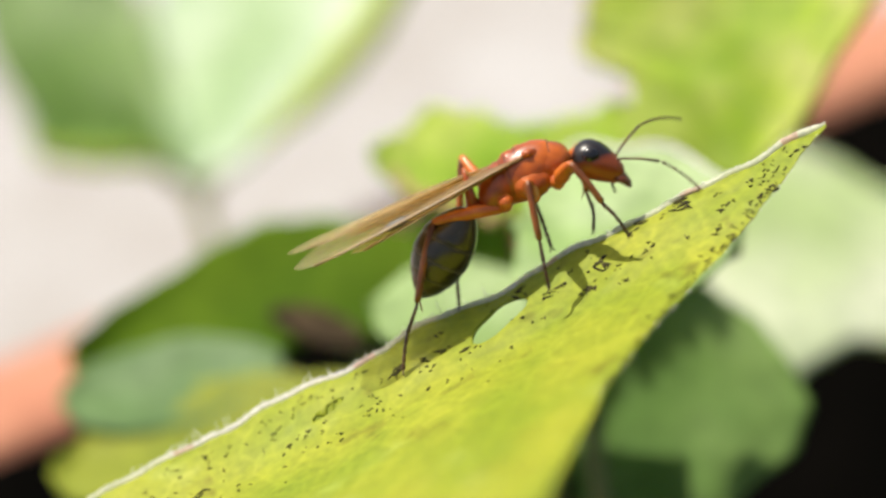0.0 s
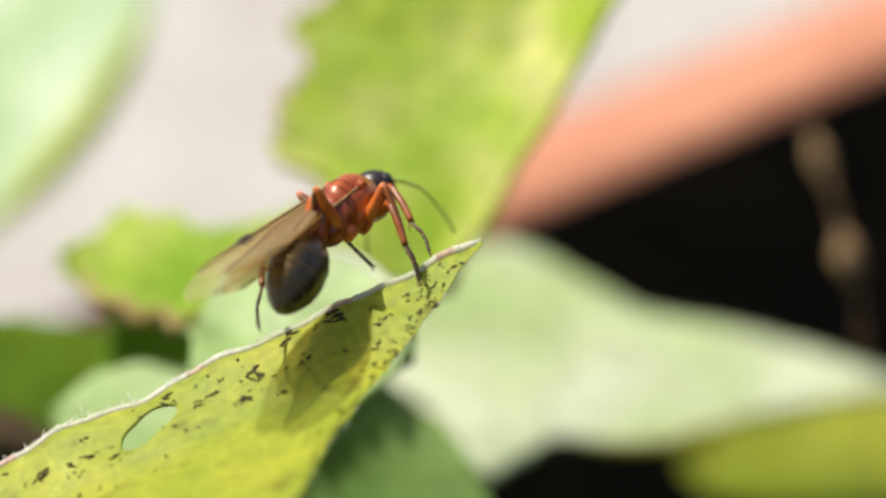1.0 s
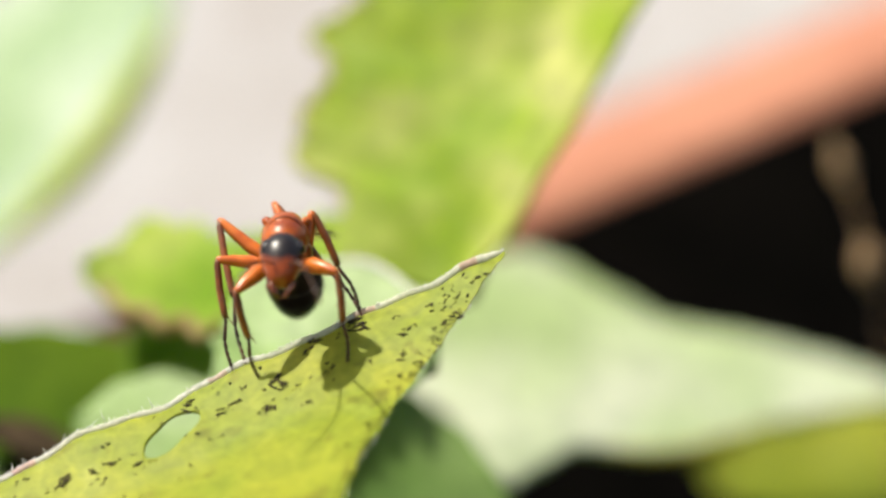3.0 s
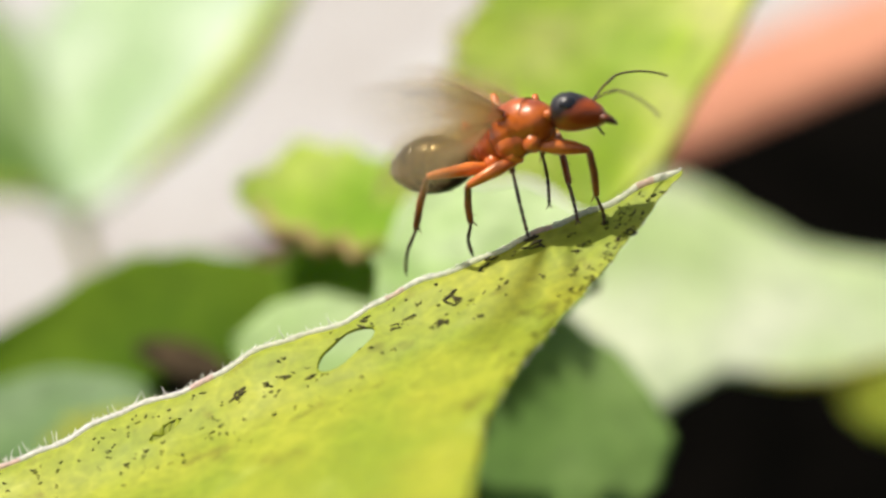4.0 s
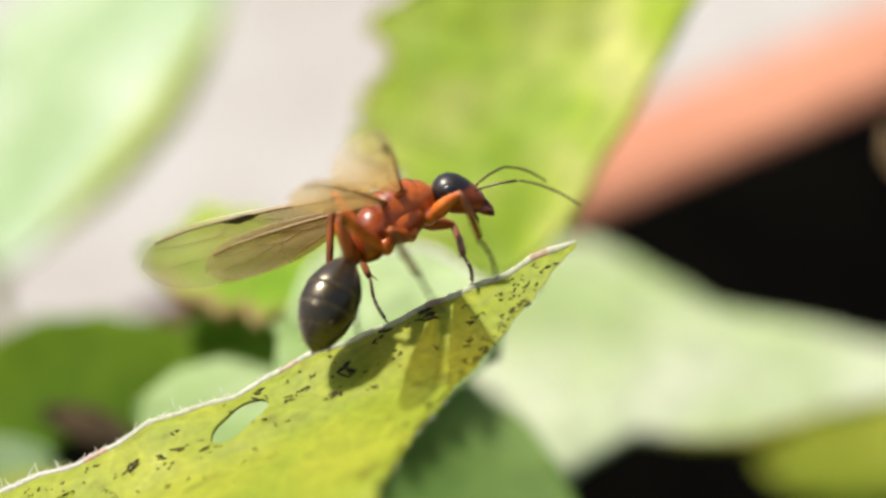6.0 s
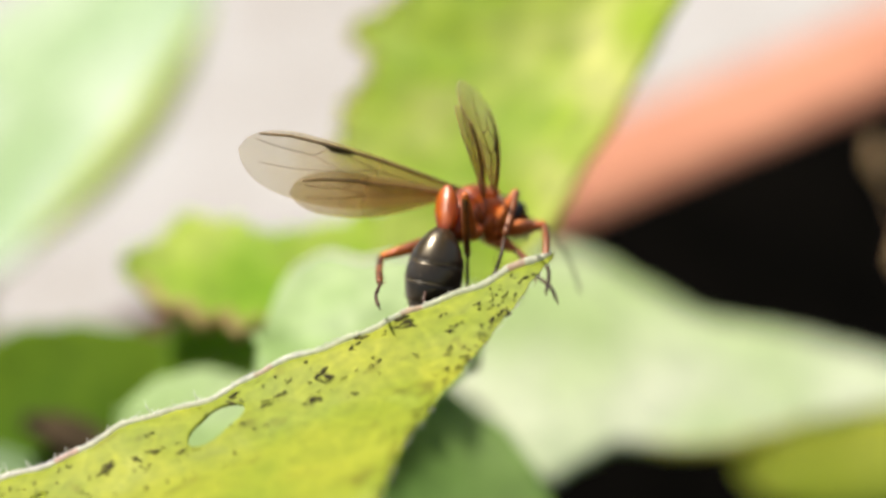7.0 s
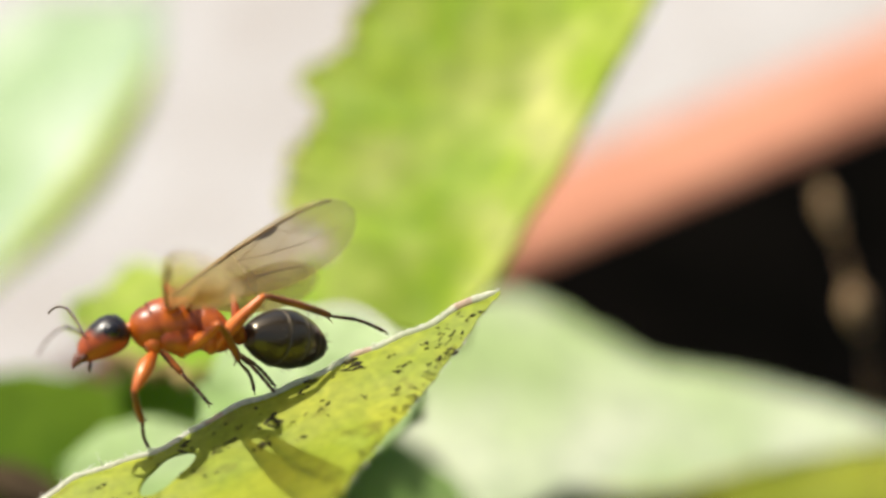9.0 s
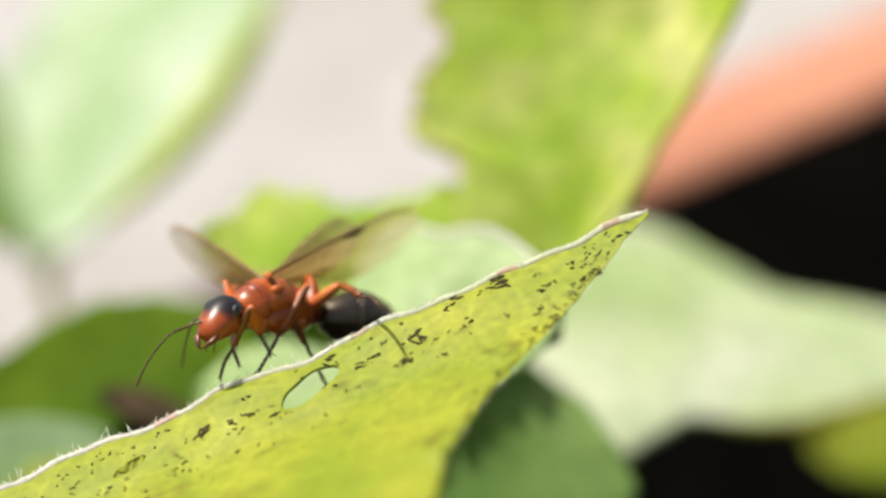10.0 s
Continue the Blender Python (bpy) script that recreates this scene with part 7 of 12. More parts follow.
    walk(ANT["femur_middle_r"], [
        (0, pose(0.00010, -0.00045, -0.00085, -3.1, -24.0, -94.2)), (0.1, pose(0.00010, -0.00045, -0.00085, -11.7, -18.2, -95.9)),
        (0.2, pose(0.00010, -0.00045, -0.00085, -12.8, -23.5, -95.5)), (0.3, pose(0.00010, -0.00045, -0.00085, 177.9, -39.1, -91.8)),
        (0.4, pose(0.00010, -0.00045, -0.00085, -172.2, -44.6, -90.4)), (0.5, pose(0.00010, -0.00045, -0.00085, 173.1, -25.1, -94.0)),
        (0.6, pose(0.00010, -0.00045, -0.00085, 172.1, -26.3, -94.4)), (0.7, pose(0.00010, -0.00045, -0.00085, 179.6, -44.9, -90.0)),
        (0.8, pose(0.00010, -0.00045, -0.00085, -176.7, -55.4, -90.6)), (0.9, pose(0.00010, -0.00045, -0.00085, 178.0, -53.0, -89.7)),
        (1, pose(0.00010, -0.00045, -0.00085, 173.7, -52.2, -89.3)), (1.1, pose(0.00010, -0.00045, -0.00085, 174.7, -51.7, -89.5)),
        (1.2, pose(0.00010, -0.00045, -0.00085, 174.6, -52.1, -89.4)), (1.3, pose(0.00010, -0.00045, -0.00085, 173.5, -53.3, -89.1)),
        (1.4, pose(0.00010, -0.00045, -0.00085, 173.0, -53.4, -89.0)), (1.5, pose(0.00010, -0.00045, -0.00085, 173.7, -52.2, -89.3)),
        (1.6, pose(0.00010, -0.00045, -0.00085, 178.9, -53.2, -95.9)), (1.7, pose(0.00010, -0.00045, -0.00085, -143.4, -59.0, -129.3)),
        (1.8, pose(0.00010, -0.00045, -0.00085, -119.2, -33.3, -145.2)), (1.9, pose(0.00010, -0.00045, -0.00085, -118.7, -8.5, -133.1)),
        (2, pose(0.00010, -0.00045, -0.00085, -117.9, -3.7, -135.5)), (2.1, pose(0.00010, -0.00045, -0.00085, -152.9, 16.8, -134.6)),
        (2.2, pose(0.00010, -0.00045, -0.00085, 170.4, 30.1, -139.0)), (2.3, pose(0.00010, -0.00045, -0.00085, 165.2, 30.5, -136.1)),
        (2.4, pose(0.00010, -0.00045, -0.00085, -28.9, 3.2, -125.2)), (2.5, pose(0.00010, -0.00045, -0.00085, -17.1, -12.5, -109.5)),
        (2.6, pose(0.00010, -0.00045, -0.00085, -10.3, -13.9, -98.8)), (2.7, pose(0.00010, -0.00045, -0.00085, -6.2, -14.2, -95.2)),
        (2.8, pose(0.00010, -0.00045, -0.00085, 0.0, -10.9, -90.0)), (2.9, pose(0.00010, -0.00045, -0.00085, 6.6, -7.6, -83.6)),
        (2.95, pose(0.00010, -0.00045, -0.00085, 7.9, -7.8, -82.3)), (3, pose(0.00010, -0.00045, -0.00085, 9.3, -8.1, -81.0)),
        (3.1, pose(0.00010, -0.00045, -0.00085, 14.2, -1.5, -74.0)), (3.2, pose(0.00010, -0.00045, -0.00085, 16.7, 11.0, -67.6)),
        (3.3, pose(0.00010, -0.00045, -0.00085, 18.4, 14.8, -64.3)), (3.4, pose(0.00010, -0.00045, -0.00085, 25.0, -2.3, -94.7)),
        (3.5, pose(0.00010, -0.00045, -0.00085, 41.7, -9.2, -121.6)), (3.6, pose(0.00010, -0.00045, -0.00085, 24.0, -31.7, -113.4)),
        (3.7, pose(0.00010, -0.00045, -0.00085, -9.7, -30.3, -95.3)), (3.72, pose(0.00010, -0.00045, -0.00085, -10.9, -30.6, -95.0)),
        (3.8, pose(0.00010, -0.00045, -0.00085, -11.8, -30.2, -105.1)), (3.9, pose(0.00010, -0.00045, -0.00085, -37.3, -12.6, -126.5)),
        (4, pose(0.00010, -0.00045, -0.00085, -44.8, 4.8, -137.9)), (4.1, pose(0.00010, -0.00045, -0.00085, -47.3, 6.1, -141.5)),
        (4.2, pose(0.00010, -0.00045, -0.00085, -46.0, 1.8, -142.7)), (4.3, pose(0.00010, -0.00045, -0.00085, -41.9, -4.8, -141.1)),
        (4.4, pose(0.00010, -0.00045, -0.00085, -39.1, -7.9, -141.5)), (4.5, pose(0.00010, -0.00045, -0.00085, -38.4, -7.2, -144.7)),
        (4.6, pose(0.00010, -0.00045, -0.00085, -38.4, -6.8, -145.1)), (4.7, pose(0.00010, -0.00045, -0.00085, -38.2, -5.1, -146.2)),
        (4.8, pose(0.00010, -0.00045, -0.00085, -38.0, -2.9, -147.7)), (4.9, pose(0.00010, -0.00045, -0.00085, -37.9, -1.2, -148.9)),
        (5, pose(0.00010, -0.00045, -0.00085, -37.9, -0.8, -149.2)), (5.1, pose(0.00010, -0.00045, -0.00085, -37.5, -1.5, -147.3)),
        (5.2, pose(0.00010, -0.00045, -0.00085, -36.9, -4.1, -143.0)), (5.3, pose(0.00010, -0.00045, -0.00085, -36.4, -7.7, -138.3)),
        (5.4, pose(0.00010, -0.00045, -0.00085, -36.1, -10.6, -134.4)), (5.5, pose(0.00010, -0.00045, -0.00085, -35.7, -11.6, -132.6)),
        (5.6, pose(0.00010, -0.00045, -0.00085, -19.6, -31.4, -167.5)), (5.7, pose(0.00010, -0.00045, -0.00085, -2.5, -38.4, 162.6)),
        (5.8, pose(0.00010, -0.00045, -0.00085, -6.7, -38.1, 166.5)), (5.9, pose(0.00010, -0.00045, -0.00085, 169.9, -33.9, 179.1)),
        (6, pose(0.00010, -0.00045, -0.00085, -175.9, -21.6, -134.2)), (6.1, pose(0.00010, -0.00045, -0.00085, 10.2, -25.1, -96.5)),
        (6.2, pose(0.00010, -0.00045, -0.00085, 4.5, -25.7, -88.8)), (6.25, pose(0.00010, -0.00045, -0.00085, 3.4, -25.8, -88.1)),
        (6.3, pose(0.00010, -0.00045, -0.00085, 2.1, -26.4, -88.8)), (6.4, pose(0.00010, -0.00045, -0.00085, -4.3, -32.4, -91.7)),
        (6.5, pose(0.00010, -0.00045, -0.00085, 168.0, -49.7, -89.5)), (6.6, pose(0.00010, -0.00045, -0.00085, 140.5, -69.3, -67.2)),
        (6.7, pose(0.00010, -0.00045, -0.00085, 108.5, -68.4, -44.3)), (6.8, pose(0.00010, -0.00045, -0.00085, 121.1, -61.1, -65.0)),
        (6.9, pose(0.00010, -0.00045, -0.00085, 122.3, -59.2, -68.6)), (7, pose(0.00010, -0.00045, -0.00085, 123.5, -57.3, -72.3)),
        (7.1, pose(0.00010, -0.00045, -0.00085, 127.1, -54.4, -78.6)), (7.2, pose(0.00010, -0.00045, -0.00085, 136.2, -48.5, -89.3)),
        (7.3, pose(0.00010, -0.00045, -0.00085, -35.4, -39.5, -99.4)), (7.4, pose(0.00010, -0.00045, -0.00085, -32.1, -31.2, -106.5)),
        (7.5, pose(0.00010, -0.00045, -0.00085, -32.5, -28.8, -109.2)), (7.6, pose(0.00010, -0.00045, -0.00085, -32.5, -29.0, -109.1)),
        (7.7, pose(0.00010, -0.00045, -0.00085, -32.1, -29.8, -108.0)), (7.8, pose(0.00010, -0.00045, -0.00085, -31.6, -30.9, -106.4)),
        (7.9, pose(0.00010, -0.00045, -0.00085, -31.1, -31.5, -105.5)), (8, pose(0.00010, -0.00045, -0.00085, -30.8, -31.2, -105.6)),
        (8.1, pose(0.00010, -0.00045, -0.00085, -12.3, -40.8, -138.4)), (8.15, pose(0.00010, -0.00045, -0.00085, -93.5, -49.0, -81.8)),
        (8.2, pose(0.00010, -0.00045, -0.00085, -147.2, -14.9, -56.4)), (8.3, pose(0.00010, -0.00045, -0.00085, -147.2, -14.9, -56.4)),
        (8.4, pose(0.00010, -0.00045, -0.00085, -147.2, -14.9, -56.4)), (8.5, pose(0.00010, -0.00045, -0.00085, -147.2, -14.9, -56.4)),
        (8.6, pose(0.00010, -0.00045, -0.00085, -148.4, -20.0, -62.9)), (8.7, pose(0.00010, -0.00045, -0.00085, -149.8, -25.4, -69.5)),
        (8.8, pose(0.00010, -0.00045, -0.00085, -167.7, -18.9, -80.8)), (8.9, pose(0.00010, -0.00045, -0.00085, 132.1, -32.0, -123.8)),
        (9, pose(0.00010, -0.00045, -0.00085, -47.3, -30.7, -125.9)), (9.1, pose(0.00010, -0.00045, -0.00085, 132.1, -32.2, -123.1)),
        (9.2, pose(0.00010, -0.00045, -0.00085, -146.2, -28.9, -69.6)), (9.25, pose(0.00010, -0.00045, -0.00085, -142.5, -31.1, -68.8)),
        (9.3, pose(0.00010, -0.00045, -0.00085, -139.1, -27.4, -59.2)), (9.4, pose(0.00010, -0.00045, -0.00085, 133.4, -38.7, -106.3)),
        (9.5, pose(0.00010, -0.00045, -0.00085, 107.1, -54.9, -67.7)), (9.6, pose(0.00010, -0.00045, -0.00085, -30.7, -47.1, -90.8)),
        (9.7, pose(0.00010, -0.00045, -0.00085, -22.5, -40.6, -94.6)), (9.8, pose(0.00010, -0.00045, -0.00085, -28.5, -36.5, -99.6)),
        (9.9, pose(0.00010, -0.00045, -0.00085, -33.2, -32.0, -106.5)), (9.97, pose(0.00010, -0.00045, -0.00085, -49.1, -44.7, -95.9)),
        (10, pose(0.00010, -0.00045, -0.00085, -49.1, -44.8, -95.8)),
    ])
    walk(ANT["tibia_middle_r"], [
        (0, pose(-0.00003, -0.00218, -0.00008, -26.2, 83.5, -121.6)), (0.1, pose(-0.00008, -0.00225, -0.00026, -69.1, 78.1, -168.2)),
        (0.2, pose(-0.00007, -0.00219, -0.00009, -114.2, 77.1, 144.6)), (0.3, pose(0.00005, -0.00192, 0.00035, -173.8, 74.6, 92.8)),
        (0.4, pose(0.00009, -0.00180, 0.00048, 165.3, 67.5, 81.5)), (0.5, pose(-0.00002, -0.00217, -0.00004, -168.8, 56.0, 92.3)),
        (0.6, pose(-0.00003, -0.00215, -0.00001, -166.9, 57.2, 93.2)), (0.7, pose(0.00010, -0.00179, 0.00049, -179.1, 73.9, 90.6)),
        (0.8, pose(0.00009, -0.00153, 0.00071, 23.4, 85.3, -64.6)), (0.9, pose(0.00011, -0.00159, 0.00067, -4.8, 75.0, -96.0)),
        (1, pose(0.00011, -0.00161, 0.00065, -13.9, 73.7, -107.7)), (1.1, pose(0.00011, -0.00163, 0.00064, -11.5, 73.3, -104.7)),
        (1.2, pose(0.00011, -0.00162, 0.00065, -11.8, 73.6, -105.1)), (1.3, pose(0.00012, -0.00159, 0.00067, -14.5, 74.2, -108.3)),
        (1.4, pose(0.00012, -0.00158, 0.00068, -15.4, 74.3, -109.5)), (1.5, pose(0.00011, -0.00161, 0.00065, -13.9, 73.7, -107.7)),
        (1.6, pose(-0.00002, -0.00158, 0.00067, -2.0, 71.7, -98.7)), (1.7, pose(-0.00052, -0.00121, 0.00078, 46.8, 65.0, -52.9)),
        (1.8, pose(-0.00120, -0.00136, 0.00019, 88.2, 43.1, -13.2)), (1.9, pose(-0.00118, -0.00182, -0.00057, 103.7, 26.8, 0.3)),
        (2, pose(-0.00125, -0.00178, -0.00073, 105.9, 23.6, -3.2)), (2.1, pose(-0.00118, -0.00175, -0.00140, 151.2, 25.2, 23.8)),
        (2.2, pose(-0.00114, -0.00153, -0.00180, -170.9, 24.5, 49.6)), (2.3, pose(-0.00108, -0.00159, -0.00181, -166.0, 25.0, 57.5)),
        (2.4, pose(-0.00099, -0.00200, -0.00096, -135.2, 46.7, 92.4)), (2.5, pose(-0.00052, -0.00220, -0.00044, -98.9, 73.1, 147.4)),
        (2.6, pose(-0.00018, -0.00227, -0.00039, -96.8, 79.9, 161.8)), (2.7, pose(-0.00007, -0.00228, -0.00038, -130.5, 82.0, 132.5)),
        (2.8, pose(0.00010, -0.00232, -0.00049, 179.5, 87.6, 89.5)), (2.9, pose(0.00031, -0.00232, -0.00060, 118.2, 82.6, 35.7)),
        (2.95, pose(0.00035, -0.00232, -0.00059, 124.4, 80.5, 43.5)), (3, pose(0.00040, -0.00231, -0.00058, 125.3, 78.7, 46.2)),
        (3.1, pose(0.00062, -0.00228, -0.00080, 136.8, 69.0, 65.1)), (3.2, pose(0.00081, -0.00217, -0.00121, 147.5, 58.3, 80.6)),
        (3.3, pose(0.00090, -0.00210, -0.00134, 149.7, 52.7, 86.0)), (3.4, pose(-0.00005, -0.00234, -0.00077, 132.1, 55.2, 44.2)),
        (3.5, pose(-0.00088, -0.00205, -0.00055, 107.7, 46.4, 0.3)), (3.6, pose(-0.00054, -0.00193, 0.00015, 78.0, 69.3, -23.1)),
        (3.7, pose(-0.00005, -0.00208, 0.00011, -68.6, 81.0, -168.5)), (3.72, pose(-0.00004, -0.00208, 0.00012, -66.5, 79.8, -166.8)),
        (3.8, pose(-0.00033, -0.00204, 0.00011, -66.7, 78.9, -177.4)), (3.9, pose(-0.00100, -0.00194, -0.00043, -74.1, 52.1, 153.9)),
        (4, pose(-0.00131, -0.00172, -0.00101, -81.5, 44.7, 148.8)), (4.1, pose(-0.00138, -0.00163, -0.00105, -85.3, 42.9, 142.0)),
        (4.2, pose(-0.00141, -0.00160, -0.00091, -89.9, 44.0, 129.3)), (4.3, pose(-0.00137, -0.00164, -0.00069, -92.1, 48.3, 121.7)),
        (4.4, pose(-0.00137, -0.00162, -0.00059, -91.8, 51.3, 119.8)), (4.5, pose(-0.00144, -0.00154, -0.00061, -92.2, 51.9, 116.7)),
        (4.6, pose(-0.00145, -0.00153, -0.00063, -92.0, 51.9, 117.1)), (4.7, pose(-0.00147, -0.00150, -0.00068, -91.5, 52.0, 117.8)),
        (4.8, pose(-0.00150, -0.00146, -0.00075, -90.9, 52.1, 118.8)), (4.9, pose(-0.00153, -0.00143, -0.00081, -90.3, 52.1, 119.7)),
        (5, pose(-0.00153, -0.00142, -0.00082, -90.1, 52.1, 120.1)), (5.1, pose(-0.00150, -0.00148, -0.00080, -92.0, 52.5, 119.1)),
        (5.2, pose(-0.00141, -0.00159, -0.00071, -95.6, 53.0, 116.9)), (5.3, pose(-0.00131, -0.00170, -0.00060, -99.0, 53.4, 114.9)),
        (5.4, pose(-0.00121, -0.00178, -0.00050, -101.7, 53.8, 113.6)), (5.5, pose(-0.00116, -0.00182, -0.00047, -103.1, 54.0, 113.1)),
        (5.6, pose(-0.00148, -0.00080, 0.00014, -70.0, 72.2, 112.9)), (5.7, pose(-0.00132, -0.00000, 0.00033, -11.8, 80.2, 149.4)),
        (5.8, pose(-0.00135, -0.00010, 0.00032, -27.2, 78.5, 135.6)), (5.9, pose(-0.00148, -0.00043, 0.00021, -116.7, 80.6, 56.4)),
        (6, pose(-0.00113, -0.00172, -0.00015, 169.3, 68.8, 37.3)), (6.1, pose(-0.00009, -0.00216, -0.00005, 111.8, 80.1, 19.9)),
        (6.2, pose(0.00013, -0.00216, -0.00003, 94.4, 85.9, 7.6)), (6.25, pose(0.00016, -0.00216, -0.00002, 104.3, 86.9, 17.7)),
        (6.3, pose(0.00013, -0.00215, -0.00001, 97.2, 88.1, 9.3)), (6.4, pose(0.00005, -0.00205, 0.00017, -48.0, 85.1, -141.9)),
        (6.5, pose(0.00011, -0.00168, 0.00060, -41.6, 78.4, -139.7)), (6.6, pose(0.00036, -0.00107, 0.00093, -36.9, 68.0, -139.7)),
        (6.7, pose(0.00060, -0.00094, 0.00092, -42.7, 59.0, -152.8)), (6.8, pose(0.00049, -0.00128, 0.00081, -50.0, 57.2, -165.4)),
        (6.9, pose(0.00045, -0.00136, 0.00078, -51.2, 56.2, -168.2)), (7, pose(0.00041, -0.00143, 0.00075, -52.3, 55.3, -170.9)),
        (7.1, pose(0.00032, -0.00153, 0.00069, -55.5, 55.7, -175.9)), (7.2, pose(0.00011, -0.00171, 0.00057, -54.1, 55.5, -173.7)),
        (7.3, pose(-0.00014, -0.00190, 0.00036, -49.4, 53.9, -167.0)), (7.4, pose(-0.00036, -0.00201, 0.00013, -47.4, 51.9, -165.1)),
        (7.5, pose(-0.00045, -0.00202, 0.00007, -49.2, 51.6, -168.5)), (7.6, pose(-0.00044, -0.00202, 0.00007, -49.9, 52.2, -169.4)),
        (7.7, pose(-0.00041, -0.00202, 0.00009, -50.7, 53.4, -169.8)), (7.8, pose(-0.00036, -0.00201, 0.00013, -51.3, 54.9, -169.6)),
        (7.9, pose(-0.00033, -0.00201, 0.00014, -52.3, 56.2, -170.0)), (8, pose(-0.00034, -0.00202, 0.00014, -53.3, 56.9, -171.1)),
        (8.1, pose(-0.00098, -0.00141, 0.00039, -16.4, 55.3, -160.1)), (8.133, pose(-0.00028, -0.00160, 0.00014, 133.4, 101.2, 24.4)),
        (8.167, pose(0.00042, -0.00179, -0.00011, -31.7, 104.6, -107.5)), (8.2, pose(0.00112, -0.00198, -0.00036, 121.7, 52.1, 81.0)),
        (8.3, pose(0.00112, -0.00198, -0.00036, 121.7, 52.1, 81.0)), (8.4, pose(0.00112, -0.00198, -0.00036, 121.7, 52.1, 81.0)),
        (8.5, pose(0.00112, -0.00198, -0.00036, 121.7, 52.1, 81.0)), (8.6, pose(0.00091, -0.00204, -0.00020, 123.3, 53.9, 78.0)),
        (8.7, pose(0.00070, -0.00206, -0.00004, 124.7, 56.4, 74.3)), (8.8, pose(0.00039, -0.00222, -0.00024, 161.6, 50.2, 88.9)),
        (8.9, pose(-0.00080, -0.00179, 0.00016, -83.2, 50.7, 124.5)), (9, pose(-0.00086, -0.00177, 0.00012, -66.5, 46.5, 146.1)),
        (9.1, pose(-0.00078, -0.00180, 0.00016, -88.1, 51.1, 118.9)), (9.2, pose(0.00068, -0.00201, 0.00007, 122.4, 54.7, 76.2)),
        (9.25, pose(0.00069, -0.00197, 0.00013, 119.6, 53.1, 78.2)), (9.3, pose(0.00096, -0.00190, 0.00003, 114.5, 50.3, 83.2)),
        (9.4, pose(-0.00032, -0.00187, 0.00034, -119.0, 49.6, 94.2)), (9.5, pose(0.00051, -0.00146, 0.00070, -81.8, 56.2, 142.7)),
        (9.6, pose(0.00008, -0.00174, 0.00054, -45.1, 60.6, -155.4)), (9.7, pose(-0.00002, -0.00189, 0.00039, -44.2, 65.4, -151.2)),
        (9.8, pose(-0.00015, -0.00196, 0.00028, -52.2, 60.9, -165.9)), (9.9, pose(-0.00036, -0.00200, 0.00016, -57.1, 56.5, -177.8)),
        (9.97, pose(-0.00004, -0.00179, 0.00049, 38.1, 29.6, 66.2)), (10, pose(-0.00004, -0.00179, 0.00049, 38.2, 29.6, 66.2)),
    ])
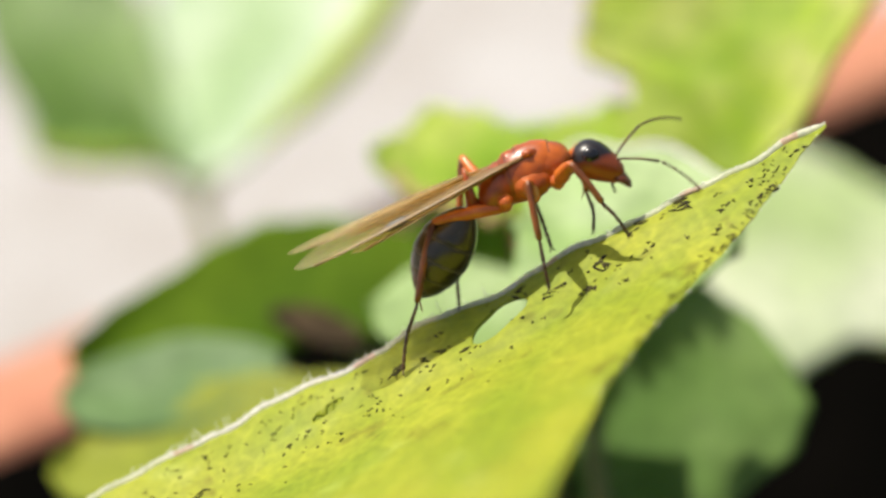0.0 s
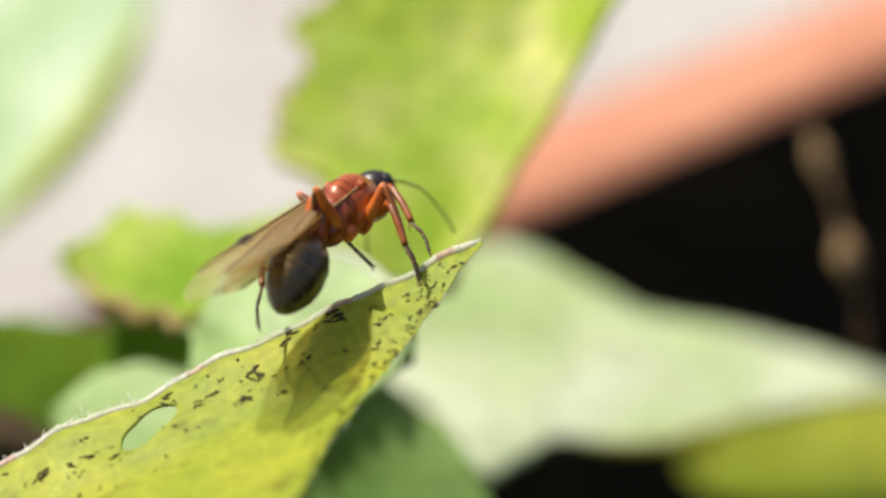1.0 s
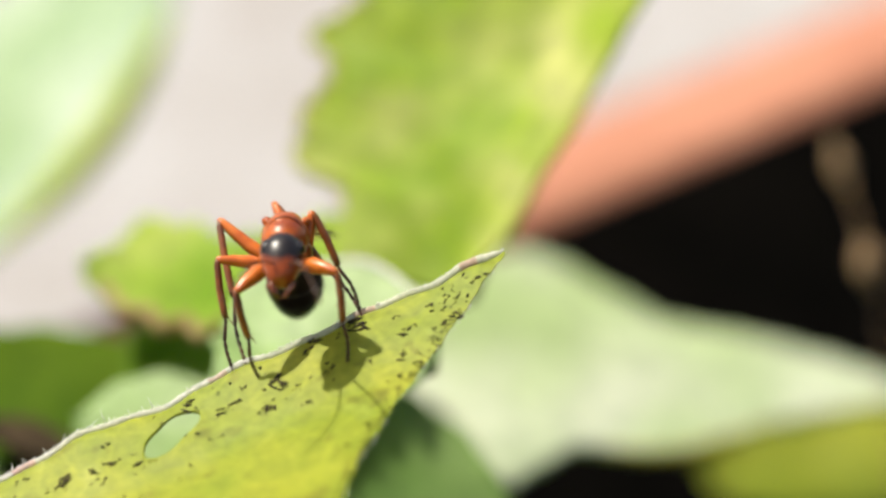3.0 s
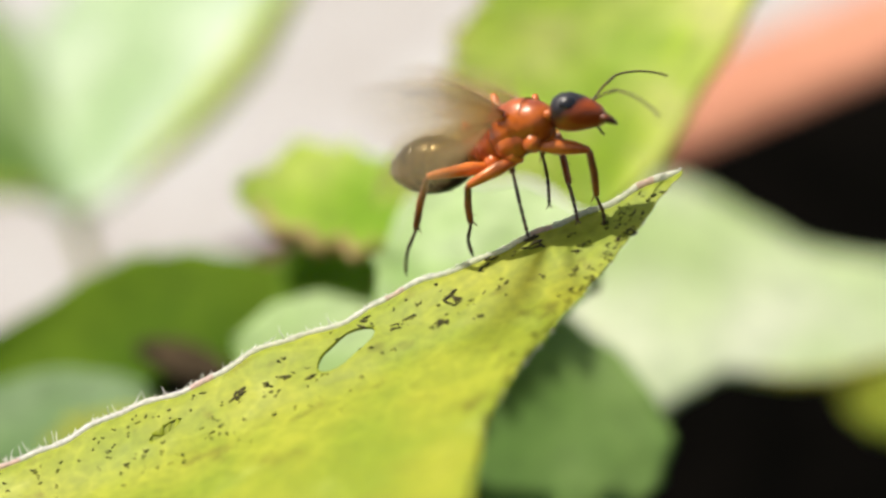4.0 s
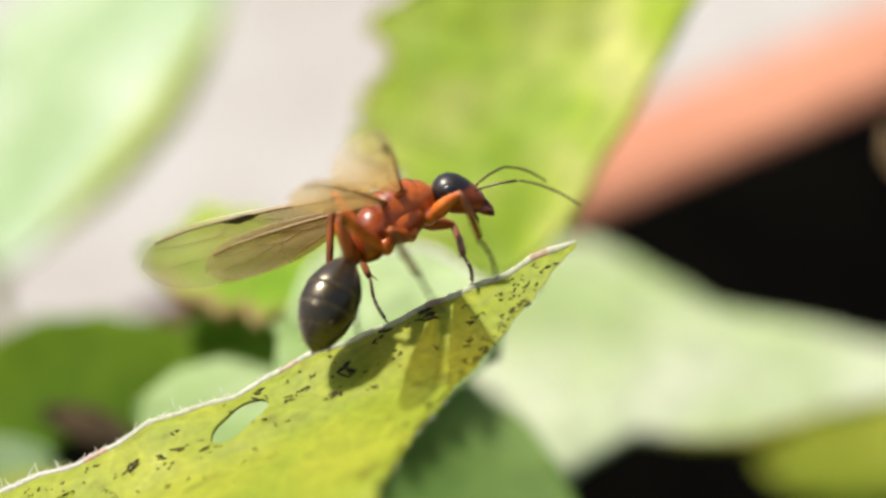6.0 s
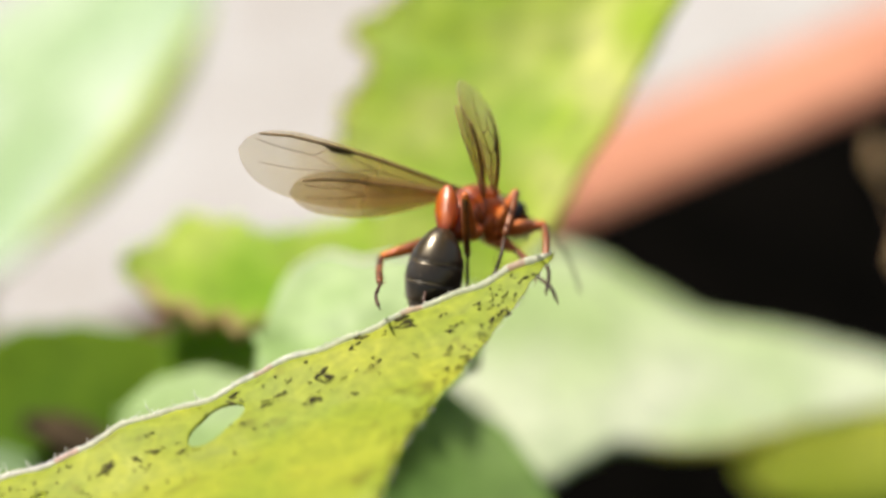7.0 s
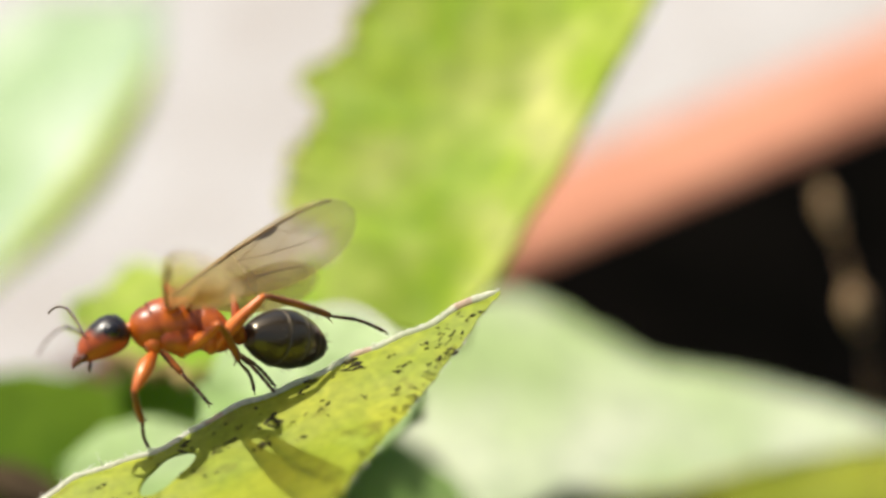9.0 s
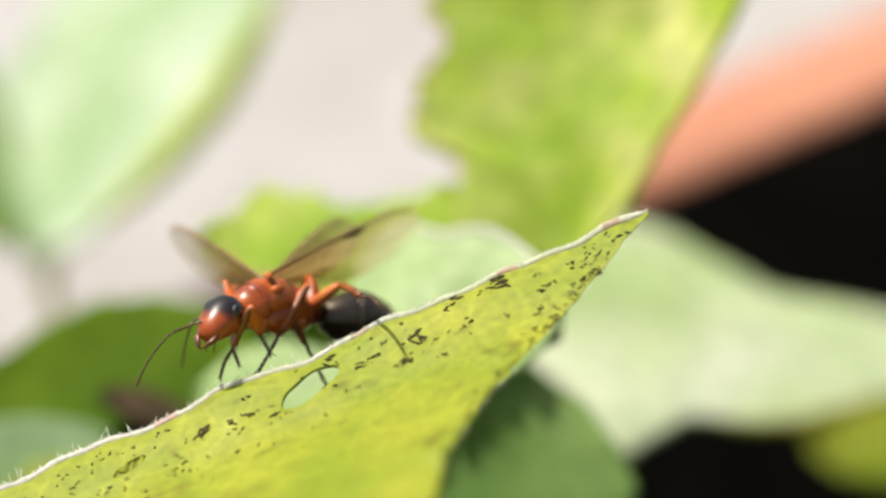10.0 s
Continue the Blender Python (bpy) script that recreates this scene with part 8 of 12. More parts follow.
    walk(ANT["femur_middle_l"], [
        (0, pose(0.00010, 0.00045, -0.00085, 167.6, -63.5, 95.0)), (0.1, pose(0.00010, 0.00045, -0.00085, -164.2, -56.0, 86.7)),
        (0.2, pose(0.00010, 0.00045, -0.00085, -159.8, -42.9, 92.8)), (0.3, pose(0.00010, 0.00045, -0.00085, -161.6, -32.8, 97.6)),
        (0.4, pose(0.00010, 0.00045, -0.00085, -159.2, -25.2, 103.0)), (0.5, pose(0.00010, 0.00045, -0.00085, -157.1, -21.4, 106.8)),
        (0.6, pose(0.00010, 0.00045, -0.00085, -157.0, -22.4, 106.3)), (0.7, pose(0.00010, 0.00045, -0.00085, -153.4, -35.2, 99.8)),
        (0.8, pose(0.00010, 0.00045, -0.00085, -133.9, -45.2, 94.5)), (0.9, pose(0.00010, 0.00045, -0.00085, -75.5, -52.0, 106.2)),
        (1, pose(0.00010, 0.00045, -0.00085, -73.0, -51.2, 102.2)), (1.1, pose(0.00010, 0.00045, -0.00085, -70.7, -52.1, 103.7)),
        (1.2, pose(0.00010, 0.00045, -0.00085, -130.3, -44.9, 95.8)), (1.3, pose(0.00010, 0.00045, -0.00085, -155.5, -28.2, 103.7)),
        (1.4, pose(0.00010, 0.00045, -0.00085, 17.9, -16.1, 105.0)), (1.5, pose(0.00010, 0.00045, -0.00085, 16.9, -17.2, 103.5)),
        (1.6, pose(0.00010, 0.00045, -0.00085, 16.7, -15.6, 104.1)), (1.7, pose(0.00010, 0.00045, -0.00085, 18.0, -16.9, 104.7)),
        (1.8, pose(0.00010, 0.00045, -0.00085, 19.8, -20.4, 104.7)), (1.9, pose(0.00010, 0.00045, -0.00085, 21.0, -22.0, 104.9)),
        (2, pose(0.00010, 0.00045, -0.00085, 21.2, -20.7, 105.8)), (2.1, pose(0.00010, 0.00045, -0.00085, -152.2, -33.3, 101.9)),
        (2.2, pose(0.00010, 0.00045, -0.00085, -147.9, -44.7, 93.1)), (2.3, pose(0.00010, 0.00045, -0.00085, -151.0, -36.0, 100.2)),
        (2.4, pose(0.00010, 0.00045, -0.00085, 168.5, -18.0, 81.2)), (2.5, pose(0.00010, 0.00045, -0.00085, 155.0, -31.2, 78.1)),
        (2.6, pose(0.00010, 0.00045, -0.00085, 160.4, -34.7, 82.8)), (2.7, pose(0.00010, 0.00045, -0.00085, 160.4, -42.7, 87.1)),
        (2.8, pose(0.00010, 0.00045, -0.00085, 163.0, -60.1, 95.4)), (2.9, pose(0.00010, 0.00045, -0.00085, 166.9, -74.4, 98.7)),
        (2.95, pose(0.00010, 0.00045, -0.00085, 169.2, -76.4, 97.7)), (3, pose(0.00010, 0.00045, -0.00085, 174.3, -77.4, 94.2)),
        (3.1, pose(0.00010, 0.00045, -0.00085, -156.0, -82.0, 69.8)), (3.2, pose(0.00010, 0.00045, -0.00085, 172.9, -61.7, 92.5)),
        (3.3, pose(0.00010, 0.00045, -0.00085, 172.5, -64.5, 93.2)), (3.4, pose(0.00010, 0.00045, -0.00085, -163.0, -60.8, 84.3)),
        (3.5, pose(0.00010, 0.00045, -0.00085, 4.6, -34.8, 91.6)), (3.6, pose(0.00010, 0.00045, -0.00085, 172.8, -49.3, 90.2)),
        (3.7, pose(0.00010, 0.00045, -0.00085, 140.1, -64.0, 107.9)), (3.72, pose(0.00010, 0.00045, -0.00085, 137.2, -65.0, 110.6)),
        (3.8, pose(0.00010, 0.00045, -0.00085, 144.5, -62.5, 104.3)), (3.9, pose(0.00010, 0.00045, -0.00085, -169.8, -71.4, 83.9)),
        (4, pose(0.00010, 0.00045, -0.00085, -162.2, -53.2, 87.5)), (4.1, pose(0.00010, 0.00045, -0.00085, -169.1, -49.6, 89.5)),
        (4.2, pose(0.00010, 0.00045, -0.00085, -173.5, -34.3, 92.3)), (4.3, pose(0.00010, 0.00045, -0.00085, -170.6, -17.8, 97.2)),
        (4.4, pose(0.00010, 0.00045, -0.00085, -167.1, -7.2, 103.0)), (4.5, pose(0.00010, 0.00045, -0.00085, -167.3, -1.8, 104.1)),
        (4.6, pose(0.00010, 0.00045, -0.00085, -167.0, -1.3, 104.5)), (4.7, pose(0.00010, 0.00045, -0.00085, -167.2, 0.9, 104.8)),
        (4.8, pose(0.00010, 0.00045, -0.00085, -167.7, 3.7, 104.9)), (4.9, pose(0.00010, 0.00045, -0.00085, 12.2, 5.8, 105.1)),
        (5, pose(0.00010, 0.00045, -0.00085, 12.5, 6.2, 105.6)), (5.1, pose(0.00010, 0.00045, -0.00085, -168.4, 5.5, 104.2)),
        (5.2, pose(0.00010, 0.00045, -0.00085, -162.3, -2.7, 110.0)), (5.3, pose(0.00010, 0.00045, -0.00085, -153.2, -12.0, 117.2)),
        (5.4, pose(0.00010, 0.00045, -0.00085, -148.5, -15.8, 120.8)), (5.5, pose(0.00010, 0.00045, -0.00085, -148.4, -16.4, 120.5)),
        (5.6, pose(0.00010, 0.00045, -0.00085, -145.0, -21.3, 120.4)), (5.7, pose(0.00010, 0.00045, -0.00085, -140.8, -26.5, 119.5)),
        (5.8, pose(0.00010, 0.00045, -0.00085, -140.2, -28.1, 118.1)), (5.9, pose(0.00010, 0.00045, -0.00085, -141.1, -28.4, 116.5)),
        (6, pose(0.00010, 0.00045, -0.00085, -143.9, -26.6, 115.5)), (6.1, pose(0.00010, 0.00045, -0.00085, -147.1, -24.6, 114.1)),
        (6.2, pose(0.00010, 0.00045, -0.00085, -149.3, -24.7, 111.6)), (6.25, pose(0.00010, 0.00045, -0.00085, -149.7, -24.8, 111.2)),
        (6.3, pose(0.00010, 0.00045, -0.00085, -149.0, -24.0, 112.6)), (6.4, pose(0.00010, 0.00045, -0.00085, 33.4, -18.0, 121.4)),
        (6.5, pose(0.00010, 0.00045, -0.00085, 35.0, -9.1, 133.5)), (6.6, pose(0.00010, 0.00045, -0.00085, 36.9, -0.2, 146.4)),
        (6.7, pose(0.00010, 0.00045, -0.00085, 38.5, 7.7, 156.8)), (6.8, pose(0.00010, 0.00045, -0.00085, 39.4, 12.8, 161.5)),
        (6.9, pose(0.00010, 0.00045, -0.00085, 39.4, 12.5, 161.3)), (7, pose(0.00010, 0.00045, -0.00085, 39.3, 12.4, 161.1)),
        (7.1, pose(0.00010, 0.00045, -0.00085, 39.1, 12.7, 160.4)), (7.2, pose(0.00010, 0.00045, -0.00085, 39.0, 8.0, 158.8)),
        (7.3, pose(0.00010, 0.00045, -0.00085, 39.5, 1.4, 157.4)), (7.4, pose(0.00010, 0.00045, -0.00085, 39.9, -2.2, 156.3)),
        (7.5, pose(0.00010, 0.00045, -0.00085, 39.7, -2.0, 155.7)), (7.6, pose(0.00010, 0.00045, -0.00085, 39.4, -0.5, 155.4)),
        (7.7, pose(0.00010, 0.00045, -0.00085, 38.8, 1.9, 154.6)), (7.8, pose(0.00010, 0.00045, -0.00085, 38.1, 4.7, 153.7)),
        (7.9, pose(0.00010, 0.00045, -0.00085, 37.5, 7.6, 152.9)), (8, pose(0.00010, 0.00045, -0.00085, 37.2, 9.5, 152.7)),
        (8.1, pose(0.00010, 0.00045, -0.00085, 39.7, -8.2, 148.4)), (8.15, pose(0.00010, 0.00045, -0.00085, 64.4, -37.5, 151.1)),
        (8.2, pose(0.00010, 0.00045, -0.00085, -71.7, -116.4, -51.5)), (8.3, pose(0.00010, 0.00045, -0.00085, -71.7, -116.4, -51.5)),
        (8.4, pose(0.00010, 0.00045, -0.00085, -71.7, -116.4, -51.5)), (8.5, pose(0.00010, 0.00045, -0.00085, -71.7, -116.4, -51.5)),
        (8.6, pose(0.00010, 0.00045, -0.00085, -114.7, -81.4, 33.8)), (8.7, pose(0.00010, 0.00045, -0.00085, -119.8, -64.5, 59.0)),
        (8.8, pose(0.00010, 0.00045, -0.00085, -129.6, -51.4, 84.2)), (8.9, pose(0.00010, 0.00045, -0.00085, -131.7, -34.4, 117.9)),
        (9, pose(0.00010, 0.00045, -0.00085, -131.1, -29.6, 135.2)), (9.1, pose(0.00010, 0.00045, -0.00085, -138.0, -34.6, 110.1)),
        (9.2, pose(0.00010, 0.00045, -0.00085, -173.3, -40.0, 91.4)), (9.25, pose(0.00010, 0.00045, -0.00085, -173.4, -42.9, 90.9)),
        (9.3, pose(0.00010, 0.00045, -0.00085, 9.9, -39.8, 92.1)), (9.4, pose(0.00010, 0.00045, -0.00085, -143.4, -36.6, 103.4)),
        (9.5, pose(0.00010, 0.00045, -0.00085, -135.5, -32.7, 116.3)), (9.6, pose(0.00010, 0.00045, -0.00085, 15.7, -10.2, 105.0)),
        (9.7, pose(0.00010, 0.00045, -0.00085, 14.8, 3.8, 108.0)), (9.8, pose(0.00010, 0.00045, -0.00085, 14.5, -7.2, 104.7)),
        (9.9, pose(0.00010, 0.00045, -0.00085, 13.5, -15.7, 101.1)), (9.97, pose(0.00010, 0.00045, -0.00085, 62.2, -50.9, 166.0)),
        (10, pose(0.00010, 0.00045, -0.00085, 62.2, -50.9, 166.0)),
    ])
    walk(ANT["tibia_middle_l"], [
        (0, pose(0.00003, 0.00129, 0.00085, -156.0, 76.4, -72.7)), (0.1, pose(0.00016, 0.00151, 0.00072, 147.8, 73.4, -111.3)),
        (0.2, pose(0.00003, 0.00184, 0.00044, 140.5, 66.6, -110.2)), (0.3, pose(-0.00011, 0.00203, 0.00018, 146.5, 61.3, -102.3)),
        (0.4, pose(-0.00029, 0.00213, -0.00004, 139.0, 60.7, -105.0)), (0.5, pose(-0.00041, 0.00214, -0.00016, 124.3, 64.1, -117.3)),
        (0.6, pose(-0.00039, 0.00214, -0.00013, 123.5, 64.3, -118.2)), (0.7, pose(-0.00016, 0.00198, 0.00025, 128.8, 62.0, -111.8)),
        (0.8, pose(-0.00001, 0.00178, 0.00050, 121.4, 53.5, -101.8)), (0.9, pose(-0.00023, 0.00157, 0.00065, 60.8, 46.9, -93.0)),
        (1, pose(-0.00015, 0.00161, 0.00063, 59.1, 45.6, -96.3)), (1.1, pose(-0.00018, 0.00158, 0.00065, 56.7, 46.0, -94.7)),
        (1.2, pose(-0.00004, 0.00179, 0.00049, 109.9, 54.9, -110.6)), (1.3, pose(-0.00030, 0.00208, 0.00005, 108.3, 67.4, -134.5)),
        (1.4, pose(-0.00037, 0.00221, -0.00032, 83.4, 72.7, -166.8)), (1.5, pose(-0.00033, 0.00221, -0.00029, 84.8, 73.9, -166.7)),
        (1.6, pose(-0.00035, 0.00223, -0.00034, 94.3, 73.9, -156.8)), (1.7, pose(-0.00036, 0.00221, -0.00030, 97.6, 72.7, -152.0)),
        (1.8, pose(-0.00035, 0.00217, -0.00019, 93.7, 71.4, -154.3)), (1.9, pose(-0.00035, 0.00215, -0.00014, 94.6, 70.5, -152.0)),
        (2, pose(-0.00038, 0.00216, -0.00018, 101.2, 69.8, -144.5)), (2.1, pose(-0.00023, 0.00200, 0.00019, 99.6, 66.7, -141.6)),
        (2.2, pose(0.00003, 0.00180, 0.00049, 101.1, 67.4, -141.0)), (2.3, pose(-0.00017, 0.00196, 0.00027, 121.1, 62.8, -117.6)),
        (2.4, pose(0.00038, 0.00224, -0.00026, -161.5, 53.3, -87.4)), (2.5, pose(0.00044, 0.00204, 0.00014, -100.0, 68.5, -36.3)),
        (2.6, pose(0.00029, 0.00200, 0.00023, -81.2, 73.8, -9.5)), (2.7, pose(0.00017, 0.00185, 0.00044, -56.0, 72.7, 18.8)),
        (2.8, pose(0.00001, 0.00139, 0.00080, -30.3, 73.2, 51.4)), (2.9, pose(0.00002, 0.00095, 0.00098, -9.3, 67.9, 77.5)),
        (2.95, pose(0.00004, 0.00089, 0.00100, -6.0, 65.3, 81.7)), (3, pose(0.00007, 0.00086, 0.00100, -2.8, 63.7, 86.1)),
        (3.1, pose(0.00019, 0.00070, 0.00103, 9.8, 70.6, 102.8)), (3.2, pose(0.00006, 0.00135, 0.00082, -148.8, 83.5, -62.7)),
        (3.3, pose(0.00005, 0.00127, 0.00087, -137.3, 85.3, -51.0)), (3.4, pose(0.00019, 0.00137, 0.00081, 53.2, 79.7, 152.0)),
        (3.5, pose(0.00006, 0.00201, 0.00024, 20.9, 79.3, 114.8)), (3.6, pose(0.00009, 0.00169, 0.00059, -26.6, 79.5, 58.6)),
        (3.7, pose(-0.00016, 0.00124, 0.00086, -51.2, 68.8, 21.7)), (3.72, pose(-0.00018, 0.00120, 0.00087, -51.7, 68.6, 20.8)),
        (3.8, pose(-0.00012, 0.00130, 0.00083, -60.5, 72.0, 12.6)), (3.9, pose(0.00016, 0.00105, 0.00095, 146.4, 84.1, -119.9)),
        (4, pose(0.00015, 0.00159, 0.00067, 142.5, 72.5, -114.3)), (4.1, pose(0.00011, 0.00168, 0.00060, 155.3, 72.9, -105.8)),
        (4.2, pose(0.00004, 0.00202, 0.00022, 166.8, 65.7, -96.1)), (4.3, pose(-0.00013, 0.00225, -0.00027, 163.1, 57.5, -94.3)),
        (4.4, pose(-0.00032, 0.00229, -0.00061, 158.1, 53.5, -93.3)), (4.5, pose(-0.00036, 0.00229, -0.00079, 159.2, 51.8, -92.1)),
        (4.6, pose(-0.00038, 0.00229, -0.00081, 158.7, 51.8, -92.2)), (4.7, pose(-0.00039, 0.00229, -0.00088, 159.0, 51.8, -92.2)),
        (4.8, pose(-0.00039, 0.00228, -0.00097, 159.8, 51.9, -92.1)), (4.9, pose(-0.00039, 0.00227, -0.00104, 160.0, 52.0, -92.2)),
        (5, pose(-0.00041, 0.00227, -0.00106, 159.5, 52.1, -92.3)), (5.1, pose(-0.00036, 0.00228, -0.00103, 161.3, 51.4, -91.7)),
        (5.2, pose(-0.00055, 0.00223, -0.00076, 149.3, 53.4, -94.7)), (5.3, pose(-0.00075, 0.00210, -0.00045, 127.1, 56.4, -104.6)),
        (5.4, pose(-0.00084, 0.00202, -0.00033, 113.6, 56.8, -112.2)), (5.5, pose(-0.00082, 0.00202, -0.00031, 114.4, 56.5, -111.1)),
        (5.6, pose(-0.00080, 0.00198, -0.00016, 111.2, 55.0, -110.0)), (5.7, pose(-0.00074, 0.00193, -0.00000, 107.0, 53.8, -109.7)),
        (5.8, pose(-0.00069, 0.00193, 0.00005, 103.7, 54.4, -113.7)), (5.9, pose(-0.00064, 0.00195, 0.00005, 102.9, 55.5, -117.0)),
        (6, pose(-0.00063, 0.00198, -0.00000, 105.0, 56.9, -118.6)), (6.1, pose(-0.00060, 0.00203, -0.00006, 106.1, 59.1, -122.3)),
        (6.2, pose(-0.00054, 0.00205, -0.00006, 102.7, 61.6, -130.1)), (6.25, pose(-0.00052, 0.00206, -0.00005, 101.8, 62.1, -131.7)),
        (6.3, pose(-0.00057, 0.00205, -0.00008, 100.1, 61.5, -132.3)), (6.4, pose(-0.00084, 0.00199, -0.00026, 93.9, 58.4, -132.4)),
        (6.5, pose(-0.00119, 0.00181, -0.00055, 92.7, 55.4, -126.9)), (6.6, pose(-0.00148, 0.00150, -0.00084, 88.4, 53.1, -125.4)),
        (6.7, pose(-0.00163, 0.00119, -0.00111, 80.1, 51.2, -132.0)), (6.8, pose(-0.00166, 0.00104, -0.00127, 73.7, 49.8, -139.8)),
        (6.9, pose(-0.00166, 0.00104, -0.00126, 71.6, 49.3, -142.6)), (7, pose(-0.00165, 0.00105, -0.00126, 69.5, 48.7, -145.4)),
        (7.1, pose(-0.00165, 0.00107, -0.00127, 66.9, 48.0, -149.5)), (7.2, pose(-0.00165, 0.00113, -0.00111, 63.9, 46.0, -151.9)),
        (7.3, pose(-0.00165, 0.00118, -0.00090, 61.3, 43.6, -152.2)), (7.4, pose(-0.00164, 0.00121, -0.00078, 58.7, 41.4, -154.4)),
        (7.5, pose(-0.00163, 0.00123, -0.00078, 56.9, 40.3, -157.9)), (7.6, pose(-0.00163, 0.00124, -0.00083, 57.6, 41.2, -158.1)),
        (7.7, pose(-0.00162, 0.00126, -0.00091, 59.8, 43.6, -157.0)), (7.8, pose(-0.00160, 0.00129, -0.00100, 63.2, 46.4, -154.9)),
        (7.9, pose(-0.00158, 0.00131, -0.00110, 66.1, 48.7, -153.4)), (8, pose(-0.00157, 0.00131, -0.00116, 67.0, 49.6, -153.5)),
        (8.1, pose(-0.00150, 0.00144, -0.00058, 73.7, 48.8, -136.1)), (8.15, pose(-0.00097, 0.00128, 0.00014, -56.6, 100.4, 47.4)),
        (8.2, pose(-0.00043, 0.00111, 0.00085, -80.3, 64.6, -20.5)), (8.3, pose(-0.00043, 0.00111, 0.00085, -80.3, 64.6, -20.5)),
        (8.4, pose(-0.00043, 0.00111, 0.00085, -80.3, 64.6, -20.5)), (8.5, pose(-0.00043, 0.00111, 0.00085, -80.3, 64.6, -20.5)),
        (8.6, pose(0.00034, 0.00061, 0.00103, 39.0, 77.5, 137.1)), (8.7, pose(0.00052, 0.00115, 0.00086, 55.2, 62.9, 168.6)),
        (8.8, pose(0.00022, 0.00163, 0.00063, 70.6, 59.3, -164.8)), (8.9, pose(-0.00063, 0.00184, 0.00022, 82.9, 51.6, -128.7)),
        (9, pose(-0.00107, 0.00161, 0.00009, 79.0, 48.1, -119.9)), (9.1, pose(-0.00044, 0.00192, 0.00023, 83.8, 56.3, -140.2)),
        (9.2, pose(0.00006, 0.00191, 0.00037, 40.4, 82.0, 135.9)), (9.25, pose(0.00008, 0.00184, 0.00044, 24.4, 78.2, 119.4)),
        (9.3, pose(0.00005, 0.00191, 0.00037, 39.2, 77.9, 137.1)), (9.4, pose(-0.00025, 0.00193, 0.00028, 105.1, 60.3, -125.5)),
        (9.5, pose(-0.00061, 0.00188, 0.00018, 107.8, 51.7, -103.5)), (9.6, pose(-0.00038, 0.00226, -0.00051, 71.4, 73.7, 178.5)),
        (9.7, pose(-0.00049, 0.00225, -0.00098, 127.9, 71.2, -123.5)), (9.8, pose(-0.00038, 0.00227, -0.00061, 95.0, 75.5, -158.2)),
        (9.9, pose(-0.00025, 0.00224, -0.00033, 54.4, 73.9, 158.2)), (9.97, pose(-0.00106, 0.00074, 0.00062, -50.1, 43.3, 2.4)),
        (10, pose(-0.00106, 0.00074, 0.00062, -50.1, 43.4, 2.4)),
    ])
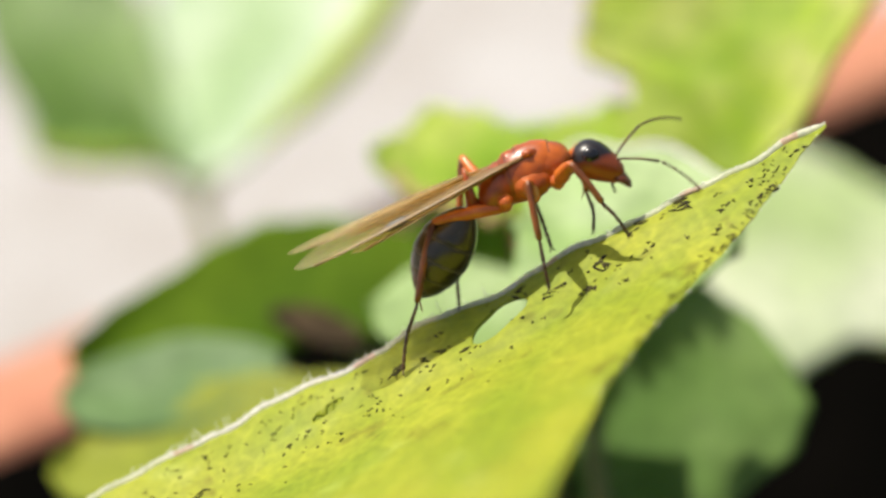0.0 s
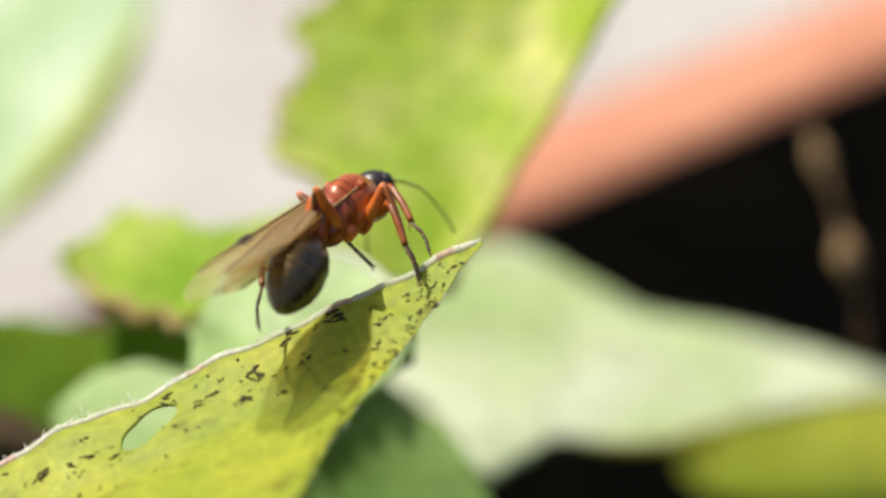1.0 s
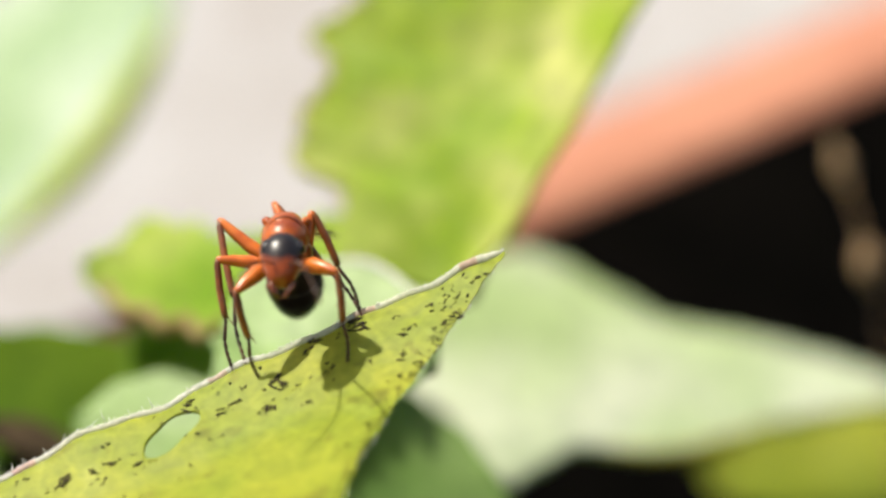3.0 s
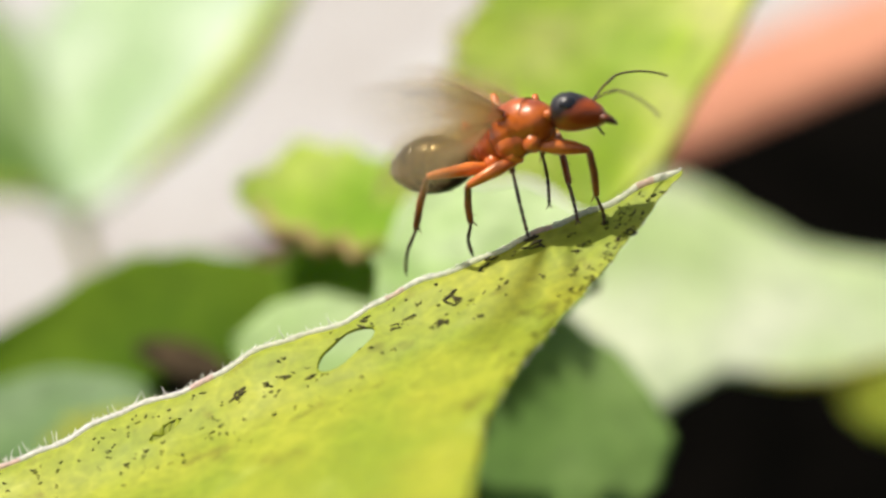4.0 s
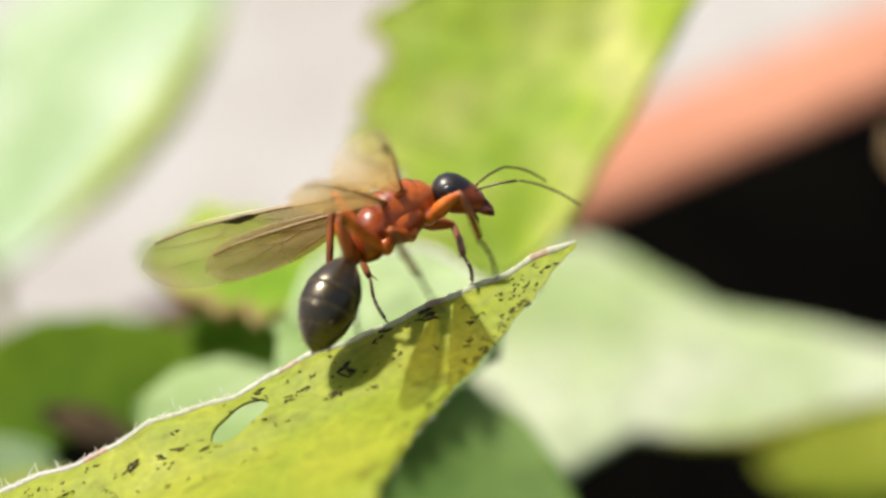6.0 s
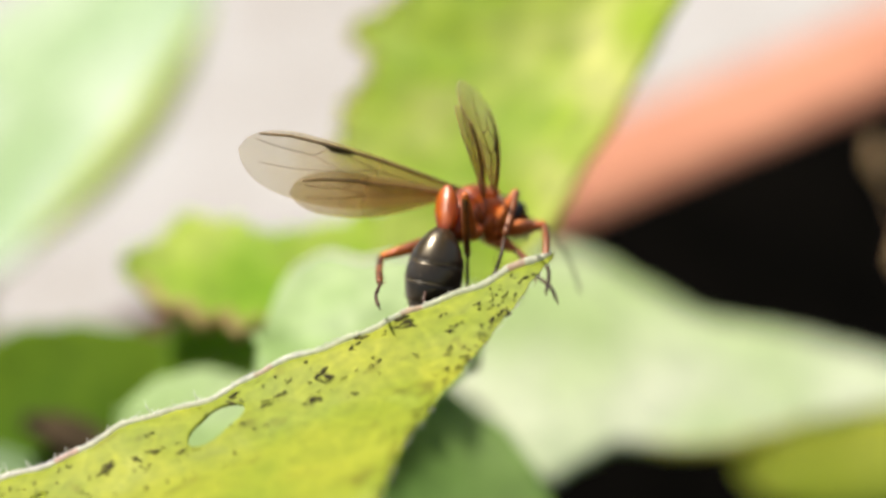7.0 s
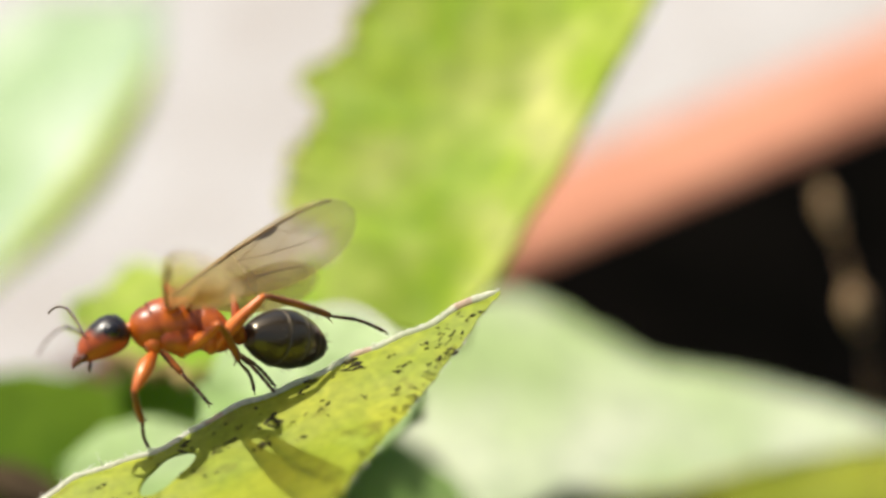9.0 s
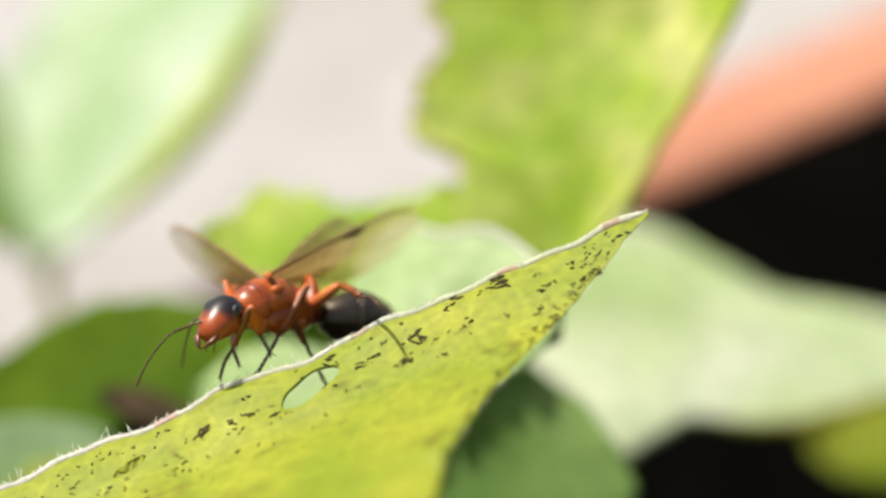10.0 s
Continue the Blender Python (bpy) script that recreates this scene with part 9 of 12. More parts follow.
    walk(ANT["femur_hind_r"], [
        (0, pose(-0.00090, -0.00042, -0.00090, 5.7, -3.3, 178.5)), (0.1, pose(-0.00090, -0.00042, -0.00090, -1.7, 6.0, -178.9)),
        (0.2, pose(-0.00090, -0.00042, -0.00090, -16.6, -15.6, -170.0)), (0.3, pose(-0.00090, -0.00042, -0.00090, 144.8, -41.9, -145.1)),
        (0.4, pose(-0.00090, -0.00042, -0.00090, 137.9, -43.0, -133.7)), (0.5, pose(-0.00090, -0.00042, -0.00090, 123.9, -46.0, -126.1)),
        (0.6, pose(-0.00090, -0.00042, -0.00090, 118.2, -48.4, -129.0)), (0.7, pose(-0.00090, -0.00042, -0.00090, 108.1, -51.4, -143.4)),
        (0.8, pose(-0.00090, -0.00042, -0.00090, 105.1, -53.3, -161.3)), (0.9, pose(-0.00090, -0.00042, -0.00090, 106.9, -53.1, -173.6)),
        (1, pose(-0.00090, -0.00042, -0.00090, 108.3, -52.8, -176.7)), (1.1, pose(-0.00090, -0.00042, -0.00090, 104.3, -52.5, -175.0)),
        (1.2, pose(-0.00090, -0.00042, -0.00090, 96.3, -51.7, -171.8)), (1.3, pose(-0.00090, -0.00042, -0.00090, 85.3, -51.2, -168.2)),
        (1.4, pose(-0.00090, -0.00042, -0.00090, 73.1, -53.0, -169.9)), (1.5, pose(-0.00090, -0.00042, -0.00090, 61.2, -56.2, -170.4)),
        (1.6, pose(-0.00090, -0.00042, -0.00090, 38.0, -63.6, -166.3)), (1.7, pose(-0.00090, -0.00042, -0.00090, -43.0, -64.2, -134.6)),
        (1.8, pose(-0.00090, -0.00042, -0.00090, -71.2, -64.7, -126.5)), (1.9, pose(-0.00090, -0.00042, -0.00090, -81.9, -67.0, -123.6)),
        (2, pose(-0.00090, -0.00042, -0.00090, -81.6, -68.0, -127.5)), (2.1, pose(-0.00090, -0.00042, -0.00090, -80.0, -72.7, -83.9)),
        (2.2, pose(-0.00090, -0.00042, -0.00090, 117.3, -41.5, -142.6)), (2.3, pose(-0.00090, -0.00042, -0.00090, 117.1, -48.4, -126.6)),
        (2.4, pose(-0.00090, -0.00042, -0.00090, 138.9, -58.7, -117.4)), (2.5, pose(-0.00090, -0.00042, -0.00090, -179.6, -50.5, -125.2)),
        (2.6, pose(-0.00090, -0.00042, -0.00090, -167.7, -45.7, -120.8)), (2.7, pose(-0.00090, -0.00042, -0.00090, -162.4, -44.0, -119.4)),
        (2.8, pose(-0.00090, -0.00042, -0.00090, -154.0, -39.5, -114.4)), (2.9, pose(-0.00090, -0.00042, -0.00090, -147.8, -36.0, -108.5)),
        (2.95, pose(-0.00090, -0.00042, -0.00090, -146.7, -35.6, -107.3)), (3, pose(-0.00090, -0.00042, -0.00090, -145.5, -35.1, -106.0)),
        (3.1, pose(-0.00090, -0.00042, -0.00090, -144.5, -28.5, -97.0)), (3.2, pose(-0.00090, -0.00042, -0.00090, 170.2, -6.1, -132.5)),
        (3.3, pose(-0.00090, -0.00042, -0.00090, 136.4, -27.9, -161.8)), (3.4, pose(-0.00090, -0.00042, -0.00090, -155.5, -29.1, -107.5)),
        (3.5, pose(-0.00090, -0.00042, -0.00090, -144.3, -51.3, -124.1)), (3.6, pose(-0.00090, -0.00042, -0.00090, -132.8, -68.3, -148.0)),
        (3.7, pose(-0.00090, -0.00042, -0.00090, -116.8, -86.6, 178.4)), (3.72, pose(-0.00090, -0.00042, -0.00090, -125.1, -87.1, -174.2)),
        (3.8, pose(-0.00090, -0.00042, -0.00090, 172.5, -84.4, -119.8)), (3.9, pose(-0.00090, -0.00042, -0.00090, -44.6, -39.0, -113.7)),
        (4, pose(-0.00090, -0.00042, -0.00090, -49.5, -16.4, -122.5)), (4.1, pose(-0.00090, -0.00042, -0.00090, -51.5, -17.0, -128.1)),
        (4.2, pose(-0.00090, -0.00042, -0.00090, -52.1, -20.2, -145.0)), (4.3, pose(-0.00090, -0.00042, -0.00090, -48.0, -25.0, -167.9)),
        (4.4, pose(-0.00090, -0.00042, -0.00090, -43.8, -27.1, 173.8)), (4.5, pose(-0.00090, -0.00042, -0.00090, -43.0, -27.4, 167.2)),
        (4.6, pose(-0.00090, -0.00042, -0.00090, -42.8, -27.1, 166.9)), (4.7, pose(-0.00090, -0.00042, -0.00090, -41.9, -26.2, 166.0)),
        (4.8, pose(-0.00090, -0.00042, -0.00090, -41.0, -25.0, 164.7)), (4.9, pose(-0.00090, -0.00042, -0.00090, -40.2, -24.1, 163.8)),
        (5, pose(-0.00090, -0.00042, -0.00090, -40.0, -23.8, 163.6)), (5.1, pose(-0.00090, -0.00042, -0.00090, -39.2, -24.4, 163.9)),
        (5.2, pose(-0.00090, -0.00042, -0.00090, -37.1, -24.9, 163.8)), (5.3, pose(-0.00090, -0.00042, -0.00090, -34.4, -25.0, 163.4)),
        (5.4, pose(-0.00090, -0.00042, -0.00090, -32.4, -25.1, 163.2)), (5.5, pose(-0.00090, -0.00042, -0.00090, -31.7, -25.5, 163.5)),
        (5.6, pose(-0.00090, -0.00042, -0.00090, -29.9, -31.4, 167.5)), (5.7, pose(-0.00090, -0.00042, -0.00090, -28.4, -37.1, 171.5)),
        (5.8, pose(-0.00090, -0.00042, -0.00090, -31.8, -33.4, 171.4)), (5.9, pose(-0.00090, -0.00042, -0.00090, -39.9, -39.3, -177.8)),
        (6, pose(-0.00090, -0.00042, -0.00090, 134.8, -51.0, -151.9)), (6.1, pose(-0.00090, -0.00042, -0.00090, 157.6, -64.8, -127.2)),
        (6.2, pose(-0.00090, -0.00042, -0.00090, 164.1, -59.5, -119.4)), (6.25, pose(-0.00090, -0.00042, -0.00090, 163.0, -57.6, -118.2)),
        (6.3, pose(-0.00090, -0.00042, -0.00090, 161.6, -58.1, -118.7)), (6.4, pose(-0.00090, -0.00042, -0.00090, 156.2, -63.4, -120.7)),
        (6.5, pose(-0.00090, -0.00042, -0.00090, 166.8, -59.7, -136.7)), (6.6, pose(-0.00090, -0.00042, -0.00090, 174.6, -34.8, -152.5)),
        (6.7, pose(-0.00090, -0.00042, -0.00090, 165.3, -24.4, -161.0)), (6.8, pose(-0.00090, -0.00042, -0.00090, 160.2, -31.4, -160.3)),
        (6.9, pose(-0.00090, -0.00042, -0.00090, 164.0, -29.9, -159.2)), (7, pose(-0.00090, -0.00042, -0.00090, 168.6, -28.4, -157.3)),
        (7.1, pose(-0.00090, -0.00042, -0.00090, 165.1, -30.5, -156.2)), (7.2, pose(-0.00090, -0.00042, -0.00090, -170.1, -29.0, -155.0)),
        (7.3, pose(-0.00090, -0.00042, -0.00090, -136.1, -33.0, -161.5)), (7.4, pose(-0.00090, -0.00042, -0.00090, -126.8, -35.6, -169.5)),
        (7.5, pose(-0.00090, -0.00042, -0.00090, -132.9, -37.0, -168.7)), (7.6, pose(-0.00090, -0.00042, -0.00090, -134.2, -35.8, -167.4)),
        (7.7, pose(-0.00090, -0.00042, -0.00090, -140.8, -32.2, -163.1)), (7.8, pose(-0.00090, -0.00042, -0.00090, -154.4, -26.7, -159.1)),
        (7.9, pose(-0.00090, -0.00042, -0.00090, -170.6, -22.7, -159.3)), (8, pose(-0.00090, -0.00042, -0.00090, -175.9, -21.9, -160.2)),
        (8.1, pose(-0.00090, -0.00042, -0.00090, 18.9, -67.8, -23.0)), (8.15, pose(-0.00090, -0.00042, -0.00090, 48.5, -74.0, -96.4)),
        (8.2, pose(-0.00090, -0.00042, -0.00090, -105.4, -113.4, 13.6)), (8.3, pose(-0.00090, -0.00042, -0.00090, -105.4, -113.4, 13.6)),
        (8.4, pose(-0.00090, -0.00042, -0.00090, -105.4, -113.4, 13.6)), (8.5, pose(-0.00090, -0.00042, -0.00090, -105.4, -113.4, 13.6)),
        (8.6, pose(-0.00090, -0.00042, -0.00090, 95.4, -57.8, -171.6)), (8.7, pose(-0.00090, -0.00042, -0.00090, 110.3, -49.9, -175.5)),
        (8.8, pose(-0.00090, -0.00042, -0.00090, 109.5, -46.5, -153.7)), (8.9, pose(-0.00090, -0.00042, -0.00090, 77.1, -55.4, -67.3)),
        (9, pose(-0.00090, -0.00042, -0.00090, 64.8, -59.7, -40.0)), (9.1, pose(-0.00090, -0.00042, -0.00090, 75.1, -55.3, -64.2)),
        (9.2, pose(-0.00090, -0.00042, -0.00090, 95.0, -50.2, -113.5)), (9.25, pose(-0.00090, -0.00042, -0.00090, 81.9, -48.9, -109.6)),
        (9.3, pose(-0.00090, -0.00042, -0.00090, 88.5, -48.4, -108.0)), (9.4, pose(-0.00090, -0.00042, -0.00090, 98.3, -42.7, -93.2)),
        (9.5, pose(-0.00090, -0.00042, -0.00090, -65.6, -40.6, -88.9)), (9.6, pose(-0.00090, -0.00042, -0.00090, 155.9, -68.8, -109.4)),
        (9.7, pose(-0.00090, -0.00042, -0.00090, -86.4, -28.6, -169.6)), (9.8, pose(-0.00090, -0.00042, -0.00090, -53.3, -53.7, 115.9)),
        (9.9, pose(-0.00090, -0.00042, -0.00090, 150.9, -70.1, -105.7)), (9.97, pose(-0.00090, -0.00042, -0.00090, -77.5, -34.5, 125.8)),
        (10, pose(-0.00090, -0.00042, -0.00090, -77.5, -34.5, 125.8)),
    ])
    walk(ANT["tibia_hind_r"], [
        (0, pose(-0.00339, -0.00035, -0.00075, 12.7, 63.2, -169.9)), (0.1, pose(-0.00339, -0.00047, -0.00116, -3.2, 58.4, 178.5)),
        (0.2, pose(-0.00327, -0.00084, -0.00023, -50.4, 69.1, 137.0)), (0.3, pose(-0.00243, -0.00148, 0.00077, -107.1, 63.4, 80.7)),
        (0.4, pose(-0.00216, -0.00174, 0.00080, -126.9, 52.2, 61.2)), (0.5, pose(-0.00192, -0.00182, 0.00090, -109.8, 52.2, 72.4)),
        (0.6, pose(-0.00194, -0.00171, 0.00097, -102.5, 53.2, 71.2)), (0.7, pose(-0.00215, -0.00135, 0.00105, -85.8, 53.5, 64.5)),
        (0.8, pose(-0.00232, -0.00090, 0.00110, -74.6, 53.2, 56.2)), (0.9, pose(-0.00239, -0.00059, 0.00110, -71.7, 52.7, 49.8)),
        (1, pose(-0.00241, -0.00051, 0.00109, -72.2, 53.0, 47.8)), (1.1, pose(-0.00242, -0.00055, 0.00108, -71.9, 51.6, 45.5)),
        (1.2, pose(-0.00243, -0.00064, 0.00106, -71.1, 49.4, 40.4)), (1.3, pose(-0.00243, -0.00074, 0.00105, -67.5, 47.5, 35.0)),
        (1.4, pose(-0.00238, -0.00068, 0.00110, -58.2, 47.3, 29.4)), (1.5, pose(-0.00227, -0.00065, 0.00118, -47.0, 48.1, 27.5)),
        (1.6, pose(-0.00198, -0.00068, 0.00134, -26.5, 52.1, 27.2)), (1.7, pose(-0.00166, -0.00119, 0.00135, 29.7, 53.2, 29.9)),
        (1.8, pose(-0.00154, -0.00128, 0.00136, 43.8, 54.3, 22.1)), (1.9, pose(-0.00144, -0.00123, 0.00140, 43.1, 55.6, 12.8)),
        (2, pose(-0.00147, -0.00116, 0.00142, 41.3, 55.8, 7.5)), (2.1, pose(-0.00082, -0.00116, 0.00149, 41.7, 64.0, 55.2)),
        (2.2, pose(-0.00239, -0.00156, 0.00076, -96.7, 47.9, 66.2)), (2.3, pose(-0.00189, -0.00175, 0.00097, -96.6, 53.5, 79.7)),
        (2.4, pose(-0.00150, -0.00157, 0.00124, -79.7, 69.7, 126.9)), (2.5, pose(-0.00182, -0.00172, 0.00103, 1.4, 79.7, -123.5)),
        (2.6, pose(-0.00179, -0.00192, 0.00089, 38.7, 76.3, -74.0)), (2.7, pose(-0.00178, -0.00199, 0.00084, 64.2, 76.0, -43.4)),
        (2.8, pose(-0.00170, -0.00218, 0.00069, 94.0, 70.1, -2.9)), (2.9, pose(-0.00154, -0.00234, 0.00057, 105.2, 63.5, 18.7)),
        (2.95, pose(-0.00150, -0.00236, 0.00055, 106.5, 62.2, 22.2)), (3, pose(-0.00146, -0.00239, 0.00054, 106.8, 61.1, 24.6)),
        (3.1, pose(-0.00117, -0.00260, 0.00029, 122.9, 52.6, 50.9)), (3.2, pose(-0.00258, -0.00225, -0.00063, -168.2, 34.4, 53.2)),
        (3.3, pose(-0.00300, -0.00111, 0.00027, -120.2, 45.1, 44.8)), (3.4, pose(-0.00156, -0.00250, 0.00031, 141.4, 54.5, 52.0)),
        (3.5, pose(-0.00178, -0.00171, 0.00105, 83.7, 68.5, -11.6)), (3.6, pose(-0.00168, -0.00091, 0.00142, 42.9, 66.5, -62.3)),
        (3.7, pose(-0.00105, -0.00042, 0.00160, 5.7, 57.4, -113.7)), (3.72, pose(-0.00102, -0.00043, 0.00160, 4.3, 56.9, -115.6)),
        (3.8, pose(-0.00102, -0.00063, 0.00159, -1.4, 58.1, -128.4)), (3.9, pose(-0.00168, -0.00220, 0.00067, -51.0, 45.4, 173.1)),
        (4, pose(-0.00219, -0.00244, -0.00020, -69.0, 38.7, 160.8)), (4.1, pose(-0.00237, -0.00230, -0.00017, -69.9, 37.2, 152.9)),
        (4.2, pose(-0.00282, -0.00177, -0.00004, -65.4, 35.4, 139.4)), (4.3, pose(-0.00312, -0.00090, 0.00016, -55.5, 35.2, 127.0)),
        (4.4, pose(-0.00311, -0.00018, 0.00024, -49.1, 35.3, 116.5)), (4.5, pose(-0.00307, 0.00007, 0.00025, -48.3, 35.7, 110.7)),
        (4.6, pose(-0.00307, 0.00008, 0.00024, -48.2, 35.8, 110.9)), (4.7, pose(-0.00308, 0.00012, 0.00020, -47.9, 36.0, 111.3)),
        (4.8, pose(-0.00309, 0.00018, 0.00016, -47.5, 36.4, 111.7)), (4.9, pose(-0.00309, 0.00022, 0.00012, -47.2, 36.6, 112.0)),
        (5, pose(-0.00309, 0.00023, 0.00011, -47.1, 36.6, 112.2)), (5.1, pose(-0.00309, 0.00021, 0.00013, -46.7, 37.7, 112.3)),
        (5.2, pose(-0.00308, 0.00021, 0.00015, -45.2, 39.6, 113.4)), (5.3, pose(-0.00307, 0.00023, 0.00016, -43.4, 41.7, 115.1)),
        (5.4, pose(-0.00307, 0.00023, 0.00016, -42.1, 43.6, 116.3)), (5.5, pose(-0.00306, 0.00022, 0.00018, -41.8, 44.6, 116.4)),
        (5.6, pose(-0.00298, 0.00004, 0.00040, -37.5, 45.7, 122.0)), (5.7, pose(-0.00287, -0.00013, 0.00061, -33.4, 46.5, 127.8)),
        (5.8, pose(-0.00296, -0.00011, 0.00048, -38.7, 45.3, 122.9)), (5.9, pose(-0.00283, -0.00049, 0.00068, -53.9, 52.1, 107.0)),
        (6, pose(-0.00229, -0.00116, 0.00104, -82.0, 63.2, 89.0)), (6.1, pose(-0.00154, -0.00127, 0.00136, -127.1, 78.3, 84.7)),
        (6.2, pose(-0.00152, -0.00152, 0.00125, -141.3, 77.2, 84.9)), (6.25, pose(-0.00153, -0.00160, 0.00121, -140.7, 75.7, 85.8)),
        (6.3, pose(-0.00153, -0.00158, 0.00122, -135.3, 76.3, 89.4)), (6.4, pose(-0.00147, -0.00138, 0.00134, -116.5, 78.4, 100.9)),
        (6.5, pose(-0.00182, -0.00128, 0.00126, -157.3, 72.7, 53.7)), (6.6, pose(-0.00272, -0.00137, 0.00053, -173.4, 48.3, 29.3)),
        (6.7, pose(-0.00305, -0.00116, 0.00013, -163.1, 37.5, 23.3)), (6.8, pose(-0.00291, -0.00114, 0.00040, -156.3, 44.0, 26.0)),
        (6.9, pose(-0.00293, -0.00119, 0.00035, -161.0, 42.9, 25.9)), (7, pose(-0.00293, -0.00127, 0.00029, -166.5, 41.7, 26.2)),
        (7.1, pose(-0.00287, -0.00129, 0.00037, -162.2, 43.6, 28.6)), (7.2, pose(-0.00288, -0.00134, 0.00031, 168.2, 42.3, 21.8)),
        (7.3, pose(-0.00289, -0.00109, 0.00046, 128.3, 42.1, 5.9)), (7.4, pose(-0.00290, -0.00079, 0.00056, 117.3, 42.9, -4.4)),
        (7.5, pose(-0.00286, -0.00081, 0.00061, 123.6, 45.5, -2.8)), (7.6, pose(-0.00288, -0.00086, 0.00056, 125.4, 44.5, -1.1)),
        (7.7, pose(-0.00293, -0.00103, 0.00043, 133.8, 42.2, 5.3)), (7.8, pose(-0.00299, -0.00122, 0.00022, 150.3, 38.8, 13.5)),
        (7.9, pose(-0.00306, -0.00124, 0.00007, 169.2, 36.1, 18.0)), (8, pose(-0.00308, -0.00121, 0.00003, 175.3, 35.4, 18.6)),
        (8.1, pose(-0.00003, -0.00079, 0.00141, -12.2, 54.7, 164.6)), (8.15, pose(-0.00095, -0.00072, 0.00140, -26.8, 51.2, 110.4)),
        (8.2, pose(-0.00187, -0.00065, 0.00139, -31.2, 42.3, 64.7)), (8.3, pose(-0.00187, -0.00065, 0.00139, -31.2, 42.3, 64.7)),
        (8.4, pose(-0.00187, -0.00065, 0.00139, -31.2, 42.3, 64.7)), (8.5, pose(-0.00187, -0.00065, 0.00139, -31.2, 42.3, 64.7)),
        (8.6, pose(-0.00222, -0.00061, 0.00122, -46.1, 42.6, 69.7)), (8.7, pose(-0.00251, -0.00055, 0.00101, -55.8, 43.0, 75.3)),
        (8.8, pose(-0.00244, -0.00118, 0.00091, -65.0, 44.2, 86.1)), (8.9, pose(-0.00035, -0.00173, 0.00116, -59.8, 50.2, 134.4)),
        (9, pose(0.00006, -0.00123, 0.00126, -47.9, 52.1, 160.2)), (9.1, pose(-0.00028, -0.00170, 0.00116, -58.7, 49.9, 136.4)),
        (9.2, pose(-0.00154, -0.00189, 0.00102, -78.9, 49.4, 87.5)), (9.25, pose(-0.00145, -0.00197, 0.00098, -67.7, 45.3, 89.7)),
        (9.3, pose(-0.00141, -0.00200, 0.00097, -73.8, 46.2, 91.8)), (9.4, pose(-0.00100, -0.00225, 0.00079, -58.4, 31.3, 148.8)),
        (9.5, pose(-0.00086, -0.00232, 0.00073, -50.7, 26.7, -172.7)), (9.6, pose(-0.00120, -0.00127, 0.00143, -20.7, 65.3, -151.0)),
        (9.7, pose(-0.00306, -0.00081, 0.00029, 70.3, 21.4, -26.6)), (9.8, pose(-0.00155, 0.00091, 0.00111, 40.0, 42.4, -81.8)),
        (9.9, pose(-0.00113, -0.00124, 0.00145, -21.7, 63.4, -152.9)), (9.97, pose(-0.00210, 0.00125, 0.00052, -53.6, -1.5, 59.1)),
        (10, pose(-0.00210, 0.00125, 0.00052, -53.6, -1.5, 59.1)),
    ])
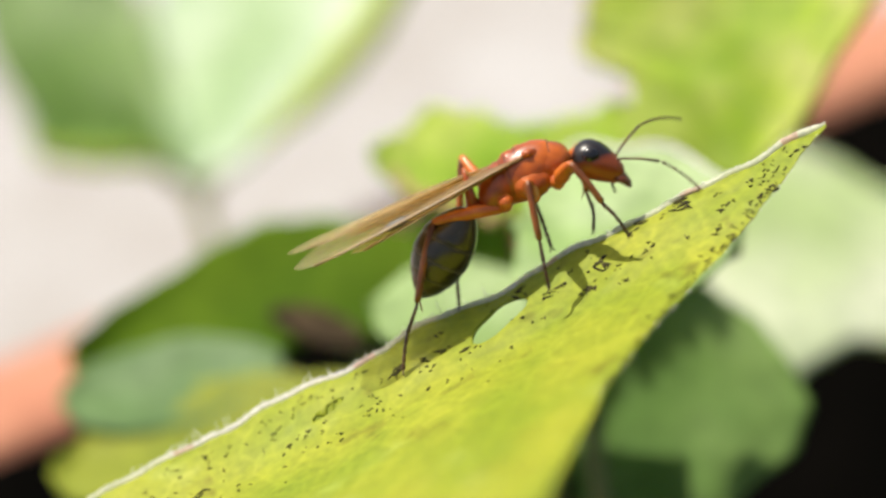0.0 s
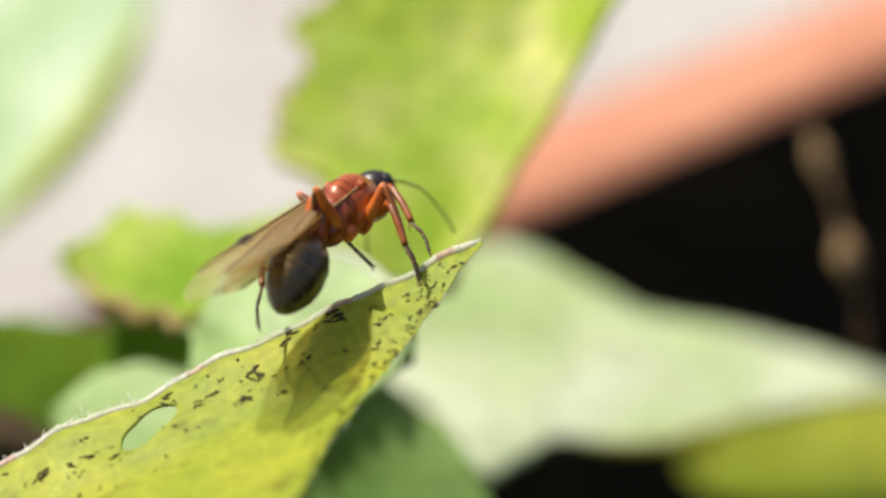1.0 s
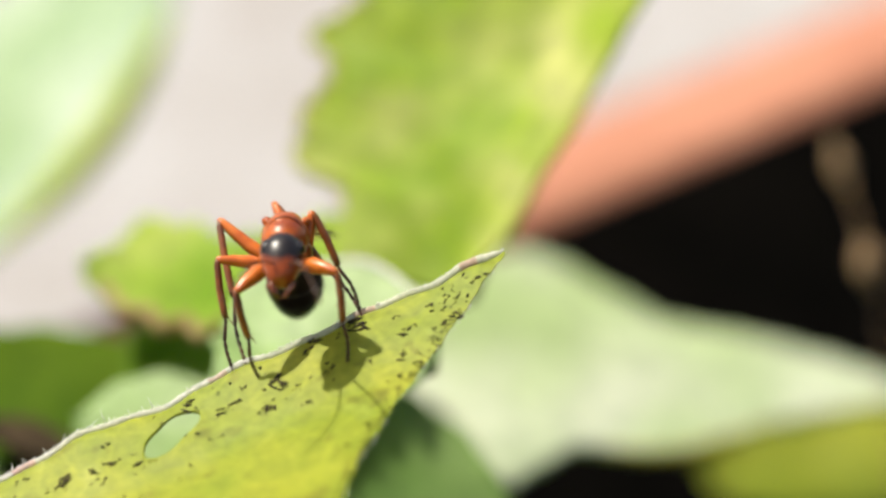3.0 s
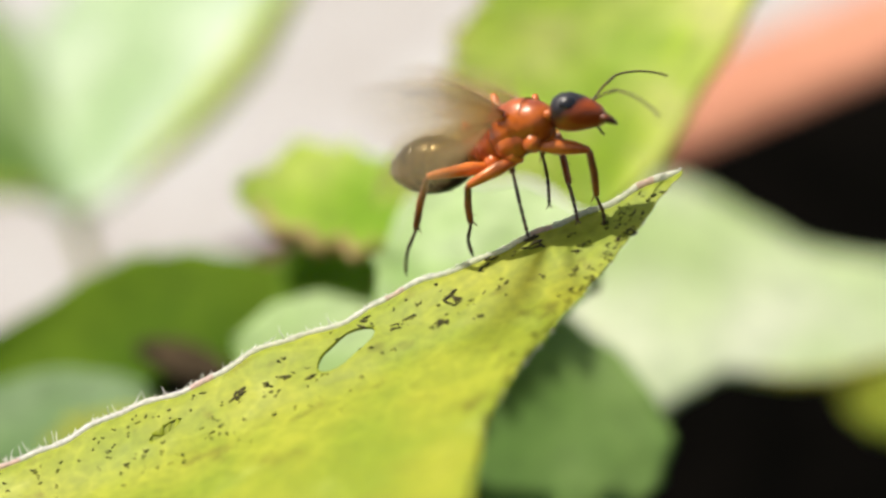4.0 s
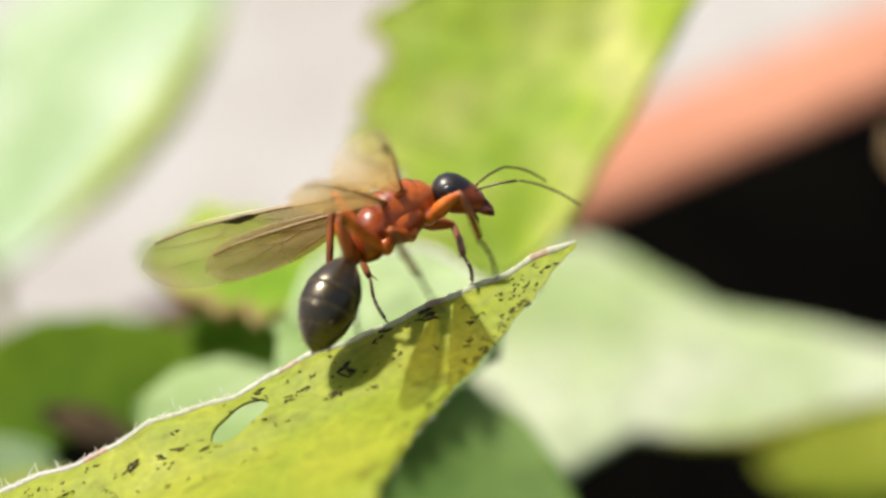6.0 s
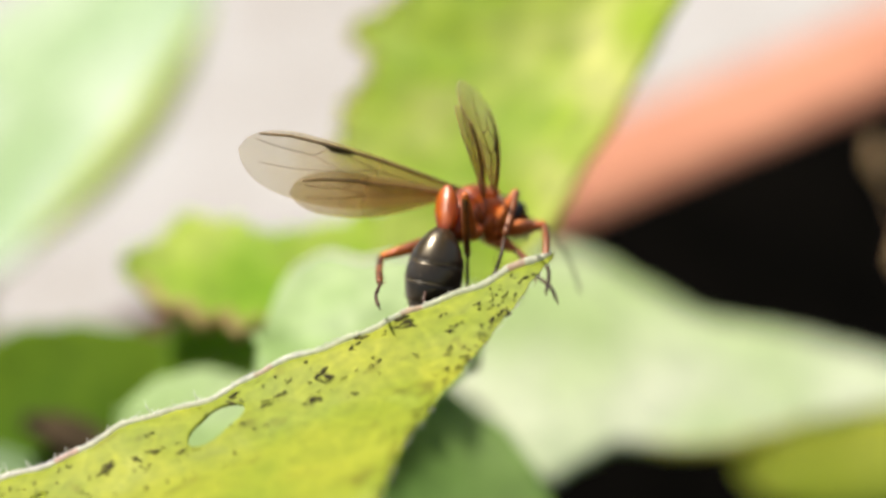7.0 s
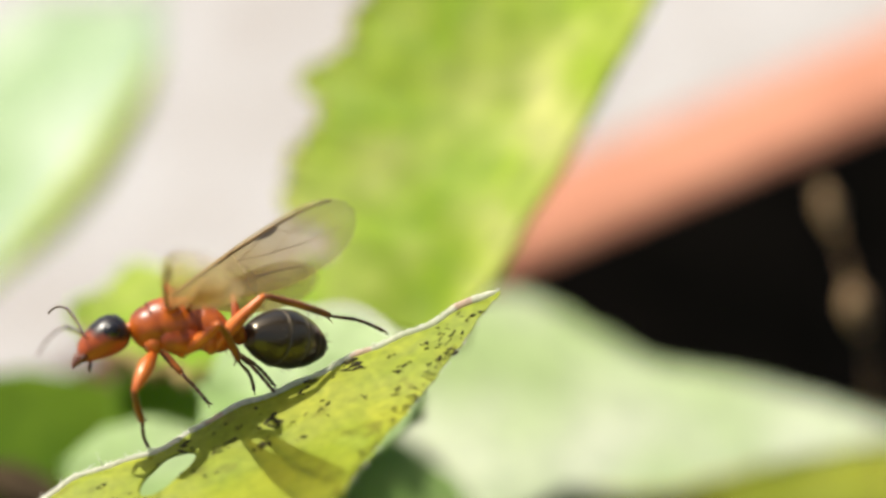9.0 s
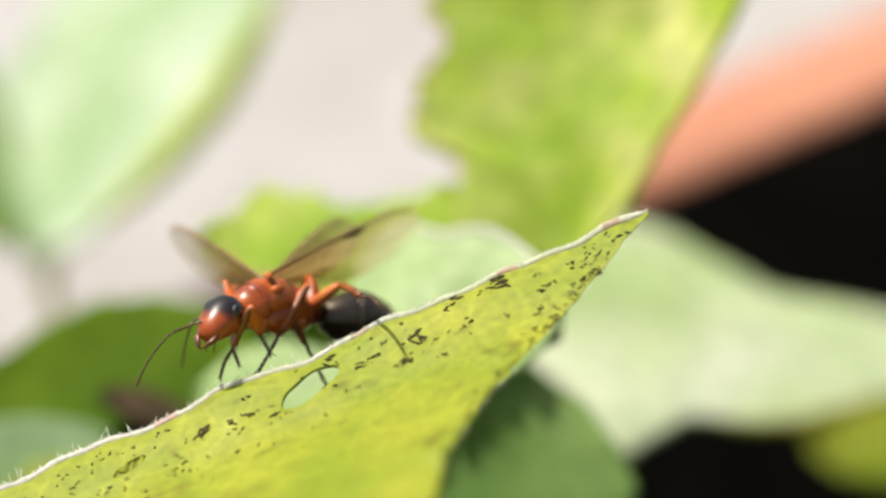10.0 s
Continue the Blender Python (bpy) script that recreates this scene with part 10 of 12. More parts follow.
    walk(ANT["femur_hind_l"], [
        (0, pose(-0.00090, 0.00042, -0.00090, -150.5, -47.2, 123.9)), (0.1, pose(-0.00090, 0.00042, -0.00090, -153.8, -40.8, 128.6)),
        (0.2, pose(-0.00090, 0.00042, -0.00090, -157.3, -41.7, 127.0)), (0.3, pose(-0.00090, 0.00042, -0.00090, -160.1, -49.1, 122.2)),
        (0.4, pose(-0.00090, 0.00042, -0.00090, -164.1, -49.7, 121.9)), (0.5, pose(-0.00090, 0.00042, -0.00090, -167.5, -41.7, 124.6)),
        (0.6, pose(-0.00090, 0.00042, -0.00090, -167.2, -42.5, 122.5)), (0.7, pose(-0.00090, 0.00042, -0.00090, -152.6, -44.1, 113.3)),
        (0.8, pose(-0.00090, 0.00042, -0.00090, -130.1, -30.3, 98.1)), (0.9, pose(-0.00090, 0.00042, -0.00090, 61.1, -9.8, 91.1)),
        (1, pose(-0.00090, 0.00042, -0.00090, 62.8, -4.6, 85.4)), (1.1, pose(-0.00090, 0.00042, -0.00090, -117.8, -7.8, 83.5)),
        (1.2, pose(-0.00090, 0.00042, -0.00090, 60.3, -13.7, 82.0)), (1.3, pose(-0.00090, 0.00042, -0.00090, 57.0, -19.6, 81.9)),
        (1.4, pose(-0.00090, 0.00042, -0.00090, 54.2, -24.3, 81.2)), (1.5, pose(-0.00090, 0.00042, -0.00090, 53.8, -26.9, 79.5)),
        (1.6, pose(-0.00090, 0.00042, -0.00090, 54.6, -23.6, 76.5)), (1.7, pose(-0.00090, 0.00042, -0.00090, -124.9, -16.3, 69.2)),
        (1.8, pose(-0.00090, 0.00042, -0.00090, -126.8, -8.1, 60.8)), (1.9, pose(-0.00090, 0.00042, -0.00090, -130.1, -1.8, 54.4)),
        (2, pose(-0.00090, 0.00042, -0.00090, -131.8, 1.0, 52.1)), (2.1, pose(-0.00090, 0.00042, -0.00090, -133.3, -35.0, 71.1)),
        (2.2, pose(-0.00090, 0.00042, -0.00090, -163.2, -61.9, 116.3)), (2.3, pose(-0.00090, 0.00042, -0.00090, -149.6, -57.7, 114.7)),
        (2.4, pose(-0.00090, 0.00042, -0.00090, -146.1, -50.9, 120.4)), (2.5, pose(-0.00090, 0.00042, -0.00090, 145.2, -47.5, 119.9)),
        (2.6, pose(-0.00090, 0.00042, -0.00090, 136.2, -50.3, 123.3)), (2.7, pose(-0.00090, 0.00042, -0.00090, 115.9, -57.1, 141.3)),
        (2.8, pose(-0.00090, 0.00042, -0.00090, 79.2, -58.8, -178.9)), (2.9, pose(-0.00090, 0.00042, -0.00090, 55.8, -53.2, -149.4)),
        (2.95, pose(-0.00090, 0.00042, -0.00090, 52.5, -51.7, -144.8)), (3, pose(-0.00090, 0.00042, -0.00090, 49.7, -51.2, -140.8)),
        (3.1, pose(-0.00090, 0.00042, -0.00090, 54.2, -55.7, -149.9)), (3.2, pose(-0.00090, 0.00042, -0.00090, -93.6, -67.9, -180.0)),
        (3.3, pose(-0.00090, 0.00042, -0.00090, -83.8, -71.3, 178.3)), (3.4, pose(-0.00090, 0.00042, -0.00090, -63.6, -73.9, -18.2)),
        (3.5, pose(-0.00090, 0.00042, -0.00090, -114.0, -35.3, 32.8)), (3.6, pose(-0.00090, 0.00042, -0.00090, -43.5, -70.6, -48.0)),
        (3.7, pose(-0.00090, 0.00042, -0.00090, 138.9, -50.0, 121.3)), (3.72, pose(-0.00090, 0.00042, -0.00090, 142.1, -48.5, 120.9)),
        (3.8, pose(-0.00090, 0.00042, -0.00090, 151.7, -49.0, 121.7)), (3.9, pose(-0.00090, 0.00042, -0.00090, -163.3, -49.8, 121.8)),
        (4, pose(-0.00090, 0.00042, -0.00090, -158.9, -52.5, 120.1)), (4.1, pose(-0.00090, 0.00042, -0.00090, -161.5, -54.5, 119.4)),
        (4.2, pose(-0.00090, 0.00042, -0.00090, -129.8, -60.4, 104.4)), (4.3, pose(-0.00090, 0.00042, -0.00090, -123.4, -56.6, 107.4)),
        (4.4, pose(-0.00090, 0.00042, -0.00090, -124.0, -58.6, 104.2)), (4.5, pose(-0.00090, 0.00042, -0.00090, -124.8, -61.3, 100.5)),
        (4.6, pose(-0.00090, 0.00042, -0.00090, -125.9, -60.8, 101.8)), (4.7, pose(-0.00090, 0.00042, -0.00090, -128.9, -59.7, 104.9)),
        (4.8, pose(-0.00090, 0.00042, -0.00090, -132.2, -58.3, 108.3)), (4.9, pose(-0.00090, 0.00042, -0.00090, -134.5, -57.1, 110.9)),
        (5, pose(-0.00090, 0.00042, -0.00090, -135.3, -56.6, 111.8)), (5.1, pose(-0.00090, 0.00042, -0.00090, -134.5, -56.9, 111.0)),
        (5.2, pose(-0.00090, 0.00042, -0.00090, -127.2, -60.7, 102.6)), (5.3, pose(-0.00090, 0.00042, -0.00090, -113.4, -64.9, 87.1)),
        (5.4, pose(-0.00090, 0.00042, -0.00090, -101.7, -66.5, 74.4)), (5.5, pose(-0.00090, 0.00042, -0.00090, -99.3, -66.5, 72.1)),
        (5.6, pose(-0.00090, 0.00042, -0.00090, -93.6, -63.5, 71.5)), (5.7, pose(-0.00090, 0.00042, -0.00090, -89.7, -60.5, 72.9)),
        (5.8, pose(-0.00090, 0.00042, -0.00090, -94.6, -61.9, 75.5)), (5.9, pose(-0.00090, 0.00042, -0.00090, -106.2, -64.5, 81.9)),
        (6, pose(-0.00090, 0.00042, -0.00090, -124.5, -65.6, 94.1)), (6.1, pose(-0.00090, 0.00042, -0.00090, -144.1, -63.5, 107.5)),
        (6.2, pose(-0.00090, 0.00042, -0.00090, -156.7, -60.5, 114.8)), (6.25, pose(-0.00090, 0.00042, -0.00090, -158.5, -60.0, 115.7)),
        (6.3, pose(-0.00090, 0.00042, -0.00090, -157.8, -58.5, 115.7)), (6.4, pose(-0.00090, 0.00042, -0.00090, -150.7, -50.1, 113.4)),
        (6.5, pose(-0.00090, 0.00042, -0.00090, -135.9, -33.0, 106.7)), (6.6, pose(-0.00090, 0.00042, -0.00090, 55.8, -4.3, 106.3)),
        (6.7, pose(-0.00090, 0.00042, -0.00090, 65.7, 18.2, 112.8)), (6.8, pose(-0.00090, 0.00042, -0.00090, 70.4, 25.4, 116.8)),
        (6.9, pose(-0.00090, 0.00042, -0.00090, 66.8, 20.5, 112.7)), (7, pose(-0.00090, 0.00042, -0.00090, 64.4, 15.8, 109.2)),
        (7.1, pose(-0.00090, 0.00042, -0.00090, 65.3, 14.1, 109.1)), (7.2, pose(-0.00090, 0.00042, -0.00090, 68.1, 10.0, 108.1)),
        (7.3, pose(-0.00090, 0.00042, -0.00090, 71.9, 5.2, 106.7)), (7.4, pose(-0.00090, 0.00042, -0.00090, 74.8, 1.5, 105.7)),
        (7.5, pose(-0.00090, 0.00042, -0.00090, 75.6, -0.1, 105.4)), (7.6, pose(-0.00090, 0.00042, -0.00090, 74.3, 1.1, 105.3)),
        (7.7, pose(-0.00090, 0.00042, -0.00090, 71.6, 3.1, 101.5)), (7.8, pose(-0.00090, 0.00042, -0.00090, 67.9, 5.2, 95.9)),
        (7.9, pose(-0.00090, 0.00042, -0.00090, 64.3, 7.4, 92.0)), (8, pose(-0.00090, 0.00042, -0.00090, 62.8, 8.8, 91.4)),
        (8.1, pose(-0.00090, 0.00042, -0.00090, -119.0, -26.1, 94.1)), (8.15, pose(-0.00090, 0.00042, -0.00090, -84.9, -37.4, 115.2)),
        (8.2, pose(-0.00090, 0.00042, -0.00090, -48.6, -57.0, 127.3)), (8.3, pose(-0.00090, 0.00042, -0.00090, -48.6, -57.0, 127.3)),
        (8.4, pose(-0.00090, 0.00042, -0.00090, -48.6, -57.0, 127.3)), (8.5, pose(-0.00090, 0.00042, -0.00090, -48.6, -57.0, 127.3)),
        (8.6, pose(-0.00090, 0.00042, -0.00090, 60.1, -78.7, -113.6)), (8.7, pose(-0.00090, 0.00042, -0.00090, 9.9, -58.2, 160.0)),
        (8.8, pose(-0.00090, 0.00042, -0.00090, 15.6, -53.0, 163.0)), (8.9, pose(-0.00090, 0.00042, -0.00090, 24.1, -45.6, 168.1)),
        (9, pose(-0.00090, 0.00042, -0.00090, 30.5, -37.5, 173.4)), (9.1, pose(-0.00090, 0.00042, -0.00090, 33.0, -54.4, 149.4)),
        (9.2, pose(-0.00090, 0.00042, -0.00090, -23.3, -75.3, -22.8)), (9.25, pose(-0.00090, 0.00042, -0.00090, -32.8, -78.0, -18.2)),
        (9.3, pose(-0.00090, 0.00042, -0.00090, -45.5, -73.7, 0.2)), (9.4, pose(-0.00090, 0.00042, -0.00090, -62.6, -46.7, 60.0)),
        (9.5, pose(-0.00090, 0.00042, -0.00090, -68.8, -46.2, 104.2)), (9.6, pose(-0.00090, 0.00042, -0.00090, -172.8, -55.1, 120.9)),
        (9.7, pose(-0.00090, 0.00042, -0.00090, -175.4, -52.2, 121.7)), (9.8, pose(-0.00090, 0.00042, -0.00090, -172.6, -55.3, 120.8)),
        (9.9, pose(-0.00090, 0.00042, -0.00090, -169.4, -57.5, 119.7)), (9.97, pose(-0.00090, 0.00042, -0.00090, -130.8, -57.6, -3.2)),
        (10, pose(-0.00090, 0.00042, -0.00090, -130.6, -57.7, -3.4)),
    ])
    walk(ANT["tibia_hind_l"], [
        (0, pose(-0.00185, 0.00183, 0.00093, 73.4, 69.6, -141.2)), (0.1, pose(-0.00208, 0.00190, 0.00073, 66.2, 68.6, -149.0)),
        (0.2, pose(-0.00202, 0.00191, 0.00076, 65.2, 71.5, -153.5)), (0.3, pose(-0.00177, 0.00181, 0.00099, 70.7, 76.3, -152.3)),
        (0.4, pose(-0.00175, 0.00179, 0.00101, 68.0, 79.0, -158.3)), (0.5, pose(-0.00196, 0.00196, 0.00076, 54.1, 78.5, -173.4)),
        (0.6, pose(-0.00189, 0.00197, 0.00079, 51.5, 77.9, -177.9)), (0.7, pose(-0.00161, 0.00207, 0.00084, 67.6, 69.1, -160.8)),
        (0.8, pose(-0.00120, 0.00256, 0.00036, 82.6, 48.2, -150.7)), (0.9, pose(-0.00095, 0.00288, -0.00047, 94.8, 30.1, -152.3)),
        (1, pose(-0.00070, 0.00290, -0.00070, 98.8, 26.2, -156.4)), (1.1, pose(-0.00062, 0.00288, -0.00056, 97.1, 28.0, -157.2)),
        (1.2, pose(-0.00056, 0.00283, -0.00031, 91.3, 32.4, -163.0)), (1.3, pose(-0.00057, 0.00275, -0.00006, 83.0, 37.2, -172.2)),
        (1.4, pose(-0.00055, 0.00267, 0.00013, 76.5, 40.5, -179.4)), (1.5, pose(-0.00049, 0.00261, 0.00023, 74.9, 41.8, 179.1)),
        (1.6, pose(-0.00036, 0.00265, 0.00010, 80.3, 40.8, -178.9)), (1.7, pose(-0.00005, 0.00266, -0.00020, 92.2, 38.0, -175.3)),
        (1.8, pose(0.00031, 0.00258, -0.00055, 105.5, 34.6, -172.3)), (1.9, pose(0.00056, 0.00245, -0.00082, 116.1, 31.7, -170.5)),
        (2, pose(0.00064, 0.00239, -0.00094, 120.4, 30.3, -169.8)), (2.1, pose(-0.00024, 0.00236, 0.00053, 89.0, 53.4, -168.8)),
        (2.2, pose(-0.00142, 0.00148, 0.00131, 21.6, 68.3, 151.5)), (2.3, pose(-0.00146, 0.00163, 0.00121, 50.5, 69.5, -170.2)),
        (2.4, pose(-0.00170, 0.00178, 0.00104, 122.8, 65.3, -86.7)), (2.5, pose(-0.00174, 0.00189, 0.00094, -131.7, 58.9, -43.3)),
        (2.6, pose(-0.00178, 0.00176, 0.00102, -116.4, 60.4, -32.9)), (2.7, pose(-0.00196, 0.00127, 0.00120, -92.0, 60.8, -10.9)),
        (2.8, pose(-0.00219, 0.00040, 0.00124, -59.9, 54.0, 24.2)), (2.9, pose(-0.00219, -0.00034, 0.00110, -43.9, 44.4, 46.4)),
        (2.95, pose(-0.00217, -0.00047, 0.00106, -41.8, 42.4, 49.8)), (3, pose(-0.00212, -0.00057, 0.00105, -39.7, 41.5, 53.0)),
        (3.1, pose(-0.00212, -0.00029, 0.00117, -32.4, 31.4, 60.7)), (3.2, pose(-0.00184, 0.00042, 0.00142, -23.5, 19.5, 77.9)),
        (3.3, pose(-0.00170, 0.00044, 0.00147, -19.3, 15.8, 89.4)), (3.4, pose(-0.00024, 0.00020, 0.00150, 19.1, 40.5, 111.8)),
        (3.5, pose(0.00082, 0.00153, 0.00054, 81.8, 41.1, 162.9)), (3.6, pose(-0.00035, -0.00020, 0.00146, 26.6, 59.4, 113.5)),
        (3.7, pose(-0.00173, 0.00179, 0.00102, -124.6, 59.1, -41.3)), (3.72, pose(-0.00175, 0.00184, 0.00097, -129.3, 58.3, -43.2)),
        (3.8, pose(-0.00176, 0.00182, 0.00099, -141.0, 60.3, -45.3)), (3.9, pose(-0.00175, 0.00179, 0.00101, 156.2, 62.5, -66.6)),
        (4, pose(-0.00166, 0.00174, 0.00108, 149.1, 64.8, -71.3)), (4.1, pose(-0.00161, 0.00169, 0.00113, 151.9, 67.0, -71.5)),
        (4.2, pose(-0.00121, 0.00162, 0.00127, 103.8, 67.0, -104.5)), (4.3, pose(-0.00131, 0.00173, 0.00119, 71.2, 60.9, -132.1)),
        (4.4, pose(-0.00122, 0.00168, 0.00123, 53.2, 57.4, -155.7)), (4.5, pose(-0.00112, 0.00160, 0.00129, 49.2, 58.6, -163.3)),
        (4.6, pose(-0.00115, 0.00161, 0.00128, 49.4, 58.7, -163.0)), (4.7, pose(-0.00122, 0.00164, 0.00126, 50.2, 59.3, -162.2)),
        (4.8, pose(-0.00131, 0.00167, 0.00123, 51.3, 60.1, -161.2)), (4.9, pose(-0.00138, 0.00169, 0.00120, 52.1, 60.6, -160.5)),
        (5, pose(-0.00141, 0.00170, 0.00119, 52.3, 60.7, -160.3)), (5.1, pose(-0.00139, 0.00169, 0.00120, 53.4, 61.0, -158.8)),
        (5.2, pose(-0.00117, 0.00161, 0.00128, 50.7, 59.8, -161.8)), (5.3, pose(-0.00085, 0.00148, 0.00136, 45.7, 57.1, -167.7)),
        (5.4, pose(-0.00063, 0.00138, 0.00139, 43.0, 55.0, -170.9)), (5.5, pose(-0.00059, 0.00137, 0.00139, 43.4, 55.0, -170.3)),
        (5.6, pose(-0.00055, 0.00148, 0.00134, 45.8, 51.6, -163.6)), (5.7, pose(-0.00054, 0.00160, 0.00128, 47.7, 48.3, -157.4)),
        (5.8, pose(-0.00061, 0.00156, 0.00131, 46.3, 49.6, -161.2)), (5.9, pose(-0.00075, 0.00149, 0.00136, 44.6, 53.8, -167.5)),
        (6, pose(-0.00097, 0.00145, 0.00138, 42.8, 59.9, -174.3)), (6.1, pose(-0.00123, 0.00148, 0.00134, 38.9, 65.4, 176.7)),
        (6.2, pose(-0.00142, 0.00154, 0.00128, 31.3, 68.0, 164.8)), (6.25, pose(-0.00144, 0.00155, 0.00126, 29.6, 68.2, 162.4)),
        (6.3, pose(-0.00147, 0.00160, 0.00123, 31.5, 67.9, 164.5)), (6.4, pose(-0.00154, 0.00189, 0.00102, 46.5, 64.4, -179.9)),
        (6.5, pose(-0.00150, 0.00243, 0.00046, 72.5, 52.3, -157.1)), (6.6, pose(-0.00160, 0.00281, -0.00071, 95.5, 34.0, -147.6)),
        (6.7, pose(-0.00182, 0.00261, -0.00168, 109.4, 23.4, -150.2)), (6.8, pose(-0.00192, 0.00244, -0.00197, 113.5, 21.9, -154.1)),
        (6.9, pose(-0.00180, 0.00258, -0.00177, 110.8, 22.9, -152.2)), (7, pose(-0.00169, 0.00269, -0.00158, 108.6, 23.7, -150.5)),
        (7.1, pose(-0.00169, 0.00271, -0.00151, 106.2, 23.5, -152.8)), (7.2, pose(-0.00167, 0.00276, -0.00133, 101.7, 21.1, -155.4)),
        (7.3, pose(-0.00162, 0.00280, -0.00113, 96.8, 17.6, -157.5)), (7.4, pose(-0.00158, 0.00283, -0.00096, 92.6, 15.1, -159.8)),
        (7.5, pose(-0.00156, 0.00283, -0.00090, 90.6, 14.4, -161.9)), (7.6, pose(-0.00156, 0.00283, -0.00095, 91.7, 15.6, -162.1)),
        (7.7, pose(-0.00140, 0.00287, -0.00104, 96.0, 17.7, -158.7)), (7.8, pose(-0.00116, 0.00290, -0.00113, 102.3, 19.2, -153.3)),
        (7.9, pose(-0.00099, 0.00290, -0.00122, 107.8, 20.2, -150.0)), (8, pose(-0.00096, 0.00289, -0.00128, 109.7, 21.1, -150.2)),
        (8.1, pose(-0.00106, 0.00266, 0.00020, 82.9, 37.7, -148.9)), (8.15, pose(-0.00140, 0.00208, 0.00070, 16.8, 59.6, 130.8)),
        (8.2, pose(-0.00173, 0.00150, 0.00120, -26.6, 24.3, 72.1)), (8.3, pose(-0.00173, 0.00150, 0.00120, -26.6, 24.3, 72.1)),
        (8.4, pose(-0.00173, 0.00150, 0.00120, -26.6, 24.3, 72.1)), (8.5, pose(-0.00173, 0.00150, 0.00120, -26.6, 24.3, 72.1)),
        (8.6, pose(-0.00110, -0.00003, 0.00155, -12.1, 35.7, 118.9)), (8.7, pose(-0.00214, 0.00087, 0.00123, 7.0, 42.2, 173.1)),
        (8.8, pose(-0.00234, 0.00086, 0.00110, 12.0, 38.8, -176.9)), (8.9, pose(-0.00261, 0.00078, 0.00089, 19.3, 30.2, -164.3)),
        (9, pose(-0.00287, 0.00065, 0.00062, 26.2, 24.3, -155.4)), (9.1, pose(-0.00215, 0.00116, 0.00113, 23.1, 36.0, -168.6)),
        (9.2, pose(-0.00031, 0.00017, 0.00152, 8.9, 49.4, 141.4)), (9.25, pose(-0.00040, 0.00026, 0.00154, 9.8, 48.6, 137.0)),
        (9.3, pose(-0.00020, 0.00042, 0.00150, 17.9, 49.2, 149.5)), (9.4, pose(-0.00004, 0.00190, 0.00092, 51.9, 39.4, -135.6)),
        (9.5, pose(-0.00132, 0.00210, 0.00091, 53.4, 36.6, -98.8)), (9.6, pose(-0.00163, 0.00165, 0.00115, 25.7, 80.5, 152.2)),
        (9.7, pose(-0.00170, 0.00172, 0.00108, 22.6, 82.6, 147.8)), (9.8, pose(-0.00163, 0.00164, 0.00116, 27.3, 80.8, 154.0)),
        (9.9, pose(-0.00156, 0.00159, 0.00121, 29.3, 78.4, 157.5)), (9.97, pose(0.00044, 0.00035, 0.00121, 109.4, 64.5, 152.5)),
        (10, pose(0.00043, 0.00034, 0.00121, 109.1, 64.6, 152.2)),
    ])
